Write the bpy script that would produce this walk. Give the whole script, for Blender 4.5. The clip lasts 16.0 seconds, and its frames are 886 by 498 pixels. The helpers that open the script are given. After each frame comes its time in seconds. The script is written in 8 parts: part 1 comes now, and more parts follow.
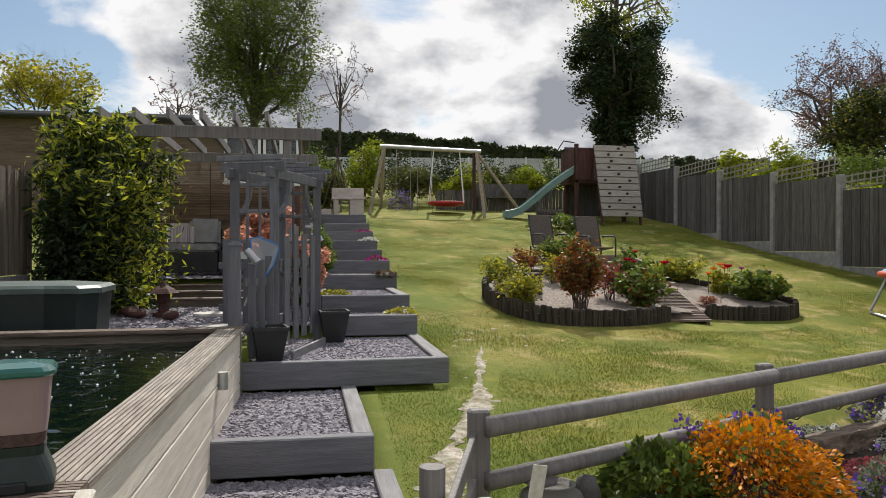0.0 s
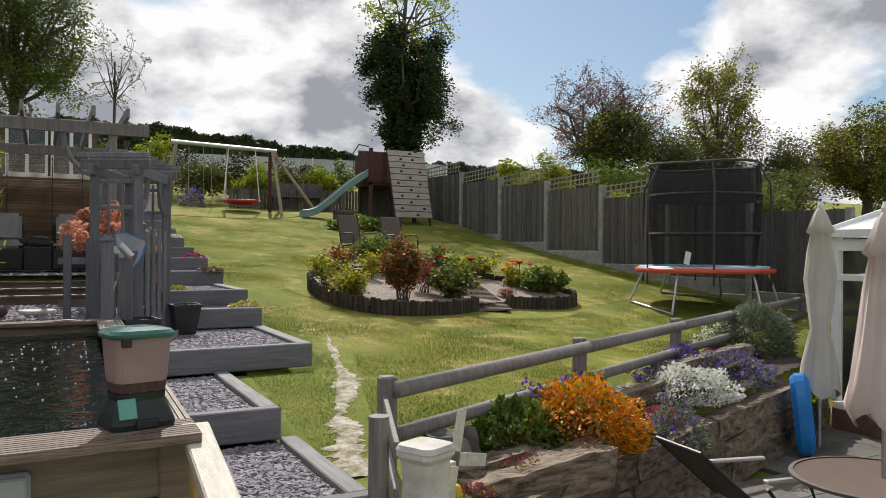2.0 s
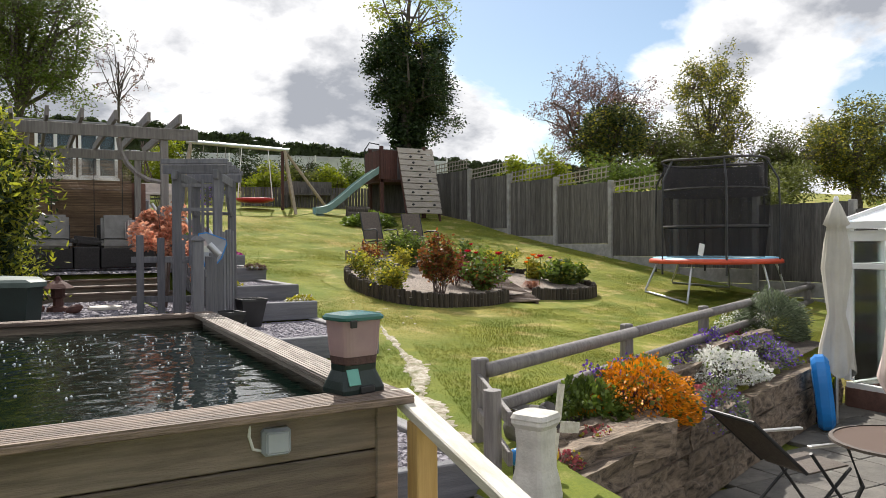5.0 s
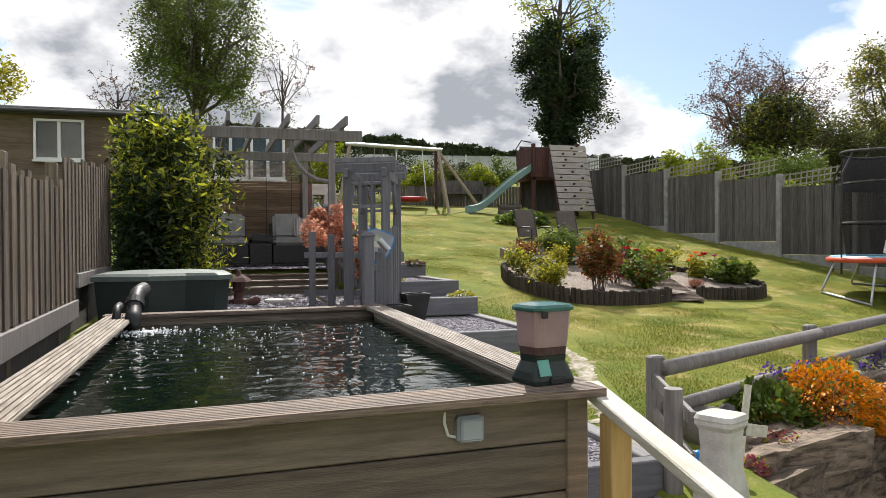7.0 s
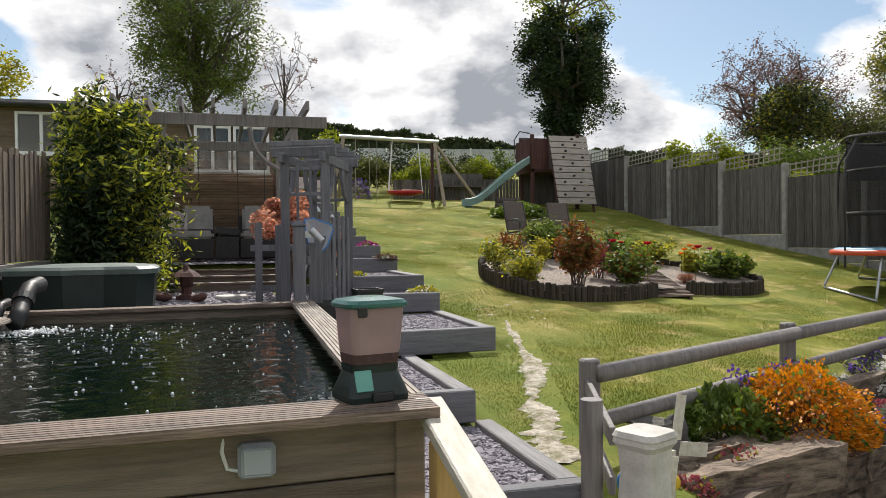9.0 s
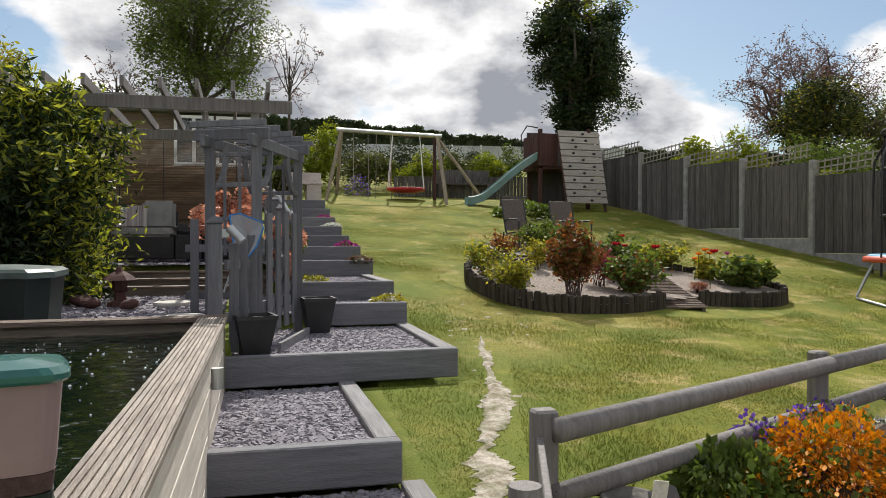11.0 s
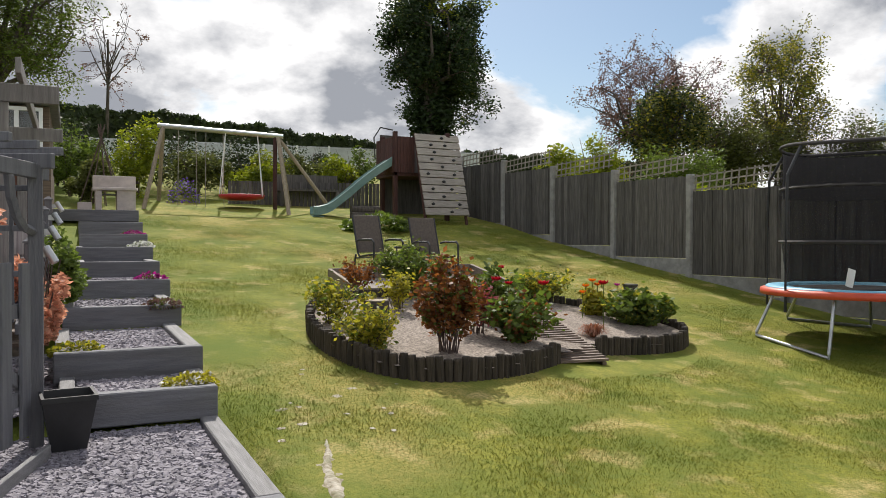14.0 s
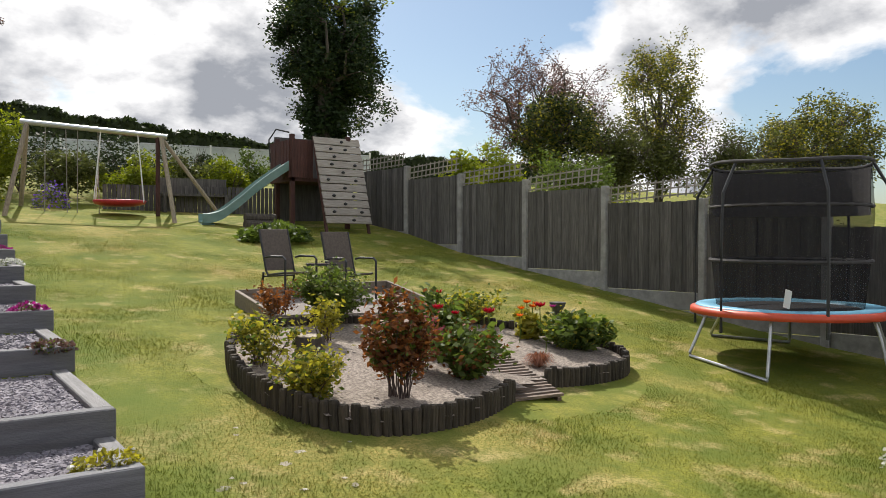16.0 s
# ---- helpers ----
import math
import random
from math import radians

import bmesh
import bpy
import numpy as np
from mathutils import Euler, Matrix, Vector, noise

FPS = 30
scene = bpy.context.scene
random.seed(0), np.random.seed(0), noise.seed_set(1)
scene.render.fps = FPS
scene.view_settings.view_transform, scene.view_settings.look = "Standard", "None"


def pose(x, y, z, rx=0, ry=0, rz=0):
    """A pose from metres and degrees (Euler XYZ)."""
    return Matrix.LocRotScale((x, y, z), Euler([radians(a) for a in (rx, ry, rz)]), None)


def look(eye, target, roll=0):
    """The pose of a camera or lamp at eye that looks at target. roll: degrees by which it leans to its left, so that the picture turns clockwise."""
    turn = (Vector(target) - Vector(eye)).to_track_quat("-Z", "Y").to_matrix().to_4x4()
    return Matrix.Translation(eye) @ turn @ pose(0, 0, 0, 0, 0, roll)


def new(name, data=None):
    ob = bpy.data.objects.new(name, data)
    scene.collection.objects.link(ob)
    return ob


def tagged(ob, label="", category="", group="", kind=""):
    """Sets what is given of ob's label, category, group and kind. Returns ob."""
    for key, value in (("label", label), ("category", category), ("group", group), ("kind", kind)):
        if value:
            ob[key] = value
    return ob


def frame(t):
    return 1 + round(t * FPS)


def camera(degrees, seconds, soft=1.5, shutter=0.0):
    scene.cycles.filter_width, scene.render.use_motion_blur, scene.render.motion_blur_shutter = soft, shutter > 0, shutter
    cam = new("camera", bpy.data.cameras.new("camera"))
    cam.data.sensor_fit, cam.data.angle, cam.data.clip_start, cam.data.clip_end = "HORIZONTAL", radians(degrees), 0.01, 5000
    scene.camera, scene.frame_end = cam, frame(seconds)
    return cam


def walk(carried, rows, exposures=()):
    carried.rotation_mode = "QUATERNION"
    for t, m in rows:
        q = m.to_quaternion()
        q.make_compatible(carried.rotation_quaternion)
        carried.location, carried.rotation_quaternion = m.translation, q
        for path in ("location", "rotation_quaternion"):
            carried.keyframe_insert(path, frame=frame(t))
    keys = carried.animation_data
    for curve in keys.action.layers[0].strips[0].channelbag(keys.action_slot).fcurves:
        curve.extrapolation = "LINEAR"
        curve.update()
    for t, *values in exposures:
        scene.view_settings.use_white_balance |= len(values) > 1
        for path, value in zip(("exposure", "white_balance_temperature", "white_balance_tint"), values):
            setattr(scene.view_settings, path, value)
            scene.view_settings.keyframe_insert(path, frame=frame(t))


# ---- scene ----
cam = camera(59.4, 16.0, soft=0.6)
PATH = [
    (0, (0.625, -2.129, 1.994), (0.976, -0.16, 1.99), 0.0),
    (0.5, (0.375, -2.24, 2.001), (0.817, -0.29, 1.994), 0.1),
    (1, (0.051, -2.396, 1.964), (0.668, -0.494, 1.961), 0.3),
    (1.5, (-0.192, -2.586, 1.943), (0.583, -0.742, 1.941), 0.3),
    (2, (-0.411, -2.696, 1.961), (0.502, -0.917, 1.958), 0.3),
    (2.5, (-0.668, -2.857, 1.979), (0.313, -1.114, 1.973), 0.2),
    (3, (-0.815, -3.015, 1.998), (0.228, -1.309, 1.991), 0.2),
    (3.2, (-0.85, -3.05, 1.996), (0.208, -1.353, 1.989), 0.1),
    (3.9, (-1, -3.09, 1.99), (0.089, -1.413, 1.981), 0),
    (4.6, (-1.2, -3.03, 1.98), (-0.164, -1.319, 1.966), -0.2),
    (5.3, (-1.392, -2.864, 1.971), (-0.527, -1.061, 1.951), -0.4),
    (5.5, (-1.413, -2.849, 1.964), (-0.597, -1.023, 1.943), -0.3),
    (6, (-1.444, -2.86, 1.96), (-0.724, -0.994, 1.94), -0.4),
    (6.5, (-1.487, -2.863, 1.954), (-0.834, -0.973, 1.935), -0.4),
    (7, (-1.486, -2.845, 1.941), (-0.885, -0.937, 1.924), -0.4),
    (7.5, (-1.414, -2.846, 1.921), (-0.835, -0.932, 1.904), -0.5),
    (8, (-1.227, -2.78, 1.876), (-0.666, -0.86, 1.857), -0.6),
    (8.5, (-0.943, -2.679, 1.868), (-0.396, -0.755, 1.846), -0.6),
    (9, (-0.593, -2.4, 1.875), (-0.044, -0.477, 1.85), -0.6),
    (9.2, (-0.465, -2.298, 1.874), (0.084, -0.376, 1.848), -0.6),
    (11.3, (0.396, -1.079, 1.898), (0.886, 0.86, 1.871), -0.1),
    (11.5, (0.5, -0.902, 1.961), (0.988, 1.038, 1.933), -0.2),
    (12, (0.677, -0.551, 2.048), (1.178, 1.385, 2.022), -0.3),
    (12.5, (0.767, -0.186, 2.059), (1.321, 1.735, 2.031), -0.3),
    (13, (0.813, 0.212, 2.123), (1.517, 2.083, 2.098), 0.1),
    (13.5, (0.831, 0.532, 2.15), (1.631, 2.365, 2.125), 0.2),
    (14, (0.945, 0.84, 2.264), (1.807, 2.644, 2.237), 0.1),
    (14.5, (0.948, 1.119, 2.309), (1.861, 2.899, 2.281), 0.1),
    (15, (0.905, 1.386, 2.452), (1.889, 3.126, 2.42), 0.1),
    (15.5, (0.928, 1.642, 2.486), (1.974, 3.347, 2.451), -0.0),
    (16, (0.762, 1.861, 2.519), (1.902, 3.504, 2.488), 0.1),
]
EXPOSURES = [(0, -0.1), (3, 0.05), (5.3, 0.35), (7, 0.35), (9, 0.12), (11.3, -0.02), (13, 0.02), (16, 0.12)]
walk(cam, [(t, look(eye, target, roll)) for t, eye, target, roll in PATH], EXPOSURES)

# ---- light ----
SUN_AZ, SUN_EL = radians(14), radians(47)          # from +y towards +x, above the horizon
to_sun = Vector((math.sin(SUN_AZ) * math.cos(SUN_EL), math.cos(SUN_AZ) * math.cos(SUN_EL), math.sin(SUN_EL)))
sun = new("sun", bpy.data.lights.new("sun", "SUN"))
sun.data.energy, sun.data.angle, sun.data.color = 4.6, radians(0.6), (1.0, 0.95, 0.87)
sun.matrix_basis = look(to_sun * 60, (0, 0, 0))


def nodes_of(tree):
    tree.nodes.clear()
    return tree.nodes, tree.links


def make_world():
    w = bpy.data.worlds.new("sky")
    w.use_nodes = True
    scene.world = w
    n, l = nodes_of(w.node_tree)
    out, bg = n.new("ShaderNodeOutputWorld"), n.new("ShaderNodeBackground")
    sky = n.new("ShaderNodeTexSky")
    sky.sky_type, sky.sun_disc, sky.sun_elevation, sky.sun_rotation = "NISHITA", False, SUN_EL, SUN_AZ
    co = n.new("ShaderNodeTexCoord")
    sep = n.new("ShaderNodeSeparateXYZ")
    l.new(co.outputs["Generated"], sep.inputs[0])
    # clouds lie on a flat layer: the direction divided by its height
    hgt = n.new("ShaderNodeMath"); hgt.operation = "ADD"; hgt.inputs[1].default_value = 0.5
    mx = n.new("ShaderNodeMath"); mx.operation = "MAXIMUM"; mx.inputs[1].default_value = 0.0
    l.new(sep.outputs[2], mx.inputs[0]); l.new(mx.outputs[0], hgt.inputs[0])
    div = n.new("ShaderNodeVectorMath"); div.operation = "DIVIDE"
    cmb = n.new("ShaderNodeCombineXYZ")
    for k in range(3):
        l.new(hgt.outputs[0], cmb.inputs[k])
    l.new(co.outputs["Generated"], div.inputs[0]); l.new(cmb.outputs[0], div.inputs[1])
    off = n.new("ShaderNodeVectorMath"); off.operation = "ADD"; off.inputs[1].default_value = CLOUD_SHIFT
    l.new(div.outputs[0], off.inputs[0])
    a = n.new("ShaderNodeTexNoise"); a.inputs["Scale"].default_value = 2.8; a.inputs["Detail"].default_value = 12; a.inputs["Roughness"].default_value = 0.56
    a.inputs["Distortion"].default_value = 0.25
    l.new(off.outputs[0], a.inputs["Vector"])
    # broad clearings and cloud banks, broken up by the noise
    level = a.outputs[0]
    unit = n.new("ShaderNodeVectorMath"); unit.operation = "NORMALIZE"
    l.new(co.outputs["Generated"], unit.inputs[0])
    for (x, y, z), inner, outer, amount in CLOUD_BANKS:
        dot = n.new("ShaderNodeVectorMath"); dot.operation = "DOT_PRODUCT"
        dot.inputs[1].default_value = Vector((x, y, z)).normalized()
        l.new(unit.outputs[0], dot.inputs[0])
        mr = n.new("ShaderNodeMapRange"); mr.interpolation_type = "SMOOTHSTEP"
        mr.inputs[1].default_value, mr.inputs[2].default_value = math.cos(radians(outer)), math.cos(radians(inner))
        mr.inputs[3].default_value, mr.inputs[4].default_value = 0.0, amount
        l.new(dot.outputs["Value"], mr.inputs[0])
        sm = n.new("ShaderNodeMath"); sm.operation = "ADD"
        l.new(level, sm.inputs[0]); l.new(mr.outputs[0], sm.inputs[1])
        level = sm.outputs[0]
    cover = n.new("ShaderNodeValToRGB")
    cover.color_ramp.elements[0].position, cover.color_ramp.elements[1].position = 0.41, 0.50
    l.new(level, cover.inputs[0])
    b = n.new("ShaderNodeTexNoise"); b.inputs["Scale"].default_value = 5.5; b.inputs["Detail"].default_value = 9; b.inputs["Roughness"].default_value = 0.55
    off2 = n.new("ShaderNodeVectorMath"); off2.operation = "ADD"; off2.inputs[1].default_value = (4.3, 1.9, 0.4)
    l.new(off.outputs[0], off2.inputs[0]); l.new(off2.outputs[0], b.inputs["Vector"])
    # thick cloud is grey below, thin rims are white
    thick = n.new("ShaderNodeMath"); thick.operation = "MULTIPLY_ADD"; thick.inputs[1].default_value = -0.95
    l.new(b.outputs[0], thick.inputs[0]); l.new(level, thick.inputs[2])
    shade = n.new("ShaderNodeValToRGB")
    e = shade.color_ramp.elements
    e[0].position, e[0].color = 0.0, (1.0, 1.0, 1.0, 1)
    e[1].position, e[1].color = 0.24, (0.34, 0.36, 0.40, 1)
    l.new(thick.outputs[0], shade.inputs[0])
    cl = n.new("ShaderNodeMix"); cl.data_type = "RGBA"; cl.blend_type = "MULTIPLY"; cl.inputs[0].default_value = 1
    cl.inputs[7].default_value = (9.4, 9.3, 9.3, 1)
    l.new(shade.outputs[0], cl.inputs[6])
    mix = n.new("ShaderNodeMix"); mix.data_type = "RGBA"
    l.new(cover.outputs[0], mix.inputs[0]); dim = n.new("ShaderNodeMix"); dim.data_type = "RGBA"; dim.blend_type = "MULTIPLY"; dim.inputs[0].default_value = 1; dim.inputs[7].default_value = (0.80, 0.86, 0.88, 1)
    l.new(sky.outputs[0], dim.inputs[6]); l.new(dim.outputs[2], mix.inputs[6]); l.new(cl.outputs[2], mix.inputs[7])
    l.new(mix.outputs[2], bg.inputs[0])
    bg.inputs[1].default_value = 0.11
    l.new(bg.outputs[0], out.inputs[0])


CLOUD_SHIFT = (-0.03, 2.36, 0.0)
CLOUD_BANKS = [  # towards, full within and gone beyond (degrees), thicker or thinner
    ((0.53, 0.80, 0.29), 3, 15, -0.15), ((0.50, 0.72, 0.48), 7, 18, -0.14), ((-0.24, 0.94, 0.25), 3, 12, -0.08), ((0.87, 0.48, 0.14), 2, 8, -0.12),
    ((0.18, 0.94, 0.27), 4, 20, 0.10), ((0.47, 0.87, 0.10), 3, 9, 0.12), ((0.79, 0.57, 0.25), 4, 14, 0.10), ((-0.10, 0.98, 0.17), 2, 8, 0.06)]
make_world()
scene.view_settings.exposure = 0.0


# ---- materials ----
def mat(name, base, dark=None, scale=6.0, rough=0.7, bump=0.0, bscale=40.0, metal=0.0, stretch=(1, 1, 1), rand=0.0, spec=0.5,
        blotch=0.0, blotch_col=(0.1, 0.1, 0.1), blotch_scale=1.3, trans=0.0, coord="Object", island=False):
    """A principled surface: two colours by noise, larger stains, grain as bump, and a shift of brightness from piece to piece."""
    m = bpy.data.materials.new(name)
    m.use_nodes = True
    n, l = nodes_of(m.node_tree)
    out, p = n.new("ShaderNodeOutputMaterial"), n.new("ShaderNodeBsdfPrincipled")
    l.new(p.outputs[0], out.inputs[0])
    p.inputs["Roughness"].default_value, p.inputs["Metallic"].default_value = rough, metal
    p.inputs["Specular IOR Level"].default_value = spec
    co, mp = n.new("ShaderNodeTexCoord"), n.new("ShaderNodeMapping")
    mp.inputs["Scale"].default_value = stretch
    l.new(co.outputs[coord], mp.inputs[0])
    info = n.new("ShaderNodeObjectInfo")
    geo = n.new("ShaderNodeNewGeometry")
    rnd = geo.outputs["Random Per Island"] if island else info.outputs["Random"]
    add = n.new("ShaderNodeVectorMath"); add.operation = "ADD"
    sc = n.new("ShaderNodeMath"); sc.operation = "MULTIPLY"; sc.inputs[1].default_value = 37.0
    l.new(rnd, sc.inputs[0]); l.new(mp.outputs[0], add.inputs[0]); l.new(sc.outputs[0], add.inputs[1])
    nz = n.new("ShaderNodeTexNoise"); nz.inputs["Scale"].default_value = scale; nz.inputs["Detail"].default_value = 6; nz.inputs["Roughness"].default_value = 0.62
    l.new(add.outputs[0], nz.inputs["Vector"])
    ramp = n.new("ShaderNodeValToRGB")
    dark = dark or tuple(v * 0.6 for v in base)
    ramp.color_ramp.elements[0].position, ramp.color_ramp.elements[0].color = 0.36, (*dark, 1)
    ramp.color_ramp.elements[1].position, ramp.color_ramp.elements[1].color = 0.64, (*base, 1)
    l.new(nz.outputs[0], ramp.inputs[0])
    col = ramp.outputs[0]
    if blotch:
        bz = n.new("ShaderNodeTexNoise"); bz.inputs["Scale"].default_value = blotch_scale; bz.inputs["Detail"].default_value = 5
        l.new(add.outputs[0], bz.inputs["Vector"])
        br = n.new("ShaderNodeValToRGB")
        br.color_ramp.elements[0].position, br.color_ramp.elements[1].position = 0.48, 0.66
        br.color_ramp.elements[0].color, br.color_ramp.elements[1].color = (0, 0, 0, 1), (blotch,) * 3 + (1,)
        l.new(bz.outputs[0], br.inputs[0])
        mx = n.new("ShaderNodeMix"); mx.data_type = "RGBA"
        l.new(br.outputs[0], mx.inputs[0]); l.new(col, mx.inputs[6]); mx.inputs[7].default_value = (*blotch_col, 1)
        col = mx.outputs[2]
    if rand:
        hs = n.new("ShaderNodeHueSaturation")
        mr = n.new("ShaderNodeMapRange"); mr.inputs[3].default_value, mr.inputs[4].default_value = 1 - rand, 1 + rand
        l.new(rnd, mr.inputs[0]); l.new(mr.outputs[0], hs.inputs["Value"]); l.new(col, hs.inputs["Color"])
        col = hs.outputs[0]
    l.new(col, p.inputs["Base Color"])
    if bump:
        bn = n.new("ShaderNodeTexNoise"); bn.inputs["Scale"].default_value = bscale; bn.inputs["Detail"].default_value = 5
        l.new(add.outputs[0], bn.inputs["Vector"])
        bm_ = n.new("ShaderNodeBump"); bm_.inputs["Strength"].default_value = bump; bm_.inputs["Distance"].default_value = 0.01
        l.new(bn.outputs[0], bm_.inputs["Height"]); l.new(bm_.outputs[0], p.inputs["Normal"])
    if trans:
        t = n.new("ShaderNodeBsdfTranslucent"); ms = n.new("ShaderNodeMixShader"); ms.inputs[0].default_value = trans
        hs2 = n.new("ShaderNodeHueSaturation"); hs2.inputs["Value"].default_value = 1.7; hs2.inputs["Saturation"].default_value = 1.1
        l.new(col, hs2.inputs["Color"]); l.new(hs2.outputs[0], t.inputs["Color"])
        l.new(p.outputs[0], ms.inputs[1]); l.new(t.outputs[0], ms.inputs[2]); l.new(ms.outputs[0], out.inputs[0])
    return m


def leaf(name, base, dark, trans=0.35, rand=0.35, rough=0.55):
    return mat(name, base, dark, scale=1.5, rough=rough, trans=trans, rand=rand, island=True, spec=0.3)


ALONG_Y, ALONG_X, ALONG_Z = (9, 0.7, 9), (0.7, 9, 9), (9, 9, 0.7)
M_GREYPAINT = mat("grey_painted_timber", (0.165, 0.165, 0.18), (0.115, 0.115, 0.13), 5, 0.75, 0.5, 30, stretch=ALONG_Z, rand=0.12, blotch=0.4, blotch_col=(0.21, 0.21, 0.22))
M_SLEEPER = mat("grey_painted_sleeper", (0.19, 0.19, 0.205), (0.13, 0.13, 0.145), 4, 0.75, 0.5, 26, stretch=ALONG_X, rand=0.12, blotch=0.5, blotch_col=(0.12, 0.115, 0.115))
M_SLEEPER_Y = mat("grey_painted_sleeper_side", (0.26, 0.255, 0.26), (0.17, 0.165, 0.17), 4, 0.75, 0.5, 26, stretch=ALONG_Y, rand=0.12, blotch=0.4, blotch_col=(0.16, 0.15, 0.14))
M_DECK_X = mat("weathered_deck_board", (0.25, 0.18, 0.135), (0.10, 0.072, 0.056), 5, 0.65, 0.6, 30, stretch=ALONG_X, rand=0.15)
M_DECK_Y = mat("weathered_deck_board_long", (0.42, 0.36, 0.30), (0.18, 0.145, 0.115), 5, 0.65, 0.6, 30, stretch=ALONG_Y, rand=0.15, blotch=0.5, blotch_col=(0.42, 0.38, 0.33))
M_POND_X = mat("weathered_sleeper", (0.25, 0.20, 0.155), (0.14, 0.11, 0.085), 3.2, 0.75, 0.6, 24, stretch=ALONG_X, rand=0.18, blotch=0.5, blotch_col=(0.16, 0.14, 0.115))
M_POND_Y = mat("pale_plank", (0.78, 0.72, 0.62), (0.62, 0.56, 0.47), 3.2, 0.7, 0.5, 24, stretch=ALONG_Y, rand=0.08, blotch=0.35, blotch_col=(0.5, 0.45, 0.38))
M_NEWWOOD = mat("new_softwood", (0.62, 0.40, 0.16), (0.48, 0.29, 0.10), 3, 0.6, 0.3, 30, stretch=ALONG_Z, rand=0.1)
M_PALEWOOD = mat("pale_bleached_timber", (0.70, 0.66, 0.58), (0.52, 0.47, 0.38), 3, 0.6, 0.4, 30, stretch=ALONG_Y, rand=0.1)
M_OLDWOOD = mat("old_split_timber", (0.27, 0.205, 0.15), (0.05, 0.036, 0.025), 3, 0.85, 1.0, 16, stretch=(1.0, 8, 8), rand=0.2, blotch=0.45, blotch_col=(0.33, 0.25, 0.18))
M_LOG = mat("dark_log_edging", (0.075, 0.058, 0.042), (0.03, 0.024, 0.018), 7, 0.85, 0.7, 30, stretch=ALONG_Z, rand=0.35)
M_RAIL = mat("grey_brown_round_rail", (0.235, 0.215, 0.205), (0.15, 0.135, 0.13), 4, 0.6, 0.5, 25, stretch=ALONG_Z, rand=0.1, blotch=0.35, blotch_col=(0.30, 0.28, 0.265))
M_FENCE = mat("weathered_fence_board", (0.145, 0.134, 0.124), (0.075, 0.069, 0.064), 4, 0.85, 0.6, 30, stretch=ALONG_Z, rand=0.28, blotch=0.4, blotch_col=(0.06, 0.055, 0.05))
M_FENCE_L = mat("brown_fence_board", (0.25, 0.195, 0.145), (0.075, 0.055, 0.042), 3, 0.8, 0.7, 30, stretch=(7, 7, 0.35), rand=0.16, blotch=0.6, blotch_col=(0.07, 0.06, 0.05), blotch_scale=0.8)
M_TRELLIS = mat("pale_trellis_lath", (0.34, 0.31, 0.27), (0.22, 0.20, 0.17), 6, 0.8, 0.3, 40, rand=0.2)
M_CONC = mat("concrete", (0.36, 0.35, 0.335), (0.24, 0.235, 0.225), 7, 0.9, 0.5, 60, rand=0.1, blotch=0.5, blotch_col=(0.2, 0.19, 0.17))
M_SLATE = mat("slate_chips", (0.30, 0.28, 0.31), (0.19, 0.175, 0.20), 3, 0.8, 0.4, 40, rand=0.32, island=True, spec=0.25)
M_SLATEBED = mat("slate_bed", (0.20, 0.185, 0.205), (0.08, 0.075, 0.085), 26, 0.9, 1.0, 60)
M_SOIL = mat("dry_pale_soil", (0.42, 0.355, 0.30), (0.14, 0.11, 0.09), 38, 0.95, 1.0, 60, blotch=0.45, blotch_col=(0.11, 0.085, 0.065), blotch_scale=3)
M_DARKSOIL = mat("dark_soil", (0.07, 0.052, 0.04), (0.03, 0.022, 0.017), 9, 0.95, 1.0, 50)
M_PATIO = mat("patio_slab", (0.17, 0.155, 0.135), (0.095, 0.088, 0.078), 5, 0.85, 0.5, 40, rand=0.15, blotch=0.5, blotch_col=(0.15, 0.14, 0.125))
M_BLACK = mat("black_plastic", (0.022, 0.022, 0.024), (0.014, 0.014, 0.015), 6, 0.5, 0.1, 60)
M_DKGREEN = mat("dark_green_plastic", (0.010, 0.024, 0.021), (0.007, 0.016, 0.014), 5, 0.45, 0.1, 60)
M_TEAL = mat("green_plastic_lid", (0.035, 0.14, 0.125), (0.028, 0.11, 0.10), 5, 0.22, 0.05, 60)
M_TUBLID = mat("grey_green_lid", (0.10, 0.135, 0.125), (0.07, 0.10, 0.09), 5, 0.5, 0.2, 60)
M_SMOKE = mat("smoky_pink_plastic", (0.46, 0.35, 0.35), (0.37, 0.275, 0.28), 3, 0.28, 0.05, 60, trans=0.35)
M_SMOKE_D = mat("feed_pellets", (0.10, 0.055, 0.05), (0.06, 0.03, 0.028), 40, 0.8, 0.6, 90)
M_WHITE = mat("white_upvc", (0.80, 0.80, 0.79), (0.70, 0.70, 0.69), 2, 0.35, 0.03, 60)
M_STONEWHITE = mat("white_cast_stone", (0.66, 0.63, 0.58), (0.46, 0.44, 0.40), 5, 0.8, 0.6, 60, blotch=0.4, blotch_col=(0.40, 0.38, 0.33))
M_STONE = mat("grey_stone", (0.26, 0.245, 0.22), (0.14, 0.13, 0.115), 6, 0.9, 0.8, 40, rand=0.2)
M_DARKSTONE = mat("dark_urn", (0.10, 0.09, 0.085), (0.05, 0.045, 0.042), 8, 0.8, 0.5, 50)
M_METAL = mat("galvanised_steel", (0.55, 0.56, 0.57), (0.42, 0.43, 0.44), 6, 0.4, 0.1, 60, metal=0.9)
M_ALU = mat("brushed_aluminium", (0.75, 0.74, 0.72), (0.62, 0.61, 0.6), 6, 0.35, 0.1, 60, metal=0.9)
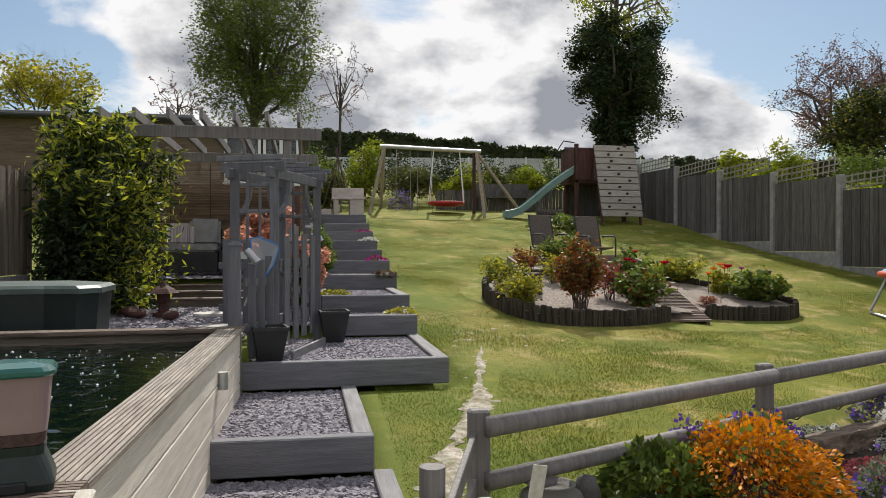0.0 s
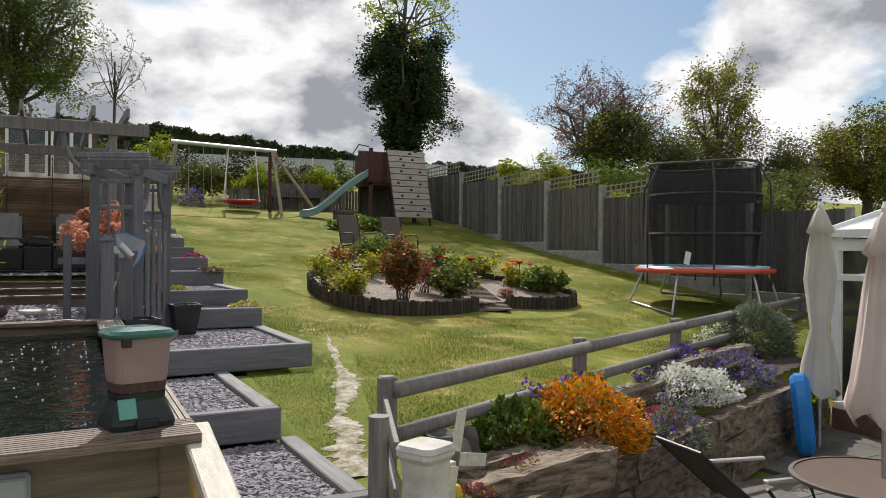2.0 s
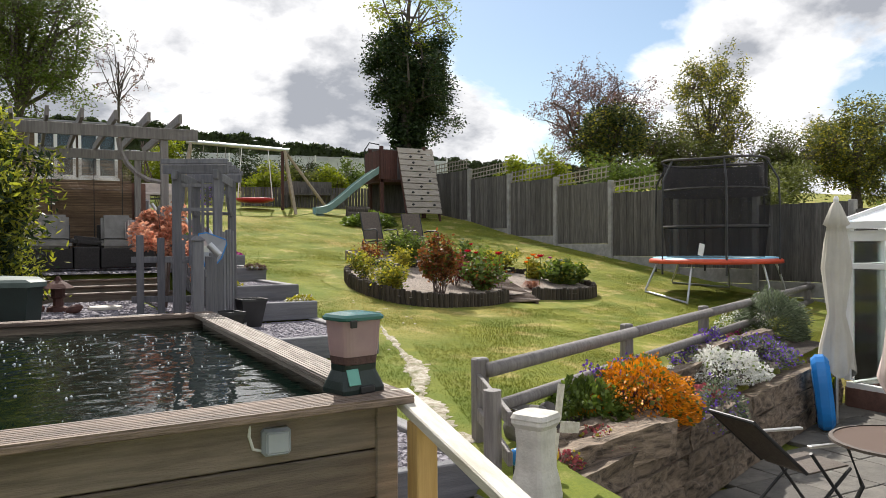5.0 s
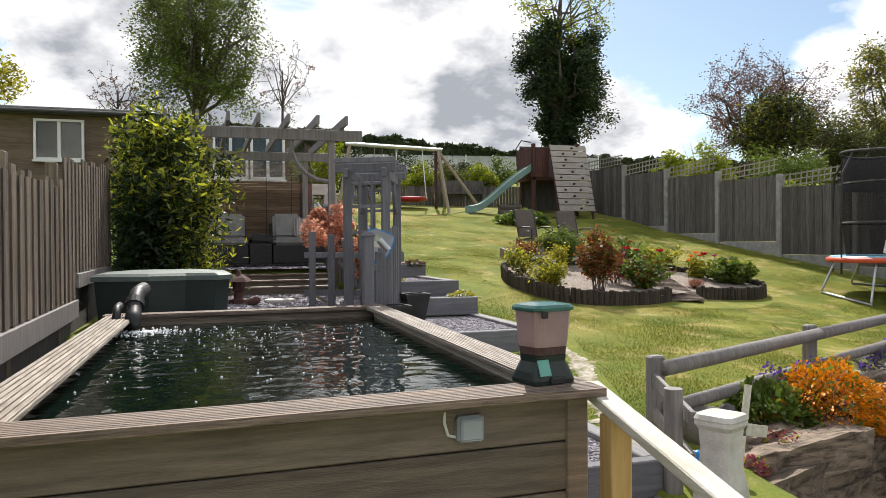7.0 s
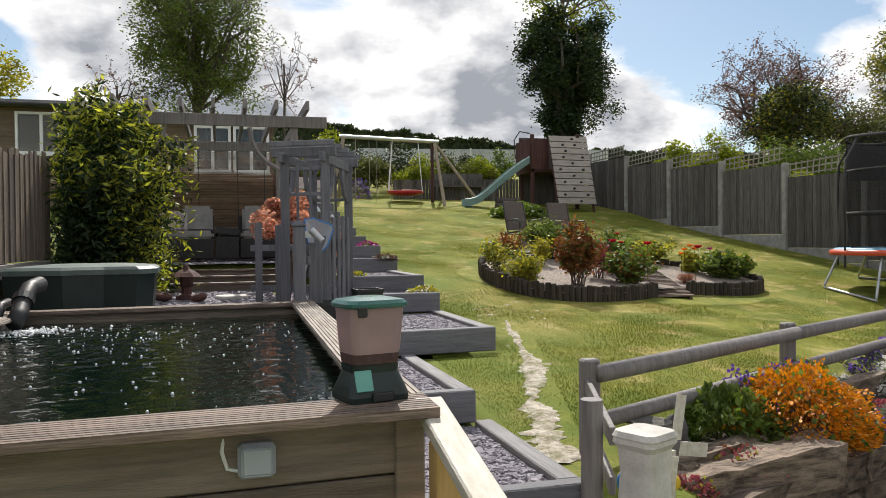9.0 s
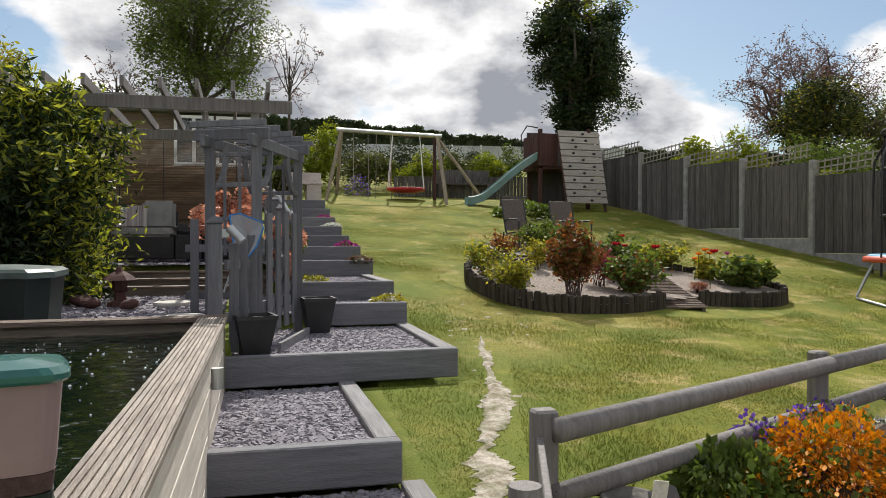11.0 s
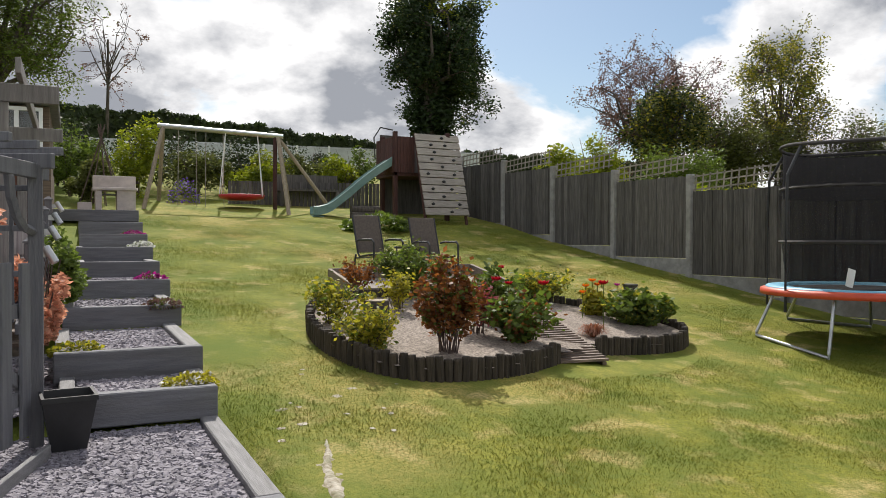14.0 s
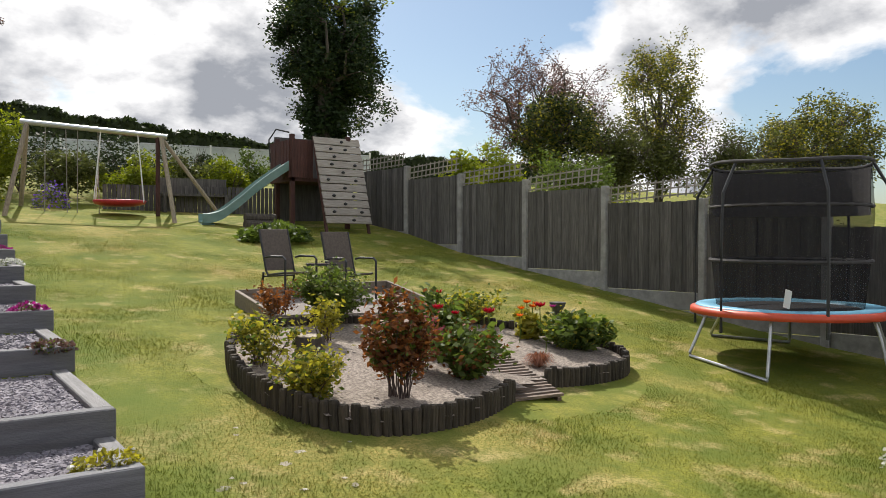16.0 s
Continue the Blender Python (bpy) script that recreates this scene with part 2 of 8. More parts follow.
M_BLACKMETAL = mat("black_metal", (0.03, 0.03, 0.032), (0.02, 0.02, 0.021), 6, 0.45, 0.1, 60)
M_MESH = mat("charcoal_mesh_fabric", (0.05, 0.045, 0.045), (0.035, 0.032, 0.032), 30, 0.8, 0.4, 160)
M_BROWNFAB = mat("brown_sling_fabric", (0.13, 0.105, 0.085), (0.09, 0.07, 0.058), 30, 0.7, 0.4, 160)
M_PARASOL = mat("faded_pink_canvas", (0.66, 0.54, 0.51), (0.56, 0.45, 0.42), 2, 0.85, 0.3, 120, blotch=0.25, blotch_col=(0.55, 0.47, 0.43))
M_PARASOL2 = mat("cream_canvas", (0.58, 0.55, 0.48), (0.48, 0.45, 0.39), 2, 0.85, 0.3, 120, blotch=0.25, blotch_col=(0.42, 0.40, 0.34))
M_BLUE = mat("bright_blue_plastic", (0.02, 0.22, 0.62), (0.015, 0.18, 0.52), 3, 0.3, 0.05, 60)
M_RED = mat("red_plastic", (0.50, 0.03, 0.04), (0.38, 0.02, 0.03), 3, 0.4, 0.05, 60)
M_SLIDE = mat("faded_green_slide", (0.16, 0.27, 0.25), (0.11, 0.20, 0.185), 4, 0.4, 0.05, 60, blotch=0.3, blotch_col=(0.26, 0.34, 0.31))
M_CLIMB = mat("pale_climbing_board", (0.40, 0.36, 0.315), (0.27, 0.235, 0.20), 4, 0.75, 0.4, 30, stretch=ALONG_X, rand=0.12)
M_REDBROWN = mat("red_brown_timber", (0.10, 0.036, 0.028), (0.05, 0.02, 0.017), 5, 0.75, 0.4, 30, stretch=ALONG_Z, rand=0.2)
M_POST = mat("pale_round_timber", (0.36, 0.30, 0.22), (0.24, 0.19, 0.135), 4, 0.75, 0.4, 30, stretch=ALONG_Z, rand=0.1)
M_TRED = mat("orange_red_pvc", (0.62, 0.085, 0.035), (0.52, 0.06, 0.025), 3, 0.45, 0.05, 60)
M_TBLUE = mat("light_blue_pvc", (0.20, 0.48, 0.66), (0.15, 0.40, 0.57), 3, 0.45, 0.05, 60)
M_CUSHION = mat("grey_cushion", (0.30, 0.29, 0.28), (0.23, 0.22, 0.21), 8, 0.9, 0.3, 120, rand=0.15)
M_RATTAN = mat("dark_rattan", (0.035, 0.03, 0.03), (0.018, 0.016, 0.016), 40, 0.6, 0.8, 90)
M_BAMBOO = mat("reed_screen", (0.22, 0.145, 0.085), (0.11, 0.07, 0.042), 5, 0.75, 0.4, 60, stretch=ALONG_X, rand=0.35)
M_CLAD = mat("brown_weatherboard", (0.20, 0.145, 0.105), (0.12, 0.085, 0.062), 4, 0.8, 0.4, 30, stretch=ALONG_X, rand=0.15)
M_FELT = mat("grey_roof_felt", (0.22, 0.22, 0.23), (0.15, 0.15, 0.155), 8, 0.9, 0.5, 90)
M_BRICK = mat("red_brown_brick", (0.20, 0.105, 0.08), (0.12, 0.062, 0.05), 5, 0.9, 0.5, 40, rand=0.2)
M_TERRA = mat("dark_terracotta", (0.11, 0.045, 0.035), (0.06, 0.027, 0.022), 6, 0.8, 0.4, 50)
M_BARK = mat("bark", (0.12, 0.10, 0.08), (0.05, 0.042, 0.035), 8, 0.9, 1.0, 25, stretch=(3, 3, 0.6))
M_TWIG = mat("bare_twig", (0.14, 0.10, 0.085), (0.08, 0.055, 0.05), 6, 0.9)
M_DARKIN = mat("dim_interior", (0.09, 0.085, 0.08), (0.05, 0.048, 0.045), 3, 0.8)
M_TOY = mat("pastel_toy_panel", (0.55, 0.42, 0.40), (0.30, 0.36, 0.42), 6, 0.7)
M_STRIPE = mat("striped_cushion", (0.55, 0.50, 0.47), (0.14, 0.10, 0.12), 3.0, 0.9, 0.3, 120, stretch=(14, 0.01, 0.01))
M_BBQWHITE = mat("dusty_white_paint", (0.60, 0.53, 0.49), (0.46, 0.40, 0.37), 5, 0.7, 0.2, 60)

# sunlit copy of the bamboo leaf; M_LEAF_DARK doubles as its shaded copy
M_LEAF_BUSH = leaf("sunlit_bamboo_leaf", (0.36, 0.36, 0.055), (0.11, 0.14, 0.025), trans=0.5, rough=0.33)
M_LEAF_DARK = leaf("dark_ivy_and_shaded_leaf", (0.035, 0.062, 0.018), (0.014, 0.026, 0.009), trans=0.2)
M_LEAF_LIME = leaf("lime_leaf", (0.23, 0.25, 0.03), (0.13, 0.17, 0.02), trans=0.45)
M_LEAF_MID = leaf("mid_green_leaf", (0.14, 0.19, 0.036), (0.06, 0.09, 0.02))
M_LEAF_OLIVE = leaf("olive_leaf", (0.13, 0.145, 0.04), (0.06, 0.07, 0.022))
M_LEAF_BROWN = leaf("bronze_bud_leaf", (0.19, 0.115, 0.095), (0.10, 0.06, 0.05), trans=0.3)
M_LEAF_HEDGE = leaf("hedge_leaf", (0.045, 0.065, 0.02), (0.018, 0.028, 0.010), trans=0.2)
M_LEAF_RED = leaf("red_rose_leaf", (0.26, 0.10, 0.035), (0.11, 0.05, 0.022))
M_LEAF_YEL = leaf("yellow_green_leaf", (0.36, 0.32, 0.05), (0.17, 0.17, 0.03), trans=0.45)
M_LEAF_GREY = leaf("grey_green_needle", (0.16, 0.19, 0.12), (0.07, 0.09, 0.055))
M_MAPLE = leaf("orange_maple_leaf", (0.62, 0.35, 0.24), (0.36, 0.16, 0.11), trans=0.4)
M_F_ORANGE = leaf("orange_blossom", (0.72, 0.31, 0.02), (0.48, 0.17, 0.012), trans=0.25)
M_F_WHITE = leaf("white_blossom", (0.78, 0.77, 0.74), (0.60, 0.60, 0.56), trans=0.2, rand=0.12)
M_F_PURPLE = leaf("purple_blossom", (0.22, 0.12, 0.52), (0.12, 0.06, 0.34), trans=0.25)
M_F_PINK = leaf("pink_red_leaf", (0.36, 0.10, 0.11), (0.18, 0.05, 0.06), trans=0.25)
M_F_MAGENTA = leaf("magenta_blossom", (0.42, 0.05, 0.25), (0.25, 0.03, 0.15), trans=0.25)
M_F_RED = leaf("crimson_blossom", (0.45, 0.012, 0.025), (0.25, 0.008, 0.015), trans=0.2)
M_F_TULIP = leaf("orange_tulip", (0.72, 0.20, 0.03), (0.5, 0.10, 0.02), trans=0.3)


def glass_mat(name, tint=(0.9, 0.95, 0.95), rough=0.02):
    m = bpy.data.materials.new(name)
    m.use_nodes = True
    n, l = nodes_of(m.node_tree)
    out, g, t, mx = n.new("ShaderNodeOutputMaterial"), n.new("ShaderNodeBsdfGlossy"), n.new("ShaderNodeBsdfTransparent"), n.new("ShaderNodeMixShader")
    fr = n.new("ShaderNodeFresnel"); fr.inputs[0].default_value = 1.5
    g.inputs["Roughness"].default_value = rough
    t.inputs[0].default_value = (*tint, 1)
    l.new(fr.outputs[0], mx.inputs[0]); l.new(t.outputs[0], mx.inputs[1]); l.new(g.outputs[0], mx.inputs[2]); l.new(mx.outputs[0], out.inputs[0])
    return m


M_GLASS = glass_mat("window_glass")


def veil_mat(name, colour, cover):
    """Fine netting: part cloth, part open."""
    m = bpy.data.materials.new(name)
    m.use_nodes = True
    n, l = nodes_of(m.node_tree)
    out, d, t, mx = n.new("ShaderNodeOutputMaterial"), n.new("ShaderNodeBsdfDiffuse"), n.new("ShaderNodeBsdfTransparent"), n.new("ShaderNodeMixShader")
    d.inputs[0].default_value = (*colour, 1)
    mx.inputs[0].default_value = cover
    l.new(t.outputs[0], mx.inputs[1]); l.new(d.outputs[0], mx.inputs[2]); l.new(mx.outputs[0], out.inputs[0])
    return m


M_TABLEGLASS = veil_mat("brown_table_glass", (0.19, 0.145, 0.125), 0.72)
M_NET = veil_mat("pale_net", (0.6, 0.64, 0.68), 0.5)


# ---- building helpers ----
def part(name, bm, material, parent=None, label="", smooth=False):
    """Links a bmesh as one mesh object, under parent if there is one."""
    me = bpy.data.meshes.new(name)
    bm.normal_update()
    bm.to_mesh(me)
    bm.free()
    return link(name, me, material, parent, label, smooth)


def link(name, me, material=None, parent=None, label="", smooth=False):
    if material:
        me.materials.clear()
        me.materials.append(material)
    if smooth:
        me.polygons.foreach_set("use_smooth", [True] * len(me.polygons))
    ob = new(name, me)
    if parent:
        ob.parent = parent
    if label:
        ob["label"] = label
    return ob


def raw(name, verts, faces, material, parent=None, label="", smooth=False):
    me = bpy.data.meshes.new(name)
    me.from_pydata([tuple(v) for v in verts], [], [tuple(f) for f in faces])
    return link(name, me, material, parent, label, smooth)


def thing(name, label, category, at=(0, 0, 0), rz=0, group="", kind=""):
    ob = new(name)
    ob.matrix_basis = pose(*at, 0, 0, rz)
    ob.empty_display_size = 0.1
    return tagged(ob, label, category, group, kind)


def box(bm, lo, hi, m=None, bevel=0.0):
    """A box between two corners, with worn edges if bevel is given."""
    lo, hi = Vector(lo), Vector(hi)
    c, s = (lo + hi) / 2, hi - lo
    t = Matrix.Translation(c) @ Matrix.Diagonal((*s, 1))
    r = bmesh.ops.create_cube(bm, size=1, matrix=(m @ t) if m else t)
    if bevel:
        es = {e for v in r["verts"] for e in v.link_edges}
        bmesh.ops.bevel(bm, geom=list(es), offset=bevel, segments=1, affect="EDGES")
    return bm


def boxm(lo, hi, m=None, bevel=0.0):
    return box(bmesh.new(), lo, hi, m, bevel)


def rod(bm, a, b, r, r2=None, seg=8, caps=True):
    a, b = Vector(a), Vector(b)
    d = b - a
    m = Matrix.Translation((a + b) / 2) @ d.to_track_quat("Z", "Y").to_matrix().to_4x4()
    bmesh.ops.create_cone(bm, cap_ends=caps, segments=seg, radius1=r, radius2=r if r2 is None else r2, depth=d.length, matrix=m)
    return bm


def rodm(a, b, r, r2=None, seg=8):
    return rod(bmesh.new(), a, b, r, r2, seg)


def plank(bm, a, b, w, h, bevel=0.0, up=(0, 0, 1)):
    """A squared timber from a to b, w wide and h high, centred on the line."""
    a, b = Vector(a), Vector(b)
    d = (b - a).normalized()
    side = d.cross(Vector(up)).normalized()
    top = side.cross(d)
    m = Matrix((( *side, 0), (*d, 0), (*top, 0), (0, 0, 0, 1))).transposed()
    m.translation = (a + b) / 2
    L = (b - a).length
    return box(bm, (-w / 2, -L / 2, -h / 2), (w / 2, L / 2, h / 2), m, bevel)


def plankm(a, b, w, h, bevel=0.004, up=(0, 0, 1)):
    return plank(bmesh.new(), a, b, w, h, bevel, up)


def lathe(bm, profile, seg=20, m=None, cap=True):
    """Turns (radius, height) pairs round z."""
    rings = []
    for r, z in profile:
        rings.append([bm.verts.new((m or Matrix()) @ Vector((r * math.cos(2 * math.pi * k / seg), r * math.sin(2 * math.pi * k / seg), z))) for k in range(seg)])
    for a, b in zip(rings, rings[1:]):
        for k in range(seg):
            bm.faces.new((a[k], a[(k + 1) % seg], b[(k + 1) % seg], b[k]))
    if cap:
        bm.faces.new(rings[0][::-1]); bm.faces.new(rings[-1])
    return bm


def tube(bm, pts, r, seg=8, r2=None):
    """A round pipe through points."""
    pts = [Vector(p) for p in pts]
    rings = []
    for i, p in enumerate(pts):
        d = (pts[min(i + 1, len(pts) - 1)] - pts[max(i - 1, 0)]).normalized()
        q = d.to_track_quat("Z", "Y").to_matrix()
        rr = r if r2 is None else r + (r2 - r) * i / (len(pts) - 1)
        rings.append([bm.verts.new(p + q @ Vector((rr * math.cos(2 * math.pi * k / seg), rr * math.sin(2 * math.pi * k / seg), 0))) for k in range(seg)])
    for a, b in zip(rings, rings[1:]):
        for k in range(seg):
            bm.faces.new((a[k], a[(k + 1) % seg], b[(k + 1) % seg], b[k]))
    bm.faces.new(rings[0][::-1]); bm.faces.new(rings[-1])
    return bm


def slab(bm, outline, z0, z1):
    """A plate with the given outline."""
    lo = [bm.verts.new((x, y, z0)) for x, y in outline]
    hi = [bm.verts.new((x, y, z1)) for x, y in outline]
    bm.faces.new(lo[::-1]); bm.faces.new(hi)
    for k in range(len(outline)):
        j = (k + 1) % len(outline)
        bm.faces.new((lo[k], lo[j], hi[j], hi[k]))
    return bm


def mixf(a, b, t):
    return a + (b - a) * t


def profile_at(rows, y):
    if y <= rows[0][0]:
        return rows[0][1]
    for (a, za), (b, zb) in zip(rows, rows[1:]):
        if y <= b:
            return mixf(za, zb, (y - a) / (b - a))
    return rows[-1][1]


LEFT_SLOPE = [(-1, 0.30), (1.0, 0.47), (2.55, 0.64), (4.37, 0.84), (6.27, 1.04), (7.07, 1.16), (8.87, 1.40), (10.5, 1.58), (12.2, 1.72), (15, 2.18), (17.5, 2.62), (20, 2.98), (23, 3.4), (30, 4.8), (46, 7.2), (52, 7.0), (70, 6.5), (200, 4), (600, 4)]
RIGHT_SLOPE = [(2, 0.50), (4, 0.60), (6, 0.75), (7.8, 0.95), (9.75, 1.25), (11.65, 1.57), (13.57, 1.87), (15.48, 2.19), (17.4, 2.6), (20, 3.0), (23, 3.3), (30, 4.2), (46, 6.4), (52, 6.2), (70, 5.5), (200, 4), (600, 4)]


def lawn_z(x, y):
    """Height of the sloping lawn and the land round it."""
    t = min(max((x - 2.0) / 6.5, 0), 1)
    t = t * t * (3 - 2 * t)
    return mixf(profile_at(LEFT_SLOPE, y), profile_at(RIGHT_SLOPE, y), t)


def leaves(name, centres, size, material, parent=None, label="", flat=0.5, seed=1, aspect=0.5):
    """Many small folded leaves in one mesh, one at each centre."""
    g = np.random.default_rng(seed)
    c = np.asarray(centres, float)
    n = len(c)
    d = g.normal(size=(n, 3)); d[:, 2] *= flat; d /= np.linalg.norm(d, axis=1)[:, None] + 1e-9
    e = np.cross(d, g.normal(size=(n, 3))); e /= np.linalg.norm(e, axis=1)[:, None] + 1e-9
    s = size * g.uniform(0.6, 1.3, n)[:, None]
    tip, root = c + d * s * 0.5, c - d * s * 0.5
    a, b = c + e * s * aspect * 0.5, c - e * s * aspect * 0.5
    v = np.stack([root, a, tip, b], 1).reshape(-1, 3)
    k = np.arange(n) * 4
    f = np.stack([k, k + 1, k + 2, k + 3], 1)
    me = bpy.data.meshes.new(name)
    me.vertices.add(len(v)); me.vertices.foreach_set("co", v.ravel())
    me.loops.add(4 * n); me.loops.foreach_set("vertex_index", f.ravel().astype(np.int32))
    me.polygons.add(n); me.polygons.foreach_set("loop_start", np.arange(0, 4 * n, 4, dtype=np.int32))
    me.update()
    ob = link(name, me, material, parent, label)
    ob["kind"] = "stuff"
    return ob


def blob(n, centre, radii, seed, clumps=8, hollow=0.55, spread=0.34):
    """Points for a crown: uneven clumps round a centre, denser towards the clumps' shells."""
    g = np.random.default_rng(seed)
    d = g.normal(size=(clumps, 3)); d /= np.linalg.norm(d, axis=1)[:, None]
    lobes = g.normal(size=(5, 3)); lobes /= np.linalg.norm(lobes, axis=1)[:, None]
    push = np.clip(d @ lobes.T, 0, 1).max(axis=1)[:, None] ** 3
    cc = d * g.uniform(0.25, 0.85, (clumps, 1)) * (0.78 + 0.4 * push)
    rr = g.uniform(spread * 0.7, spread * 1.4, clumps)
    k = g.integers(0, clumps, n)
    q = g.normal(size=(n, 3)); q /= np.linalg.norm(q, axis=1)[:, None]
    q = cc[k] + q * rr[k][:, None] * (hollow + (1 - hollow) * g.random((n, 1)))
    return q * np.asarray(radii) + np.asarray(centre)


def branching(bm, base, top, r, levels, rng, spread=0.6, kids=3, seg=6):
    """A tapered limb with side limbs."""
    base, top = Vector(base), Vector(top)
    mid = (base + top) / 2 + Vector((rng.uniform(-1, 1), rng.uniform(-1, 1), 0)) * (top - base).length * 0.06
    tube(bm, [base, mid, top], r, seg, r * 0.45)
    if levels:
        L = (top - base).length
        d = (top - base).normalized()
        for k in range(kids):
            t = rng.uniform(0.45, 1.0)
            p = base.lerp(top, t)
            e = (d + Vector((rng.uniform(-1, 1), rng.uniform(-1, 1), rng.uniform(-0.2, 0.5))) * spread).normalized()
            branching(bm, p, p + e * L * rng.uniform(0.45, 0.75), r * 0.5, levels - 1, rng, spread, kids, max(4, seg - 1))


# ---- ground ----
def wall_line(x):
    """Front of the rockery's retaining wall, seen from above."""
    return 1.12 + (x - 1.6) * 0.41


PATIO_Z, LOW_GRAVEL, HIGH_GRAVEL = -0.25, 1.2, 1.58


def rock_z(x, y):
    """The planted bank between the retaining wall and the rail."""
    back = 1.75 + (x - 1.5) * 0.49
    t = min(max((y - wall_line(x)) / max(back - wall_line(x), 0.05), 0), 1)
    return mixf(0.40 + 0.02 * (x - 1.5), lawn_z(x, back) - 0.10, t)


def ground_z(x, y):
    if x < 0.16 and y > 4.25 and x > -4 and y < 12.5:
        return (LOW_GRAVEL if y < 9.5 else HIGH_GRAVEL) - 0.05
    if x < 0.16 and y <= 4.25:
        return 0.0 if y > -1.0 else 0.28
    if 0.16 <= x < 0.9 and 6.3 < y < 12.3:
        return (LOW_GRAVEL if y < 9.5 else HIGH_GRAVEL) - 0.05
    if 0.16 <= x < 1.0 and y > 5.9 and y < 14:
        return lawn_z(2, y) - 0.06
    if 0.16 <= x < 1.84 and y <= 6.3:
        return min(lawn_z(x, y), 0.24 + 0.1 * max(y, 0)) - 0.04 if x < 1.05 or y > 4.3 else lawn_z(x, y)
    if 1.45 < x < 8.4 and y < wall_line(x) + 0.1:
        return PATIO_Z - 0.05
    if 1.45 < x < 8.4 and y < 1.75 + (x - 1.5) * 0.49:
        return rock_z(x, y)
    if x >= 8.4 and y < 4.3:
        return PATIO_Z - 0.05
    z = lawn_z(x, y)
    return z + 0.012 * noise.noise(Vector((x * 1.1, y * 1.1, 0)))


def grass_mat(name, blade=False):
    m = mat(name, (0.285, 0.275, 0.044), (0.165, 0.185, 0.03), 2.2, 0.9, 0.9, 90, spec=0.15, island=blade, trans=0.3 if blade else 0)
    n, l = m.node_tree.nodes, m.node_tree.links
    p = next(x for x in n if x.type == "BSDF_PRINCIPLED")
    first = p.inputs["Base Color"].links[0].from_socket
    co = n.new("ShaderNodeTexCoord")
    for size, lo, hi, colour, amount in ((0.45, 0.50, 0.66, (0.44, 0.34, 0.115), 0.7), (1.3, 0.48, 0.62, (0.13, 0.17, 0.026), 0.75), (2.3, 0.55, 0.68, (0.55, 0.42, 0.19), 0.7), (9, 0.5, 0.7, (0.12, 0.16, 0.026), 0.55), (42, 0.42, 0.60, (0.14, 0.165, 0.03), 0.6)):
        t = n.new("ShaderNodeTexNoise"); t.inputs["Scale"].default_value = size; t.inputs["Detail"].default_value = 5
        r = n.new("ShaderNodeValToRGB")
        r.color_ramp.elements[0].position, r.color_ramp.elements[1].position = lo, hi
        r.color_ramp.elements[0].color, r.color_ramp.elements[1].color = (0, 0, 0, 1), (amount,) * 3 + (1,)
        x = n.new("ShaderNodeMix"); x.data_type = "RGBA"; x.inputs[7].default_value = (*colour, 1)
        l.new(co.outputs["Object"], t.inputs["Vector"]); l.new(t.outputs[0], r.inputs[0]); l.new(r.outputs[0], x.inputs[0])
        l.new(first, x.inputs[6])
        first = x.outputs[2]
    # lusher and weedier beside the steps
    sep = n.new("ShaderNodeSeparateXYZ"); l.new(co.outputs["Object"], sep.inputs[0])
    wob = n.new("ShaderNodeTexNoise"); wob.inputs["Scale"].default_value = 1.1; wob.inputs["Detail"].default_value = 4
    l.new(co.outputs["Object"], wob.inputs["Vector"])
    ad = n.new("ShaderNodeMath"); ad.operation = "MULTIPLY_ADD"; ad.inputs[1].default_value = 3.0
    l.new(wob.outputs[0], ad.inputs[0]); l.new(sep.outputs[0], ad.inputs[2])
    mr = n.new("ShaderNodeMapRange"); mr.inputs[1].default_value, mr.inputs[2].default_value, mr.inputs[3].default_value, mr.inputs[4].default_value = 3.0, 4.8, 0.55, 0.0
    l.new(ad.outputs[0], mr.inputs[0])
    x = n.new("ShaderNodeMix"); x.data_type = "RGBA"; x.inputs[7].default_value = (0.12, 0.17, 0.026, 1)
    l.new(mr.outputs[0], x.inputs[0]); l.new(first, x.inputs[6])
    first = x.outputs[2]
    if blade:  # each blade a little lighter or darker
        geo, hs, mr = n.new("ShaderNodeNewGeometry"), n.new("ShaderNodeHueSaturation"), n.new("ShaderNodeMapRange")
        mr.inputs[3].default_value, mr.inputs[4].default_value = 0.85, 1.35
        l.new(geo.outputs["Random Per Island"], mr.inputs[0]); l.new(mr.outputs[0], hs.inputs["Value"]); l.new(first, hs.inputs["Color"])
        first = hs.outputs[0]
        tint = next(q for q in n if q.type == "BSDF_TRANSLUCENT")
        l.new(first, tint.inputs["Color"])
    l.new(first, p.inputs["Base Color"])
    return m


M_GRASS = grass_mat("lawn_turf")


def build_ground():
    xs = sorted({round(v, 3) for v in [-600, -300, -150, -80, -50, -35, -25, -18, -13, -9, -6, -4.5, *np.arange(-4, 13, 0.2), 0.159, 1.06, 1.449, 13.5, 15, 18, 22, 28, 36, 50, 80, 150, 300, 600]})
    ys = sorted({round(v, 3) for v in [-600, -200, -60, -30, -15, -8, -5, *np.arange(-4, 24, 0.2), 25, 27, 30, 34, 38, 42, 46, 52, 60, 75, 100, 150, 250, 400, 600]})
    v = [(x, y, ground_z(x, y)) for y in ys for x in xs]
    w = len(xs)
    f = [(j * w + i, j * w + i + 1, (j + 1) * w + i + 1, (j + 1) * w + i) for j in range(len(ys) - 1) for i in range(w - 1)]
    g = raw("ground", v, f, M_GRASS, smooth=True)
    tagged(g, "sloping mown lawn with dry yellow patches, running up to far fields", "ground", kind="structure")


build_ground()


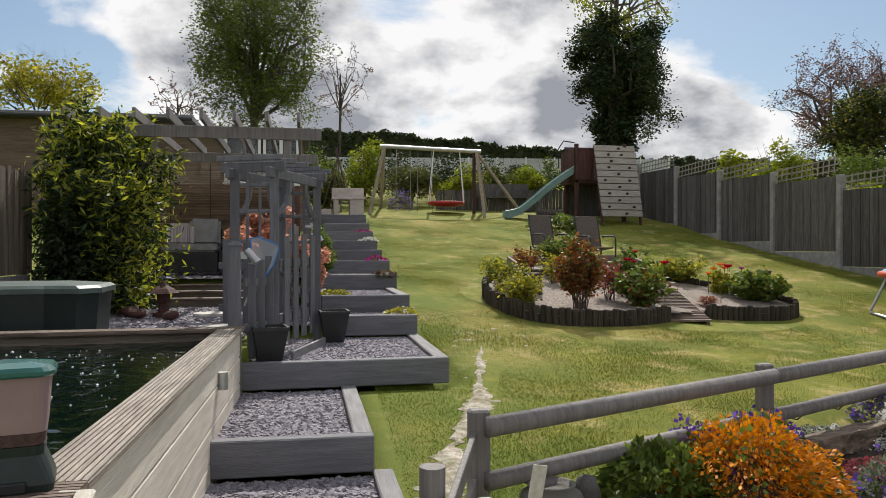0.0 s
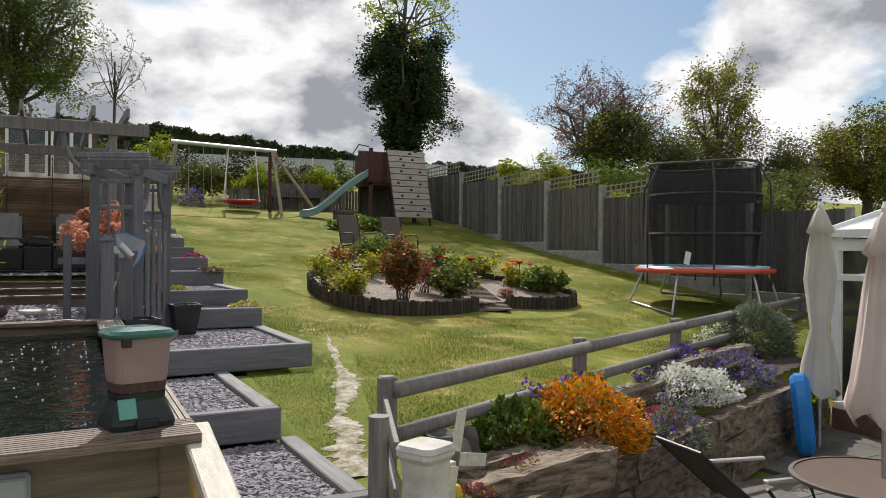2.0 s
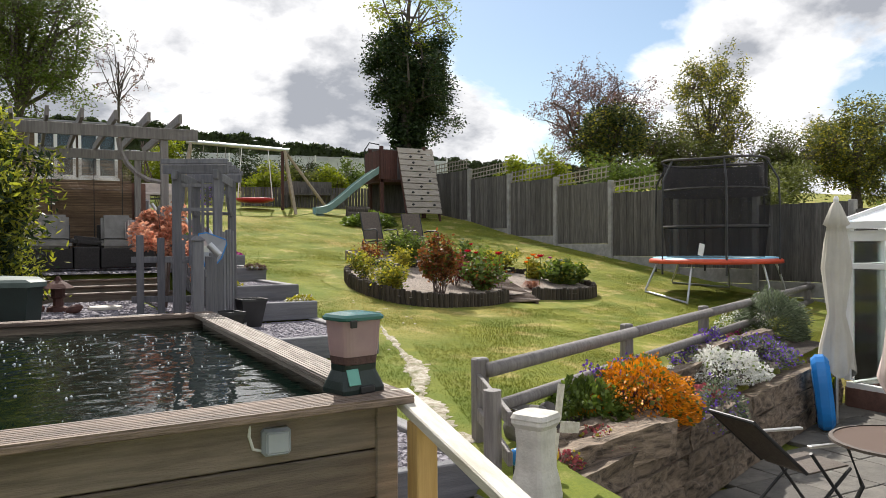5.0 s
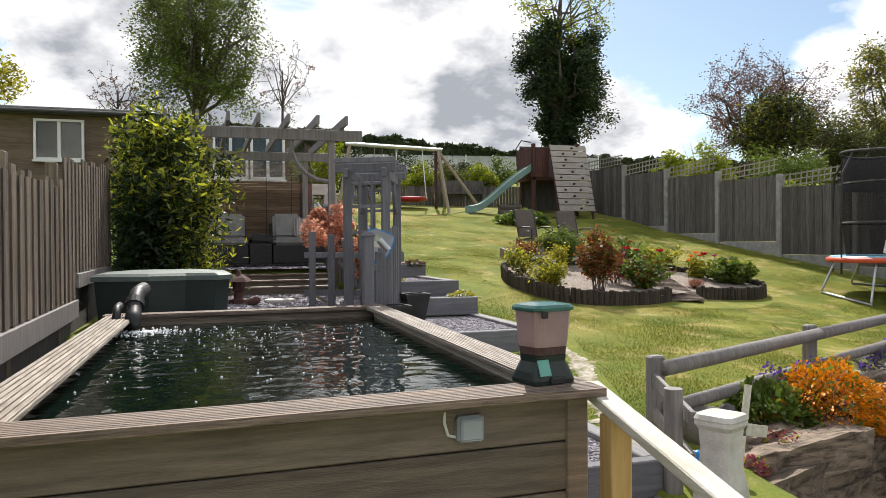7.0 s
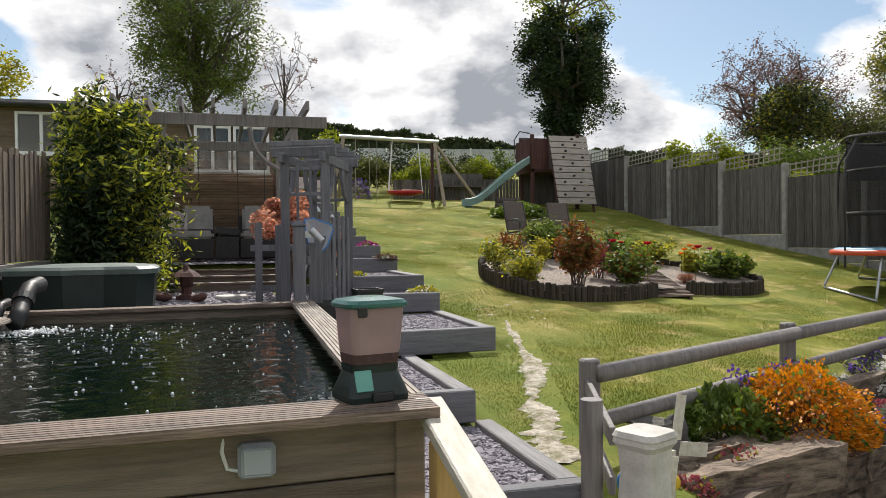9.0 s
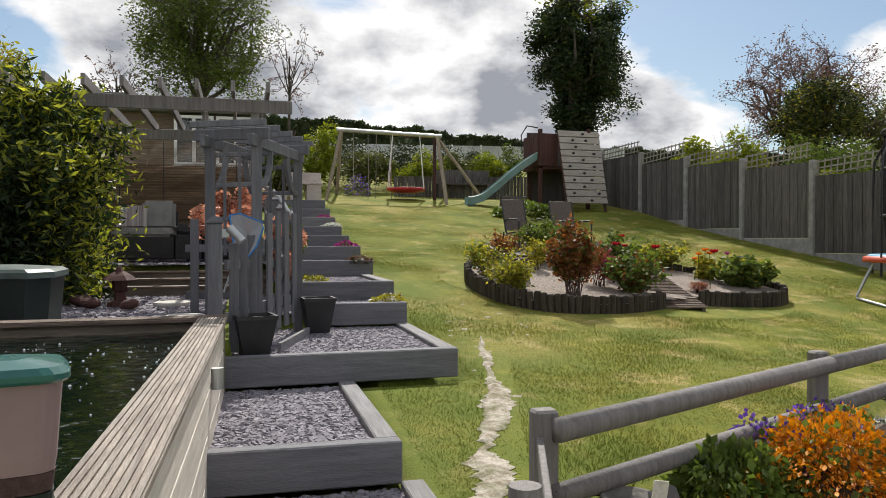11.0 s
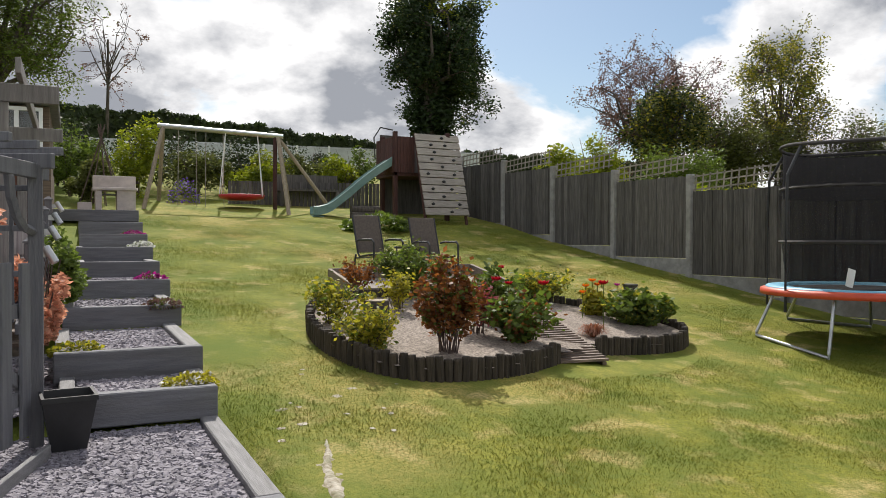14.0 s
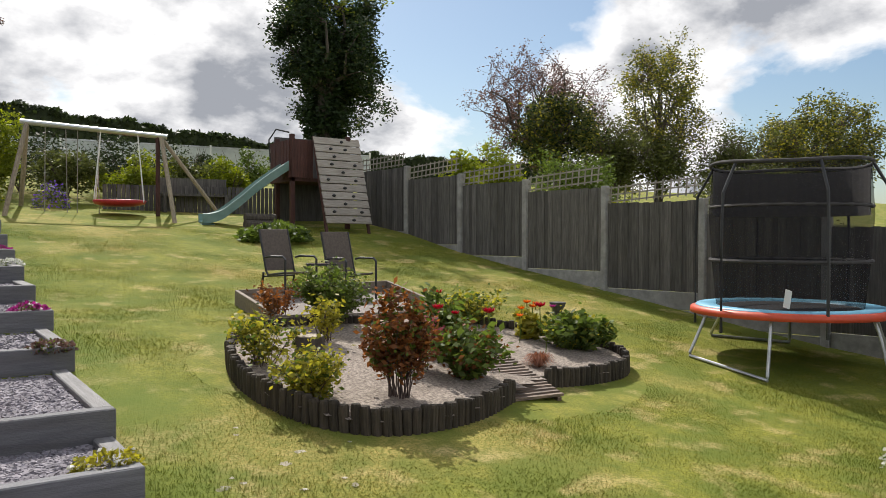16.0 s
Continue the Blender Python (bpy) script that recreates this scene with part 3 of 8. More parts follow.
def patch(name, outline, zfun, material, label, category, step=0.12, lift=0.012):
    """A thin skin laid on the ground inside an outline."""
    from_x, to_x = min(p[0] for p in outline), max(p[0] for p in outline)
    from_y, to_y = min(p[1] for p in outline), max(p[1] for p in outline)

    def inside(x, y):
        hit = False
        for (x1, y1), (x2, y2) in zip(outline, outline[1:] + outline[:1]):
            if (y1 > y) != (y2 > y) and x < (x2 - x1) * (y - y1) / (y2 - y1) + x1:
                hit = not hit
        return hit
    nx, ny = int((to_x - from_x) / step) + 2, int((to_y - from_y) / step) + 2
    verts, faces, idx = [], [], {}

    def vert(i, j):
        if (i, j) not in idx:
            x, y = from_x + i * step, from_y + j * step
            idx[i, j] = len(verts)
            verts.append((x, y, zfun(x, y) + lift))
        return idx[i, j]
    for j in range(ny):
        for i in range(nx):
            if inside(from_x + (i + 0.5) * step, from_y + (j + 0.5) * step):
                faces.append((vert(i, j), vert(i + 1, j), vert(i + 1, j + 1), vert(i, j + 1)))
    ob = raw(name, verts, faces, material, smooth=True)
    return tagged(ob, label, category, kind="structure")


def chips(name, area, zfun, count, size, material, parent=None, seed=3, keep=None):
    """Loose flat stone chips over a rectangle, as one mesh of stuff."""
    g = np.random.default_rng(seed)
    x0, y0, x1, y1 = area
    v, f = [], []
    for _ in range(count):
        x, y = g.uniform(x0, x1), g.uniform(y0, y1)
        if keep and not keep(x, y):
            continue
        a, t1, t2 = g.uniform(0, 6.28), g.normal(0, 0.22), g.normal(0, 0.22)
        s = size * g.uniform(0.5, 1.3)
        m = Matrix.Translation((x, y, zfun(x, y) + s * 0.12)) @ Euler((t1, t2, a)).to_matrix().to_4x4()
        k = len(v)
        w = g.uniform(0.4, 0.9)
        top = [(-0.5, -0.3 * w, 0.1), (0.1, -0.5 * w, 0.13), (0.5, 0.0, 0.1), (0.15, 0.5 * w, 0.12), (-0.45, 0.35 * w, 0.1)]
        v += [m @ (Vector(p) * s) for p in top] + [m @ (Vector((p[0] * 1.12, p[1] * 1.12, -0.12)) * s) for p in top]
        f += [(k, k + 1, k + 2, k + 3, k + 4)] + [(k + 5 + i, k + 5 + (i + 1) % 5, k + (i + 1) % 5, k + i) for i in range(5)]
    ob = raw(name, v, f, material, parent)
    ob["kind"] = "stuff"
    return ob


# ---- sleeper steps ----
STEPS = [  # front y, top z, left x, right x, back y
    (-0.55, 0.46, 0.095, 1.15, 1.1), (1.1, 0.66, 0.064, 1.15, 2.55), (2.55, 0.86, 0.064, 1.04, 4.3), (4.37, 1.06, 0.064, 1.84, 6.27), (6.27, 1.26, 0.86, 1.84, 7.07),
    (7.07, 1.43, 0.82, 1.86, 8.87), (8.87, 1.61, 0.86, 1.92, 10.47), (10.47, 1.78, 0.95, 1.99, 12.0), (12.0, 1.95, 1.0, 2.02, 13.3),
    (13.3, 2.13, 1.0, 2.05, 14.6), (14.6, 2.33, 1.05, 2.08, 15.8), (15.8, 2.55, 1.05, 2.1, 17.0), (17.0, 2.8, 0.6, 2.12, 20.0)]


def build_steps():
    for n, (y, z, xl, xr, back) in enumerate(STEPS):
        s = thing("garden_step", "grey painted sleeper step filled with slate chips", "step", group="sleeper steps", kind="structure")
        h = 0.22
        bm = boxm((xl, y, z - h), (xr, y + 0.1, z), bevel=0.008)
        if n == 3:  # this riser runs slightly askew
            for v in bm.verts:
                v.co.y -= 0.08 * (1.84 - v.co.x) / 1.6
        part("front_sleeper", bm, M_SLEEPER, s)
        part("side_sleeper", boxm((xr - 0.12, y + 0.102, z - h), (xr, back, z - 0.002), bevel=0.008), M_SLEEPER_Y, s, "paler grey side sleeper")
        if n >= 4:
            part("side_sleeper", boxm((xl, y + 0.102, z - h), (xl + 0.1, back, z - 0.002), bevel=0.008), M_SLEEPER_Y, s, "paler grey side sleeper")
        gl = xl + (0.1 if n >= 4 else 0)
        part("gravel_bed", boxm((gl, y + 0.1, z - h), (xr - 0.12, back, z - 0.045)), M_SLATEBED, s)
        dens = 3000 if n < 6 else 1100
        ch = chips("slate_chip", (gl + 0.02, y + 0.12, xr - 0.14, back - 0.01), lambda a, b: z - 0.045, int(dens * (xr - xl - 0.2) * (back - y)), 0.036, M_SLATE, s, seed=20 + n)
        ch["label"] = "grey purple slate chips"


build_steps()


# ---- pond ----
POND_Z, PW = 1.365, -2.25


def water_mat():
    m = bpy.data.materials.new("dark_pond_water")
    m.use_nodes = True
    n, l = nodes_of(m.node_tree)
    out, p = n.new("ShaderNodeOutputMaterial"), n.new("ShaderNodeBsdfPrincipled")
    p.inputs["Base Color"].default_value = (0.003, 0.008, 0.006, 1)
    p.inputs["Roughness"].default_value, p.inputs["IOR"].default_value = 0.04, 1.33
    co = n.new("ShaderNodeTexCoord")
    a = n.new("ShaderNodeTexNoise"); a.inputs["Scale"].default_value = 7.0; a.inputs["Detail"].default_value = 3
    b = n.new("ShaderNodeBump"); b.inputs["Strength"].default_value = 0.12; b.inputs["Distance"].default_value = 0.05
    l.new(co.outputs["Object"], a.inputs["Vector"]); l.new(a.outputs[0], b.inputs["Height"]); l.new(b.outputs[0], p.inputs["Normal"])
    l.new(p.outputs[0], out.inputs[0])
    return m


def build_pond():
    s = thing("raised_pond", "raised timber koi pond with decking rim and dark bubbling water", "pond")
    for k in range(6):
        z1 = POND_Z - 0.035 - k * 0.2
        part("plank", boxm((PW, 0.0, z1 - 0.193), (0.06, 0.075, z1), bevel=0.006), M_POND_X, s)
        part("plank", boxm((-0.02, 0.08, z1 - 0.193), (0.06, 4.06, z1), bevel=0.006), M_POND_Y, s, "pale side plank")
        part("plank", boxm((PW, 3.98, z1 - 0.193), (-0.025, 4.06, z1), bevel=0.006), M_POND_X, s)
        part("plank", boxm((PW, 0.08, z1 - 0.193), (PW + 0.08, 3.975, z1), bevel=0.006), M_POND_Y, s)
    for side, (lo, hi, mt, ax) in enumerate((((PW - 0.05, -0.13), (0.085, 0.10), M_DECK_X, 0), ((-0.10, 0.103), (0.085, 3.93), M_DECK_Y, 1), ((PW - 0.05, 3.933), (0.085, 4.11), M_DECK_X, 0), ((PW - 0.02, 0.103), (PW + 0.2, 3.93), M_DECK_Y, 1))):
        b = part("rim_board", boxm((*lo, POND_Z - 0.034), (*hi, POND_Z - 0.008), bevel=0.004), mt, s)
        # ridges of the decking run along the board
        n = 9 if side in (0, 1) else 7
        width = (hi[1] - lo[1]) if ax == 0 else (hi[0] - lo[0])
        for k in range(n):
            c = (k + 0.5) / n * width
            w = width / n * 0.36
            if ax == 0:
                bm = boxm((lo[0], lo[1] + c - w, POND_Z - 0.009), (hi[0], lo[1] + c + w, POND_Z - 0.001))
            else:
                bm = boxm((lo[0] + c - w, lo[1], POND_Z - 0.009), (lo[0] + c + w, hi[1], POND_Z - 0.001))
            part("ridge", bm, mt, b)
    for y, face in ((0.04, 0), (4.02, 1)):
        part("corner_post", boxm((-0.035, y - 0.05, 0.1), (0.064, y + 0.055, POND_Z - 0.037), bevel=0.006), M_POND_X, s)
    xs, ys = np.linspace(PW + 0.06, -0.01, 90), np.linspace(0.07, 4.0, 130)
    v, f = [], []
    for y in ys:
        for x in xs:
            d = math.hypot(x + 1.15, y - 3.0)
            z = 0.002 * noise.noise(Vector((x * 5, y * 5, 1))) + 0.007 * noise.noise(Vector((x * 13, y * 13, 3))) * math.exp(-d * 0.8) * 2 + 0.003 * math.sin(d * 26) * math.exp(-d * 1.6)
            v.append((x, y, POND_Z - 0.10 + z))
    w = len(xs)
    f = [(j * w + i, j * w + i + 1, (j + 1) * w + i + 1, (j + 1) * w + i) for j in range(len(ys) - 1) for i in range(w - 1)]
    raw("water", v, f, water_mat(), s, "dark green rippled water", smooth=True)
    # bubbles drift on the surface
    g = np.random.default_rng(5)
    bm = bmesh.new()
    for k in range(250):
        if k % 3 == 0:
            x, y = PW + 0.2 + g.random() * 1.9, 0.2 + g.random() * 3.6
        else:
            x, y = min(max(-1.1 + g.normal() * 0.6, PW + 0.1), -0.2), min(3.4 - abs(g.normal()) * 0.9, 3.85)
        r = g.uniform(0.003, 0.0085)
        bmesh.ops.create_icosphere(bm, subdivisions=1, radius=r, matrix=Matrix.Translation((x, y, POND_Z - 0.099)))
    # foam where the return pipe pours in
    for k in range(260):
        r = abs(g.normal()) * 0.16
        a = g.uniform(0, 6.283)
        bmesh.ops.create_icosphere(bm, subdivisions=1, radius=g.uniform(0.004, 0.013), matrix=Matrix.Translation((min(max(-1.92 + r * math.cos(a) * 1.3, PW + 0.1), -0.2), 3.5 + r * math.sin(a), POND_Z - 0.099)))
    b = part("bubble", bm, mat("foam_bubble", (0.75, 0.77, 0.78), (0.6, 0.62, 0.64), 5, 0.15), s, "white bubbles on the water", smooth=True)
    b["kind"] = "stuff"
    # the pond is not quite square: its sides splay a little
    for ob in s.children_recursive:
        for v in ob.data.vertices:
            x, y = v.co.x, v.co.y
            v.co.x, v.co.y = x - 0.04 + 0.0262 * y, y * 1.043 + 0.05 * x


build_pond()


def build_handrail():
    s = thing("handrail", "pale bleached timber handrail on a new orange softwood post", "handrail")
    part("rail", plankm((0.043, 0.03, 1.345), (0.038, -1.12, 1.088), 0.095, 0.045, 0.006), M_PALEWOOD, s, "pale bleached rail")
    part("post", boxm((0.0, -0.235, 0.1), (0.09, -0.14, 1.27), bevel=0.005), M_NEWWOOD, s, "orange new softwood post")
    part("post", boxm((0.0, -1.1, 0.2), (0.085, -1.01, 1.07), bevel=0.005), M_NEWWOOD, s, "orange new softwood post")


build_handrail()


def rounded_rect(w, d, r, n=4):
    pts = []
    for cx, cy, a0 in ((w / 2 - r, d / 2 - r, 0), (-w / 2 + r, d / 2 - r, 90), (-w / 2 + r, -d / 2 + r, 180), (w / 2 - r, -d / 2 + r, 270)):
        for k in range(n + 1):
            a = radians(a0 + 90 * k / n)
            pts.append((cx + r * math.cos(a), cy + r * math.sin(a)))
    return pts


def loft(bm, rings):
    """Rings of (outline, z), joined by walls and capped."""
    vs = [[bm.verts.new((x, y, z)) for x, y in o] for o, z in rings]
    n = len(vs[0])
    for a, b in zip(vs, vs[1:]):
        for k in range(n):
            bm.faces.new((a[k], a[(k + 1) % n], b[(k + 1) % n], b[k]))
    bm.faces.new(vs[0][::-1]); bm.faces.new(vs[-1])
    return bm


def build_feeder():
    s = thing("fish_feeder", "fish feeder with green lid and smoky pink hopper on pond rim", "fish feeder", (-0.135, 0.085, POND_Z), 14)
    s.scale = (0.82, 0.82, 0.90)
    part("base", loft(bmesh.new(), [(rounded_rect(0.25, 0.21, 0.025), 0), (rounded_rect(0.255, 0.215, 0.03), 0.02), (rounded_rect(0.235, 0.195, 0.04), 0.055), (rounded_rect(0.195, 0.165, 0.04), 0.10), (rounded_rect(0.20, 0.17, 0.04), 0.128)]), M_DKGREEN, s, "dark green flared base")
    part("label_plate", boxm((-0.035, -0.003, -0.035), (0.035, 0.003, 0.04), pose(-0.07, -0.101, 0.075, -22, 0, 0), 0.002), mat("pale_green_sticker", (0.16, 0.42, 0.36), (0.12, 0.34, 0.29), 5, 0.5), s, "pale green sticker")
    part("outlet", boxm((-0.04, -0.117, 0.0), (0.05, -0.108, 0.035), None, 0.006), M_BLACK, s, "black feed outlet")
    part("feed", loft(bmesh.new(), [(rounded_rect(0.196, 0.170, 0.04), 0.130), (rounded_rect(0.206, 0.178, 0.042), 0.165)]), M_SMOKE_D, s, "brown pellets showing through")
    part("hopper", loft(bmesh.new(), [(rounded_rect(0.203, 0.175, 0.04), 0.166), (rounded_rect(0.212, 0.184, 0.042), 0.19), (rounded_rect(0.235, 0.205, 0.045), 0.338)]), M_SMOKE, s, "smoky pink translucent hopper")
    part("lid", loft(bmesh.new(), [(rounded_rect(0.250, 0.220, 0.05), 0.328), (rounded_rect(0.262, 0.232, 0.05), 0.334), (rounded_rect(0.262, 0.232, 0.05), 0.344), (rounded_rect(0.24, 0.21, 0.05), 0.356), (rounded_rect(0.12, 0.10, 0.04), 0.366)]), M_TEAL, s, "green plastic lid")
    part("catch", boxm((-0.10, -0.124, 0.30), (-0.06, -0.112, 0.335), None, 0.004), M_BLACK, s, "black lid catch")


build_feeder()


def build_switch():
    s = thing("switch_box", "grey weatherproof switch box with white cable on pond side", "switch", (-0.50, -0.002, 1.225))
    part("case", boxm((-0.055, -0.06, -0.05), (0.055, 0.0, 0.055), bevel=0.012), mat("grey_plastic", (0.36, 0.39, 0.43), (0.3, 0.33, 0.37), 5, 0.4), s)
    part("cover", boxm((-0.045, -0.072, -0.04), (0.045, -0.061, 0.045), bevel=0.008), mat("grey_plastic_cover", (0.42, 0.45, 0.49), (0.36, 0.39, 0.43), 5, 0.35), s)
    part("cable", tube(bmesh.new(), [(-0.05, -0.03, -0.03), (-0.085, -0.03, -0.02), (-0.1, -0.03, 0.03), (-0.095, -0.02, 0.07), (-0.085, 0.0, 0.095)], 0.006), M_WHITE, s, "white cable")


build_switch()


def build_filter_box():
    s = thing("pond_filter_box", "black plastic pond filter tank with grey-green moulded lid", "filter tank", (-1.80, 5.55, LOW_GRAVEL - 0.04), 0)
    out = [(-0.66, -0.42), (-0.15, -0.5), (0.2, -0.44), (0.5, -0.5), (0.64, -0.3), (0.62, 0.3), (0.45, 0.46), (0.1, 0.4), (-0.3, 0.48), (-0.62, 0.36)]
    sc = lambda k: [(x * k, y * k) for x, y in out]
    part("tank", loft(bmesh.new(), [(sc(0.9), 0), (sc(0.96), 0.45)]), M_DKGREEN, s, "near-black green tank body")
    part("lid", loft(bmesh.new(), [(sc(1.0), 0.43), (sc(1.0), 0.475), (sc(0.93), 0.50), (sc(0.5), 0.52)]), M_TUBLID, s, "grey-green lid")
    p = thing("pond_pipe", "black ribbed return pipe pouring into the pond", "pipe", (-2.03, 3.85, POND_Z - 0.02))
    part("pipe", tube(bmesh.new(), [(0.05, -0.25, -0.02), (0.05, -0.12, 0.03), (0.05, 0.0, 0.12), (0.07, 0.12, 0.2), (0.1, 0.3, 0.22)], 0.06, 14), M_BLACK, p, smooth=True)
    part("collar", tube(bmesh.new(), [(0.05, -0.02, 0.1), (0.052, 0.03, 0.14)], 0.075, 14), M_BLACK, p)
    part("side_pipe", tube(bmesh.new(), [(-0.07, -0.22, -0.03), (-0.07, -0.12, 0.09), (-0.07, 0.1, 0.1)], 0.032, 10), M_BLACK, p, smooth=True)


build_filter_box()


# ---- arch, gate and net ----
AM, AR, AL, AB = Vector((0.36, 4.98, 0)), Vector((0.75, 6.05, 0)), Vector((0.0, 5.17, 0)), Vector((0.39, 6.24, 0))
ARCH_T = 2.72


def build_arch():
    s = thing("garden_arch", "grey painted timber rose arch with trellis sides", "garden arch")
    for p in (AM, AR, AL, AB):
        part("post", boxm((p.x - 0.04, p.y - 0.04, 1.0), (p.x + 0.04, p.y + 0.04, ARCH_T - 0.02), bevel=0.004), M_GREYPAINT, s)
    across = (AR - AM).normalized()
    for a, b in ((AM, AL), (AR, AB)):
        d = (b - a).normalized()
        a2, b2 = a - d * 0.11, b + d * 0.13
        part("top_beam", plankm((*a2.xy, ARCH_T), (*b2.xy, ARCH_T), 0.045, 0.09), M_GREYPAINT, s)
        for z in (1.80, 2.05, 2.32, 2.56):
            part("trellis_bar", plankm((*(a + d * 0.04).xy, z), (*(b - d * 0.04).xy, z), 0.022, 0.035), M_GREYPAINT, s)
        for t in (0.36, 0.68):
            q = a.lerp(b, t)
            part("trellis_bar", boxm((q.x - 0.012, q.y - 0.015, 1.76), (q.x + 0.012, q.y + 0.015, 2.62)), M_GREYPAINT, s)
    for a, b in ((AM, AR), (AL, AB)):
        part("side_beam", plankm((*(a - across * 0.15).xy, ARCH_T - 0.06), (*(b + across * 0.15).xy, ARCH_T - 0.06), 0.045, 0.09), M_GREYPAINT, s)
        for e, o in ((a, 1), (b, -1)):  # curved braces
            pts = [(*(e + across * o * (0.04 + 0.3 * math.sin(k * 0.39))).xy, ARCH_T - 0.42 + 0.32 * (1 - math.cos(k * 0.39))) for k in range(5)]
            part("brace", tube(bmesh.new(), pts, 0.028, 5), M_GREYPAINT, s)
    for k in range(5):
        t = -0.1 + k * 0.3
        a, b = AM.lerp(AR, t), AL.lerp(AB, t)
        d = (b - a).normalized()
        part("rafter", plankm((*(a - d * 0.12).xy, ARCH_T + 0.07), (*(b + d * 0.12).xy, ARCH_T + 0.07), 0.035, 0.05), M_GREYPAINT, s)
    g = thing("picket_gate", "closed grey picket gate with a diagonal brace", "gate")
    a, b = AM.lerp(AR, 0.09), AM.lerp(AR, 0.91)
    for z in (1.35, 1.85):
        part("rail", plankm((*a.xy, z), (*b.xy, z), 0.03, 0.08), M_GREYPAINT, g)
    part("brace", plankm((*a.xy, 1.82), (*b.xy, 1.38), 0.026, 0.07), M_GREYPAINT, g)
    off = (AL - AM).normalized() * -0.03
    for k in range(4):
        q = a.lerp(b, (k + 0.5) / 4) + off
        top = 2.10 + 0.03 * math.sin(k * 0.8)
        bm = plankm((*q.xy, 1.13), (*q.xy, top), 0.115, 0.02, 0.004, up=across.cross(Vector((0, 0, 1))))
        part("picket", bm, M_GREYPAINT, g)
    f = thing("picket_fence", "short grey picket fence beside the arch", "fence")
    a, b = AB + Vector((-0.03, 0.02, 0)), Vector((-0.28, 6.5, 0))
    for z in (1.35, 1.8):
        part("rail", plankm((*a.xy, z), (*b.xy, z), 0.03, 0.07), M_GREYPAINT, f)
    for k in range(3):
        q = a.lerp(b, (k + 0.6) / 3) + Vector((0, -0.03, 0))
        part("picket", boxm((q.x - 0.04, q.y - 0.01, 1.08), (q.x + 0.04, q.y + 0.012, 2.02 + 0.03 * k), bevel=0.004), M_GREYPAINT, f)


build_arch()


def build_front_pickets():
    """Low pickets between the capped post and the arch, and the kerb that keeps the chips off the gateway."""
    f = thing("picket_fence", "low grey picket fence between the capped post and the arch", "fence")
    a, b = Vector((0.13, 4.5, 0)), Vector((0.33, 4.93, 0))
    for z in (1.32, 1.7):
        part("rail", plankm((*a.xy, z), (*b.xy, z), 0.03, 0.07), M_GREYPAINT, f)
    for k in range(3):
        q = a.lerp(b, (k + 0.5) / 3) + Vector((0.025, -0.012, 0))
        part("picket", boxm((q.x - 0.036, q.y - 0.01, 1.06), (q.x + 0.036, q.y + 0.012, 1.86 + 0.03 * k), bevel=0.004), M_GREYPAINT, f)
    e = part("kerb_board", plankm((0.52, 4.72, 1.045), (0.82, 5.75, 1.045), 0.03, 0.10), M_SLEEPER_Y)
    tagged(e, "thin grey board holding back the slate chips by the gate", "edging", kind="structure")


build_front_pickets()


def build_net_post():
    x, y = 0.06, 4.45
    s = thing("gate_post", "grey square post with pointed cap and spot lamp", "post")
    part("shaft", boxm((x - 0.05, y - 0.05, 0.95), (x + 0.05, y + 0.05, 2.0), bevel=0.004), M_GREYPAINT, s)
    part("cap", loft(bmesh.new(), [([(x - 0.06, y - 0.06), (x + 0.06, y - 0.06), (x + 0.06, y + 0.06), (x - 0.06, y + 0.06)], 2.0), ([(x - 0.06, y - 0.06), (x + 0.06, y - 0.06), (x + 0.06, y + 0.06), (x - 0.06, y + 0.06)], 2.015), ([(x - 0.02, y - 0.02), (x + 0.02, y - 0.02), (x + 0.02, y + 0.02), (x - 0.02, y + 0.02)], 2.05)]), M_GREYPAINT, s)
    lamp = thing("spot_lamp", "small steel cylinder spot lamp on the post", "lamp", (x + 0.05, y - 0.02, 1.93))
    part("bracket", boxm((0, -0.02, -0.03), (0.05, 0.02, 0.03)), M_METAL, lamp)
    part("lamp_body", rodm((0.05, -0.02, 0.04), (0.14, -0.05, -0.06), 0.032, seg=14), M_METAL, lamp, smooth=False)
    net = thing("pond_net", "white pond net with a blue rim leaning on the arch", "net", (0.27, 4.84, 1.93), -20)
    net.scale = (0.72, 0.72, 0.72)
    ring = [(-0.17, 0, 0.20), (-0.06, 0, 0.215), (0.19, 0, 0.12), (0.2, 0, 0.06), (0.13, 0, -0.13), (0.02, 0, -0.26), (-0.08, 0, -0.27), (-0.14, 0, -0.05), (-0.17, 0, 0.2)]
    part("rim", tube(bmesh.new(), ring, 0.009, 6), M_BLUE, net, "blue rim")
    bm = bmesh.new()
    c = bm.verts.new((0.0, 0.08, -0.02))
    vs = [bm.verts.new(p) for p in ring[:-1]]
    for k in range(len(vs)):
        bm.faces.new((vs[k], vs[(k + 1) % len(vs)], c))
    part("net_bag", bm, M_NET, net, "fine white netting")
    part("pole", rodm((-0.1, 0.0, -0.25), (-0.2, -0.1, -0.62), 0.012), M_METAL, net)


build_net_post()


def tapered_planter(at, rz, w, h, label):
    s = thing("planter", label, "plant pot", at, rz)
    o = lambda k: [(-w / 2 * k, -w / 2 * k), (w / 2 * k, -w / 2 * k), (w / 2 * k, w / 2 * k), (-w / 2 * k, w / 2 * k)]
    part("pot", loft(bmesh.new(), [(o(0.62), 0), (o(0.95), h - 0.03), (o(1.0), h - 0.03), (o(1.0), h), (o(0.88), h), (o(0.85), h - 0.05)]), M_BLACK, s)
    part("soil", slab(bmesh.new(), o(0.86), h - 0.055, h - 0.045), M_DARKSOIL, s)
    return s


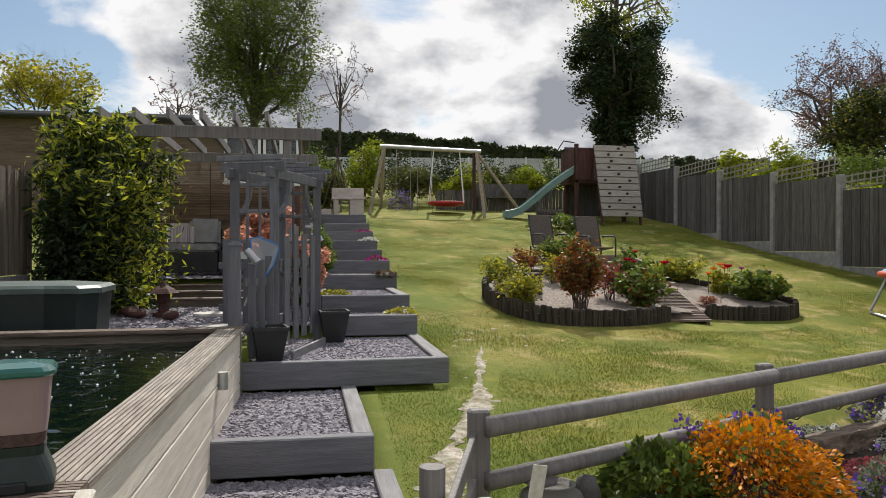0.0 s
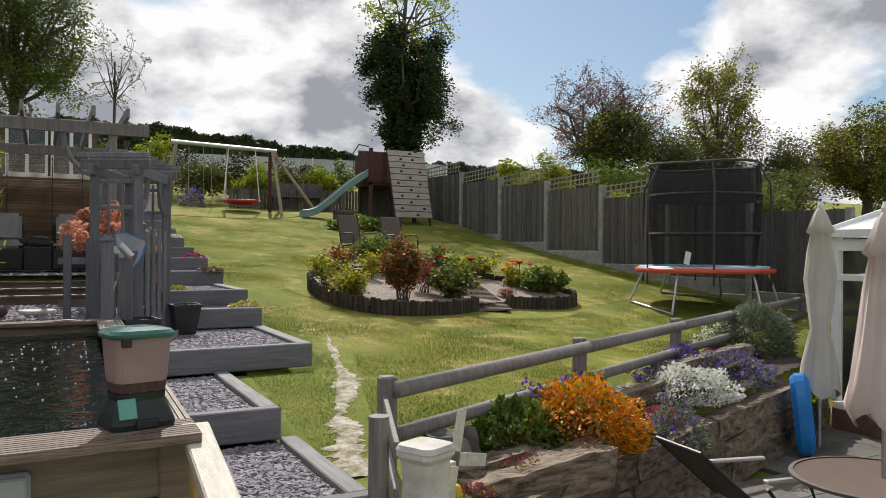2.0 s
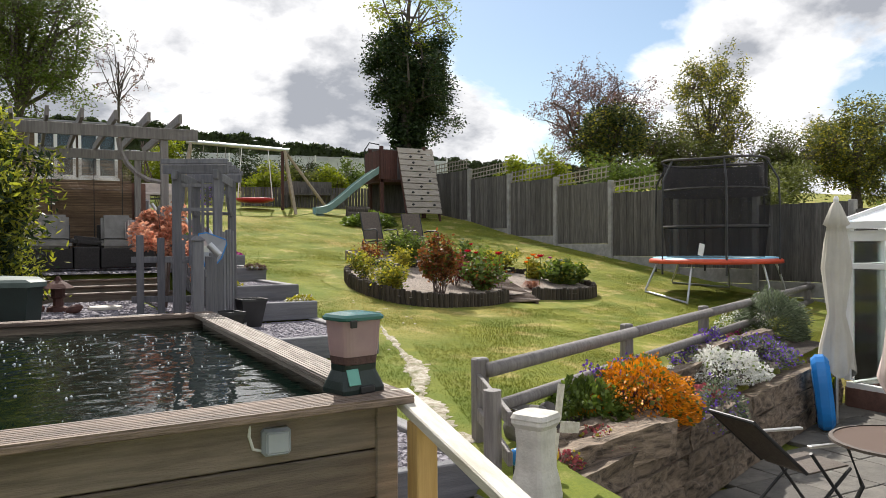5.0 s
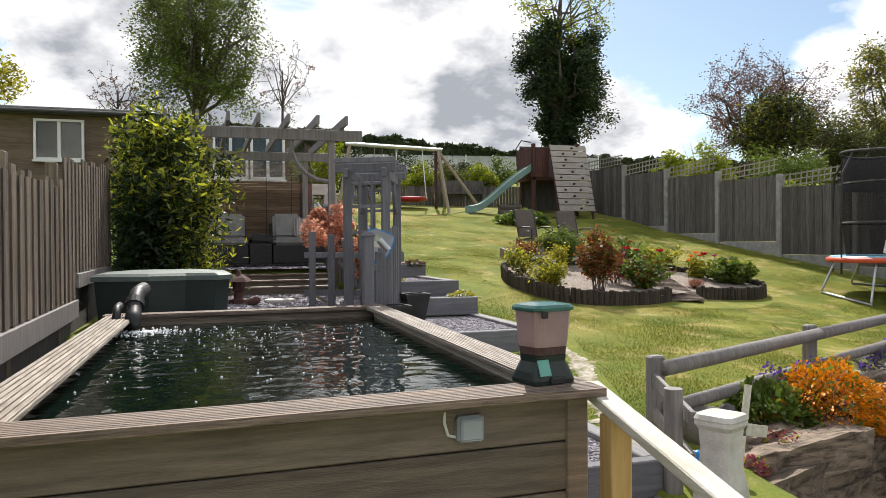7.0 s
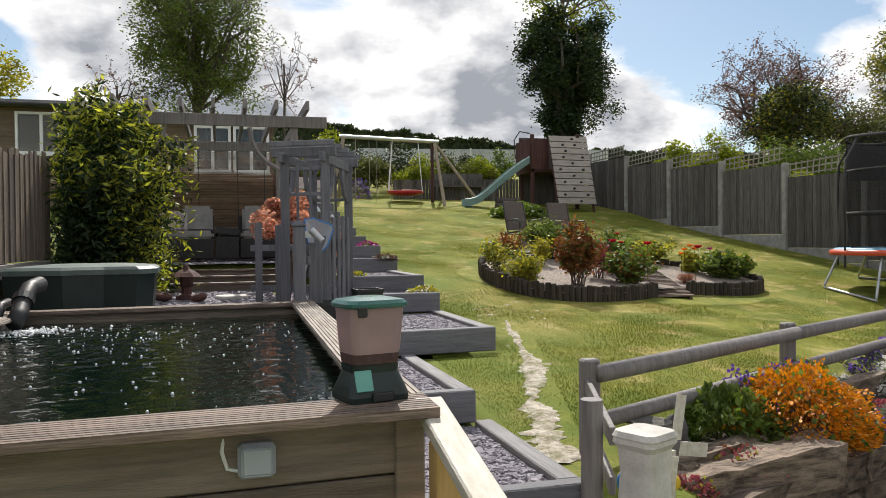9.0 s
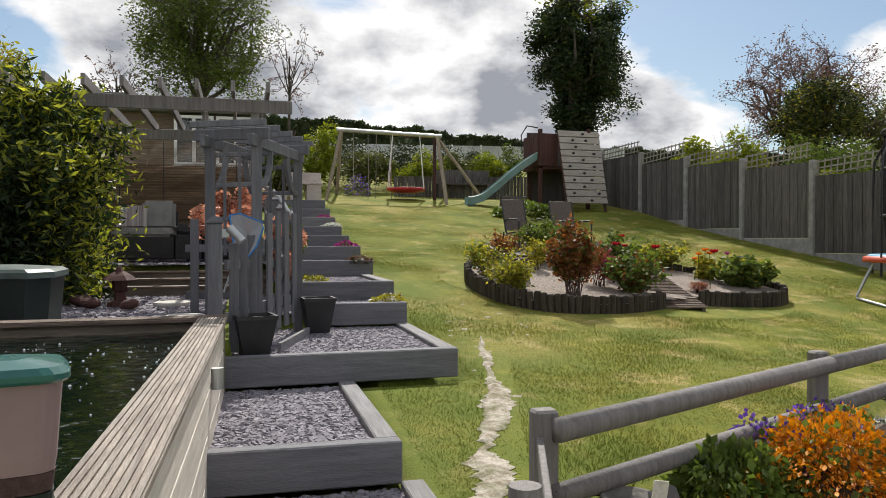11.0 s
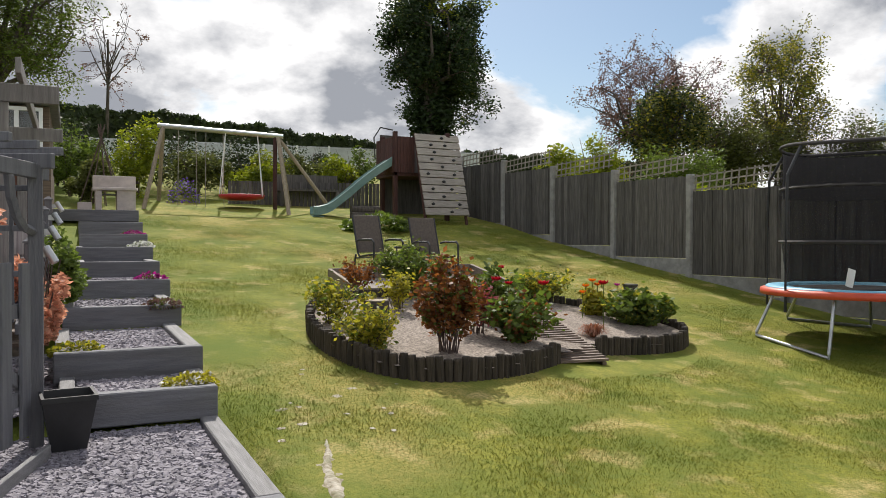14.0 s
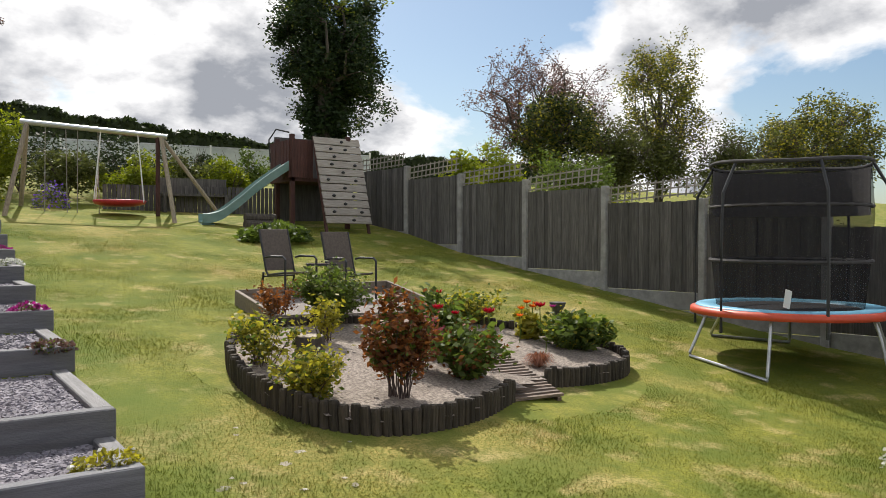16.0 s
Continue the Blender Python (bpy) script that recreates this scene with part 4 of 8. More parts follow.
tapered_planter((0.33, 4.58, 1.03), 10, 0.30, 0.30, "square tapered black planter with dry grass, on slate chips")
tapered_planter((0.92, 5.92, 1.03), 5, 0.30, 0.32, "empty square tapered black planter on slate chips")




def wall_lamp(at, rz, label):
    s = thing("spot_lamp", label, "lamp", at, rz)
    part("bracket", boxm((0, -0.02, -0.02), (0.04, 0.02, 0.02)), M_METAL, s)
    part("lamp_body", rodm((0.06, 0, -0.055), (0.06, 0, 0.055), 0.034, seg=16), M_METAL, s)


wall_lamp((0.06, 2.9, 1.16), 0, "small steel cylinder lamp on the pond side")
wall_lamp((0.088, -0.9, 1.0), 0, "small steel cylinder lamp on the handrail post")
# ---- sitting area ----
def build_terrace():
    for area, z, n, seed in (((-2.4, 4.3, 0.06, 8.95), LOW_GRAVEL, 7800, 61), ((0.15, 6.28, 0.84, 8.95), LOW_GRAVEL, 1500, 63), ((-2.4, 9.5, 0.78, 12.2), HIGH_GRAVEL, 3000, 62)):
        part_of = raw("gravel_bed", [(area[0], area[1], z - 0.035), (area[2], area[1], z - 0.035), (area[2], area[3], z - 0.035), (area[0], area[3], z - 0.035)], [(0, 1, 2, 3)], M_SLATEBED)
        tagged(part_of, "slate chip terrace under the pergola", "gravel", kind="structure")
        c = chips("slate_chip", area, lambda x, y: z - 0.035, n, 0.055, M_SLATE, seed=seed)
        tagged(c, "loose grey purple slate chips", "gravel", kind="stuff")
    for k, y in enumerate((8.9, 9.15, 9.4)):
        st = thing("deck_step", "low weathered timber step between two slate terraces", "step", group="deck steps", kind="structure")
        z = LOW_GRAVEL + 0.10 + 0.085 * k
        part("tread", boxm((-2.3, y, z - 0.03), (0.55, y + 0.25, z), bevel=0.005), M_DECK_X, st)
        part("riser", boxm((-2.3, y + 0.03, z - 0.16), (0.55, y + 0.06, z - 0.032)), M_POND_X, st)
    e = part("terrace_edge", boxm((0.02, 4.5, 0.95), (0.062, 6.3, LOW_GRAVEL), bevel=0.004), M_SLEEPER_Y)
    tagged(e, "grey sleeper edge of the slate terrace", "edging", kind="structure")
    for x, y, r in ((-0.48, 7.44, 0.2), (-0.24, 5.87, 0.18)):
        st = part("stepping_stone", lathe(bmesh.new(), [(r * 0.95, 0), (r, 0.02), (r * 0.97, 0.045), (r * 0.9, 0.05)], 18, pose(x, y, LOW_GRAVEL - 0.03)), M_STONEWHITE, None)
        tagged(st, "round pale stepping stone on slate chips", "stepping stone", group="stepping stones")


build_terrace()


def build_pergola():
    s = thing("pergola", "weathered grey timber pergola with open rafters", "pergola")
    x0, x1, y0, y1, top = -2.4, 0.5, 8.6, 11.9, 3.6
    for x, y in ((x1 - 0.1, y0), (x0 + 0.5, y0), (x1 - 0.1, y1 - 0.3), (x0 + 0.5, y1 - 0.3)):
        part("post", boxm((x - 0.05, y - 0.05, 1.3), (x + 0.05, y + 0.05, top), bevel=0.005), M_RAIL, s)
    for y in (y0, y1 - 0.3):
        part("beam", boxm((x0, y - 0.09, top - 0.16), (x1 + 0.35, y - 0.052, top), bevel=0.005), M_RAIL, s)
    for x in np.linspace(x0 + 0.1, x1 + 0.05, 8):
        bm = bmesh.new()
        plank(bm, (x, y0 - 0.45, top + 0.09), (x, y1 + 0.1, top + 0.06), 0.045, 0.13, 0.004)
        part("rafter", bm, M_RAIL, s)
    for y, o in ((y0, -1),):
        for k, x in enumerate((x1 - 0.15, x0 + 0.55)):
            sgn = -1 if k == 0 else 1
            pts = [(x + sgn * 0.55 * math.sin(j * 0.31), y, top - 0.75 + 0.6 * (1 - math.cos(j * 0.31))) for j in range(6)]
            part("brace", tube(bmesh.new(), pts, 0.035, 5), M_RAIL, s)


build_pergola()


def build_screen():
    s = thing("reed_screen", "rolled-down brown reed blind hanging behind the sofas", "screen")
    y = 11.6
    for k in range(110):
        z = 1.62 + k * 0.0165
        part("reed", rodm((-2.2, y, z), (0.3, y + 0.004 * math.sin(k * 2.1), z), 0.0072 if z < 3.08 else 0.0042, seg=5), M_BAMBOO, s)
    for x in (-1.6, -0.95, -0.3, 0.15):
        part("cord", boxm((x - 0.006, y - 0.012, 1.6), (x + 0.006, y - 0.008, 3.43)), M_BLACK, s)
    w = tagged(part("wall_garden_room", boxm((-2.6, 11.75, 1.3), (0.55, 11.9, 3.05)), M_BRICK), "brown boarded wall behind the reed blind", "wall", kind="structure")


build_screen()


def window_unit(parent_name, w, h, at, rz, panes, label, lattice=False):
    s = thing(parent_name, label, "window", at, rz, kind="structure")
    fr = 0.06
    part("window_frame", box(box(box(box(bmesh.new(), (0, -0.05, 0), (w, 0.05, fr)), (0, -0.05, h - fr), (w, 0.05, h)), (0, -0.05, fr), (fr, 0.05, h - fr)), (w - fr, -0.05, fr), (w, 0.05, h - fr)), M_WHITE, s)
    for k in range(1, panes):
        x = w * k / panes
        part("mullion", boxm((x - 0.035, -0.045, fr), (x + 0.035, 0.045, h - fr)), M_WHITE, s)
    part("window_sill", boxm((-0.03, -0.09, -0.05), (w + 0.03, 0.0, -0.002)), M_WHITE, s)
    for k in range(panes):
        a, b = w * k / panes + 0.04, w * (k + 1) / panes - 0.04
        p = part("pane", boxm((a, -0.006, fr), (b, 0.006, h - fr)), M_GLASS, s)
        p.visible_shadow = False
        if lattice:
            bm = bmesh.new()
            n = int((b - a) / 0.13)
            for q in range(-n, n + 1):
                for sg in (1, -1):
                    x0, x1 = a + q * 0.13, a + q * 0.13 + (h - 2 * fr) * 0.7
                    z0, z1 = (fr, h - fr) if sg > 0 else (h - fr, fr)
                    t0 = max(0, (a - x0) / (x1 - x0)); t1 = min(1, (b - x0) / (x1 - x0))
                    if t1 > t0:
                        plank(bm, (mixf(x0, x1, t0), -0.009, mixf(z0, z1, t0)), (mixf(x0, x1, t1), -0.009, mixf(z0, z1, t1)), 0.004, 0.012, 0, up=(0, 1, 0))
            part("leading", bm, M_BLACKMETAL, s)
    part("dark_room", boxm((0.05, 0.12, 0.05), (w - 0.05, 0.14, h - 0.05)), M_DARKIN, s)
    return s


def build_garden_room():
    """The white-windowed building behind the pergola."""
    s = thing("outbuilding", "low outbuilding with white leaded windows behind the pergola", "outbuilding")
    y = 15.9
    part("wall", boxm((-2.4, y + 0.16, 1.9), (0.62, y + 3, 3.5)), M_CLAD, s)
    part("wall", boxm((-2.4, y + 0.18, 3.5), (0.6, y + 3, 4.55)), M_CLAD, s)
    part("roof", boxm((-2.6, y - 0.1, 4.56), (0.75, y + 3.1, 4.68), bevel=0.02), M_FELT, s)
    for x in (-1.15, -0.3):
        w = window_unit("window_1", 0.8, 1.05, (x, y + 0.05, 3.45), 0, 2, "white leaded casement window of the outbuilding", True)


build_garden_room()


def cushion(w, d, h, m):
    bm = bmesh.new()
    box(bm, (-w / 2, -d / 2, -h / 2), (w / 2, d / 2, h / 2))
    bmesh.ops.bevel(bm, geom=list(bm.edges), offset=min(w, d, h) * 0.32, segments=2, affect="EDGES")
    for v in bm.verts:
        v.co = m @ v.co
    return bm


def build_sofas():
    for x, stripe in ((-1.12, False), (0.12, True)):
        s = thing("rattan_sofa", "dark rattan garden seat with grey cushions under the pergola", "sofa", (x, 10.7, HIGH_GRAVEL), 0, group="rattan seats")
        part("base", boxm((-0.42, -0.4, 0.03), (0.42, 0.4, 0.34), bevel=0.01), M_RATTAN, s)
        part("back", boxm((-0.42, 0.34, 0.34), (0.42, 0.44, 0.72), bevel=0.01), M_RATTAN, s)
        part("seat_cushion", cushion(0.82, 0.74, 0.13, pose(0, -0.03, 0.40)), M_CUSHION, s, "flat grey seat cushion")
        part("back_cushion", cushion(0.48, 0.14, 0.44, pose(-0.13 if stripe else 0.16, 0.25, 0.66, -12)), M_CUSHION, s, "upright grey cushion")
        part("scatter_cushion", cushion(0.42, 0.12, 0.36, pose(0.2 if stripe else -0.2, 0.12, 0.62, -14)), M_STRIPE, s, "striped scatter cushion")
    t = thing("rattan_table", "low dark rattan table with folded cloths between the seats", "table", (-0.5, 10.6, HIGH_GRAVEL))
    part("base", boxm((-0.18, -0.3, 0.02), (0.18, 0.3, 0.36), bevel=0.01), M_RATTAN, t)
    c = part("cloth", cushion(0.42, 0.3, 0.16, pose(-0.5, 10.5, HIGH_GRAVEL + 0.44, 3, 6, 12)), M_MESH)
    tagged(c, "crumpled dark cloth on the low table", "cloth")


build_sofas()


def build_left_fence():
    s = thing("fence_left", "weathered brown close-board fence beside the pond", "fence", kind="structure")
    x, y, n = -2.55, -1.2, 0
    g = np.random.default_rng(11)
    while y < 7.6:
        top = (2.36 + 0.02 * y if y < 4.2 else 2.66 + 0.075 * (y - 4.2)) + g.uniform(-0.045, 0.03)
        low = 1.46 if y < 4.8 else 1.69
        bm = boxm((x - 0.012 + (n % 2) * 0.012, y, low), (x + 0.004 + (n % 2) * 0.012, y + 0.118, top))
        part("board", bm, M_FENCE_L, s)
        y += 0.106
        n += 1
    for y in np.arange(-1.2, 7.7, 1.76):
        part("post", boxm((x - 0.1, y - 0.05, 0.2), (x - 0.015, y + 0.05, 2.36 + 0.06 * max(0, y)), bevel=0.006), M_FENCE_L, s)
    part("gravel_board", boxm((x - 0.02, -1.2, 1.29), (x + 0.035, 4.8, 1.45), bevel=0.004), M_RAIL, s, "pale gravel board")
    part("gravel_board", boxm((x - 0.02, 4.82, 1.55), (x + 0.035, 7.6, 1.68), bevel=0.004), M_RAIL, s, "pale gravel board")
    part("base_wall", boxm((x - 0.06, -1.2, 0.1), (x - 0.022, 7.6, 1.66)), M_FENCE, s)


build_left_fence()


def build_shed():
    s = thing("neighbour_cabin", "brown weatherboarded cabin with a shallow grey roof beyond the fence", "cabin")
    y, x0, x1 = 18.6, -17.0, -2.5
    for k in range(12):
        z = 2.7 + k * 0.215
        part("weatherboard", plankm((x0, y + 0.02 - 0.0, z), (x1, y + 0.02, z), 0.035, 0.235, 0.0, up=(0, -0.12, 1)), M_CLAD, s)
    part("wall", boxm((x0, y + 0.05, 1.4), (x1, y + 5, 5.2)), M_CLAD, s)
    bm = bmesh.new()
    loft(bm, [([(x0 - 0.3, y - 0.35), (x1 + 0.35, y - 0.35), (x1 + 0.35, y + 5.3), (x0 - 0.3, y + 5.3)], 5.2), ([(x0 - 0.3, y - 0.35), (x1 + 0.35, y - 0.35), (x1 + 0.35, y + 5.3), (x0 - 0.3, y + 5.3)], 5.33), ([(x0 + 0.2, y + 2.5), (x1 - 0.9, y + 2.5), (x1 - 0.9, y + 2.6), (x0 + 0.2, y + 2.6)], 5.8)])
    part("roof", bm, M_FELT, s)
    part("gutter", rodm((x0 - 0.3, y - 0.4, 5.22), (x1 + 0.35, y - 0.4, 5.22), 0.05), M_BLACKMETAL, s)
    window_unit("window_2", 1.15, 1.02, (-5.35, y - 0.05, 4.06), 0, 2, "white casement window in the brown cabin")


build_shed()


def build_bamboo():
    s = thing("bamboo_clump", "tall dense bamboo clump with sunlit yellow-green leaves against the fence", "bamboo")
    g = np.random.default_rng(21)
    tips = []
    for k in range(70):
        x, y = -2.02 + g.normal() * 0.17, 8.3 + g.normal() * 0.45
        h = g.uniform(1.5, 2.45) * (1.06 - 0.25 * abs(x + 1.9))
        if k % 9 == 0:
            h = g.uniform(2.45, 2.75)
        lx, ly = g.normal() * 0.20 + 0.06, g.normal() * 0.30
        pts = [(x + lx * t * t, y + ly * t * t, 1.06 + h * t) for t in (0, 0.35, 0.7, 1.0)]
        part("cane", tube(bmesh.new(), pts, 0.009, 5, 0.003), M_LEAF_OLIVE, s)
        for _ in range(520):
            t = g.uniform(0.06, 1.0) ** 0.85
            r = 0.22 * (1.12 - 0.75 * t)
            tips.append((x + lx * t * t + g.normal() * r, y + ly * t * t + g.normal() * r, 1.06 + h * t + g.normal() * 0.07))
    # dark leaves paint in the clump's shade, bright top and right ones its sun
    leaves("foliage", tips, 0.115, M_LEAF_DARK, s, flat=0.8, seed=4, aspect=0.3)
    sunlit_tips = [(x + (x + 1.95) * 0.12, y + (y - 8.3) * 0.12, z + 0.06) for k, (x, y, z) in enumerate(tips) if (z > 2.75 + 0.5 * math.sin(k * 1.7) or x > -1.72 + 0.2 * math.sin(k * 2.3)) and k % 4 > 0]
    leaves("young_leaf", sunlit_tips, 0.115, M_LEAF_BUSH, s, "yellow-green leaves coloured as sunlit", flat=0.8, seed=5, aspect=0.28)


build_bamboo()


def mound(n, radii, seed):
    """Points in the skin of a lumpy low dome."""
    g = np.random.default_rng(seed)
    d = g.normal(size=(n, 3)); d[:, 2] = np.abs(d[:, 2]) - 0.15
    d /= np.linalg.norm(d, axis=1)[:, None]
    lump = np.array([1 + 0.22 * noise.noise(Vector(v) * 2.3 + Vector((seed, 0, 0))) + 0.16 * noise.noise(Vector(v) * 6.5 + Vector((0, seed, 0))) for v in d])
    r = lump * (0.72 + 0.30 * g.random(n) ** 0.5)
    return d * r[:, None] * np.asarray(radii) * (0.95, 0.95, 1.45)


def bush(name, label, category, at, radii, n, size, material, seed=1, stem=True, aspect=0.5, extra=(), clumps=9, group="", spread=0.34, raised=0.0):
    """A shrub or flowering plant: stems, leaves and, in extra, (material, count, size, part name, label) for blossom."""
    s = thing(name, label, category, at, 0, group)
    g = random.Random(seed)
    if stem:
        bm = bmesh.new()
        for k in range(6):
            a = g.uniform(0, 6.28)
            r = g.uniform(0.3, 0.75)
            tube(bm, [(0, 0, -0.02), (radii[0] * r * 0.4 * math.cos(a), radii[1] * r * 0.4 * math.sin(a), radii[2] * 0.8 + raised * 0.7), (radii[0] * r * math.cos(a), radii[1] * r * math.sin(a), radii[2] * 1.6 + raised)], 0.010 + 0.008 * radii[2], 5, 0.003)
        part("stem", bm, M_TWIG, s)
    if stem:
        c = blob(n, (0, 0, radii[2] * 0.9 + raised), radii, seed, clumps, 0.4, spread)
    else:
        c = mound(n, radii, seed)
    c[:, 2] = np.abs(c[:, 2])
    leaves("foliage", c, size, material, s, seed=seed, aspect=aspect)
    for m2, n2, s2, nm, lb in extra:
        q = blob(n2, (0, 0, radii[2] * 1.05 + raised), np.asarray(radii) * 1.08, seed, clumps, hollow=0.9) if stem else mound(n2, np.asarray(radii) * 1.02, seed)
        q[:, 2] = np.abs(q[:, 2])
        leaves(nm, q, s2, m2, s, lb, seed=seed + 9, aspect=0.9)
    return s


bush("maple_shrub", "orange-leaved Japanese maple beside the arch", "shrub", (0.2, 7.3, 1.02), (0.55, 0.6, 0.42), 3600, 0.07, M_MAPLE, 31, clumps=22, spread=0.24, raised=0.75)
bush("maple_shrub", "orange-leaved maple trailing over the steps", "shrub", (0.7, 7.6, 1.02), (0.26, 0.8, 0.46), 2600, 0.06, M_MAPLE, 32, clumps=22, spread=0.22, raised=0.35)
bush("green_shrub", "light green shrub leaning over the sleeper steps", "shrub", (0.82, 9.4, 1.5), (0.34, 0.65, 0.42), 2600, 0.065, M_LEAF_MID, 33, clumps=14)


def build_step_fence():
    f = thing("picket_fence", "grey picket fence with capped posts along the steps", "fence")
    x = 0.66
    for y in np.arange(6.5, 13.0, 0.16):
        z = 1.1 + (y - 6.3) * 0.11
        part("picket", boxm((x - 0.01, y, z), (x + 0.012, y + 0.08, z + 0.72), bevel=0.003), M_GREYPAINT, f)
    for h in (0.2, 0.58):
        part("rail", plankm((x - 0.03, 6.45, 1.1 + h), (x - 0.03, 13.0, 1.84 + h), 0.03, 0.07), M_GREYPAINT, f)
    for y in (7.6, 9.2, 10.8, 12.6):
        z = 1.1 + (y - 6.3) * 0.11
        p = thing("gate_post", "grey square post with a pointed cap along the steps", "post", (x, y, z))
        part("shaft", boxm((-0.045, -0.045, -0.1), (0.045, 0.045, 0.98), bevel=0.004), M_GREYPAINT, p)
        o = lambda w: [(-w, -w), (w, -w), (w, w), (-w, w)]
        part("cap", loft(bmesh.new(), [(o(0.055), 0.98), (o(0.055), 0.995), (o(0.015), 1.03)]), M_GREYPAINT, p)
        lamp = thing("spot_lamp", "small steel cylinder spot lamp on a post", "lamp", (x + 0.05, y - 0.02, z + 0.9))
        part("bracket", boxm((-0.006, -0.02, -0.03), (0.05, 0.02, 0.03)), M_METAL, lamp)
        part("lamp_body", rodm((0.05, -0.02, 0.05), (0.12, -0.05, -0.07), 0.032, seg=14), M_METAL, lamp)


build_step_fence()


def build_lantern():
    s = thing("pagoda_lantern", "small dark red-brown pagoda garden lantern on slate chips", "lantern", (-1.0, 7.4, LOW_GRAVEL - 0.02))
    part("base", lathe(bmesh.new(), [(0.13, 0), (0.12, 0.05), (0.06, 0.07), (0.055, 0.15), (0.10, 0.18)], 6), M_TERRA, s)
    part("light_box", lathe(bmesh.new(), [(0.075, 0.181), (0.075, 0.28)], 6), M_TERRA, s)
    part("roof", lathe(bmesh.new(), [(0.18, 0.281), (0.12, 0.33), (0.05, 0.37), (0.02, 0.42)], 6), M_TERRA, s)
    for x, y, r in ((-1.25, 7.15, 0.09), (-0.85, 6.95, 0.07), (-1.4, 7.5, 0.1)):
        bm = bmesh.new()
        bmesh.ops.create_icosphere(bm, subdivisions=2, radius=r, matrix=Matrix.Translation((x, y, LOW_GRAVEL + r * 0.45)) @ Matrix.Diagonal((1.2, 0.9, 0.7, 1)))
        for v in bm.verts:
            v.co += Vector((1, 1, 1)) * 0.02 * noise.noise(v.co * 9)
        tagged(part("boulder", bm, M_TERRA, None), "small dark reddish boulder on the slate chips", "boulder", group="boulders")


build_lantern()


# ---- fence along the lawn ----
POSTS = [(10.3, 19.3, 2.85, 4.45), (10.5, 17.39, 2.55, 4.19), (10.68, 15.48, 2.19, 3.89), (10.88, 13.57, 1.87, 3.66), (11.09, 11.65, 1.57, 3.44), (11.34, 9.75, 1.25, 3.15), (11.6, 7.85, 0.95, 2.92), (11.85, 5.95, 0.75, 2.70), (12.1, 4.0, 0.55, 2.55)]


def build_right_fence():
    g = np.random.default_rng(3)
    for k, (x, y, z0, z1) in enumerate(POSTS):
        p = part("fence_post", boxm((x - 0.06, y - 0.06, z0 - 0.4), (x + 0.06, y + 0.06, z1), bevel=0.012), M_CONC)
        tagged(p, "concrete fence post", "post", group="fence posts", kind="structure")
    for k, ((xa, ya, za, ta), (xb, yb, zb, tb)) in enumerate(zip(POSTS, POSTS[1:])):
        s = thing("fence_panel", "weathered dark vertical-board fence panel between concrete posts", "fence panel", group="fence panels", kind="structure")
        a, b = Vector((xa, ya, 0)), Vector((xb, yb, 0))
        d = (b - a).normalized()
        nrm = Vector((-d.y, d.x, 0)) * -1
        top = tb - 0.03
        low = top - 1.5
        a2, b2 = a + d * 0.065, b - d * 0.065
        L = (b2 - a2).length
        n = 17
        for i in range(n):
            c = a2 + d * (L * (i + 0.5) / n)
            off = nrm * (0.008 if i % 2 else -0.004)
            tp = top + g.uniform(-0.01, 0.01)
            bm = plankm((*(c + off).xy, low), (*(c + off).xy, tp), L / n * 1.12, 0.013, 0, up=nrm)
            part("board", bm, M_FENCE, s)
        for z in (low + 0.15, low + 0.75, top - 0.12):
            part("rail", plankm((*(a2 - nrm * 0.035).xy, z), (*(b2 - nrm * 0.035).xy, z), 0.03, 0.05, 0), M_FENCE, s)
        part("gravel_board", plankm((*a2.xy, low - 0.15), (*b2.xy, low - 0.15), 0.045, 0.29, 0.005), M_CONC, s, "pale concrete gravel board")
        part("gravel_board", plankm((*a2.xy, low - 0.45), (*b2.xy, low - 0.45), 0.045, 0.29, 0.005), M_CONC, s, "pale concrete gravel board")
        if k < 6:
            t = thing("fence_trellis", "pale square trellis strip fixed to the fence top", "trellis", group="trellis strips")
            rise = (0.10 if k > 0 else 0.05)
            for z in (0.05, 0.17, 0.29):
                part("lath", plankm((*a2.xy, top + z - 0.02), (*b2.xy, top + z + rise - 0.02), 0.012, 0.026, 0), M_TRELLIS, t)
            for i in range(12):
                c = a2.lerp(b2, (i + 0.3) / 12)
                z = top + rise * (i + 0.3) / 12
                part("lath", plankm((*c.xy, z - 0.01), (*(c + d * 0.03).xy, z + 0.31), 0.026, 0.012, 0, up=nrm), M_TRELLIS, t)


build_right_fence()


def build_back_fence():
    """The darker fence that closes the side by the trampoline, running behind the conservatory."""
    s = thing("fence_far", "dark brown board fence behind the trampoline and parasols", "fence", kind="structure")
    a, b = Vector((12.1, 4.0, 0)), Vector((13.2, -4.0, 0))
    for i in range(70):
        c = a.lerp(b, (i + 0.5) / 70)
        part("board", boxm((c.x - 0.01 + 0.008 * (i % 2), c.y - 0.062, 0.2), (c.x + 0.008 + 0.008 * (i % 2), c.y + 0.062, 2.42)), M_FENCE, s)


build_back_fence()


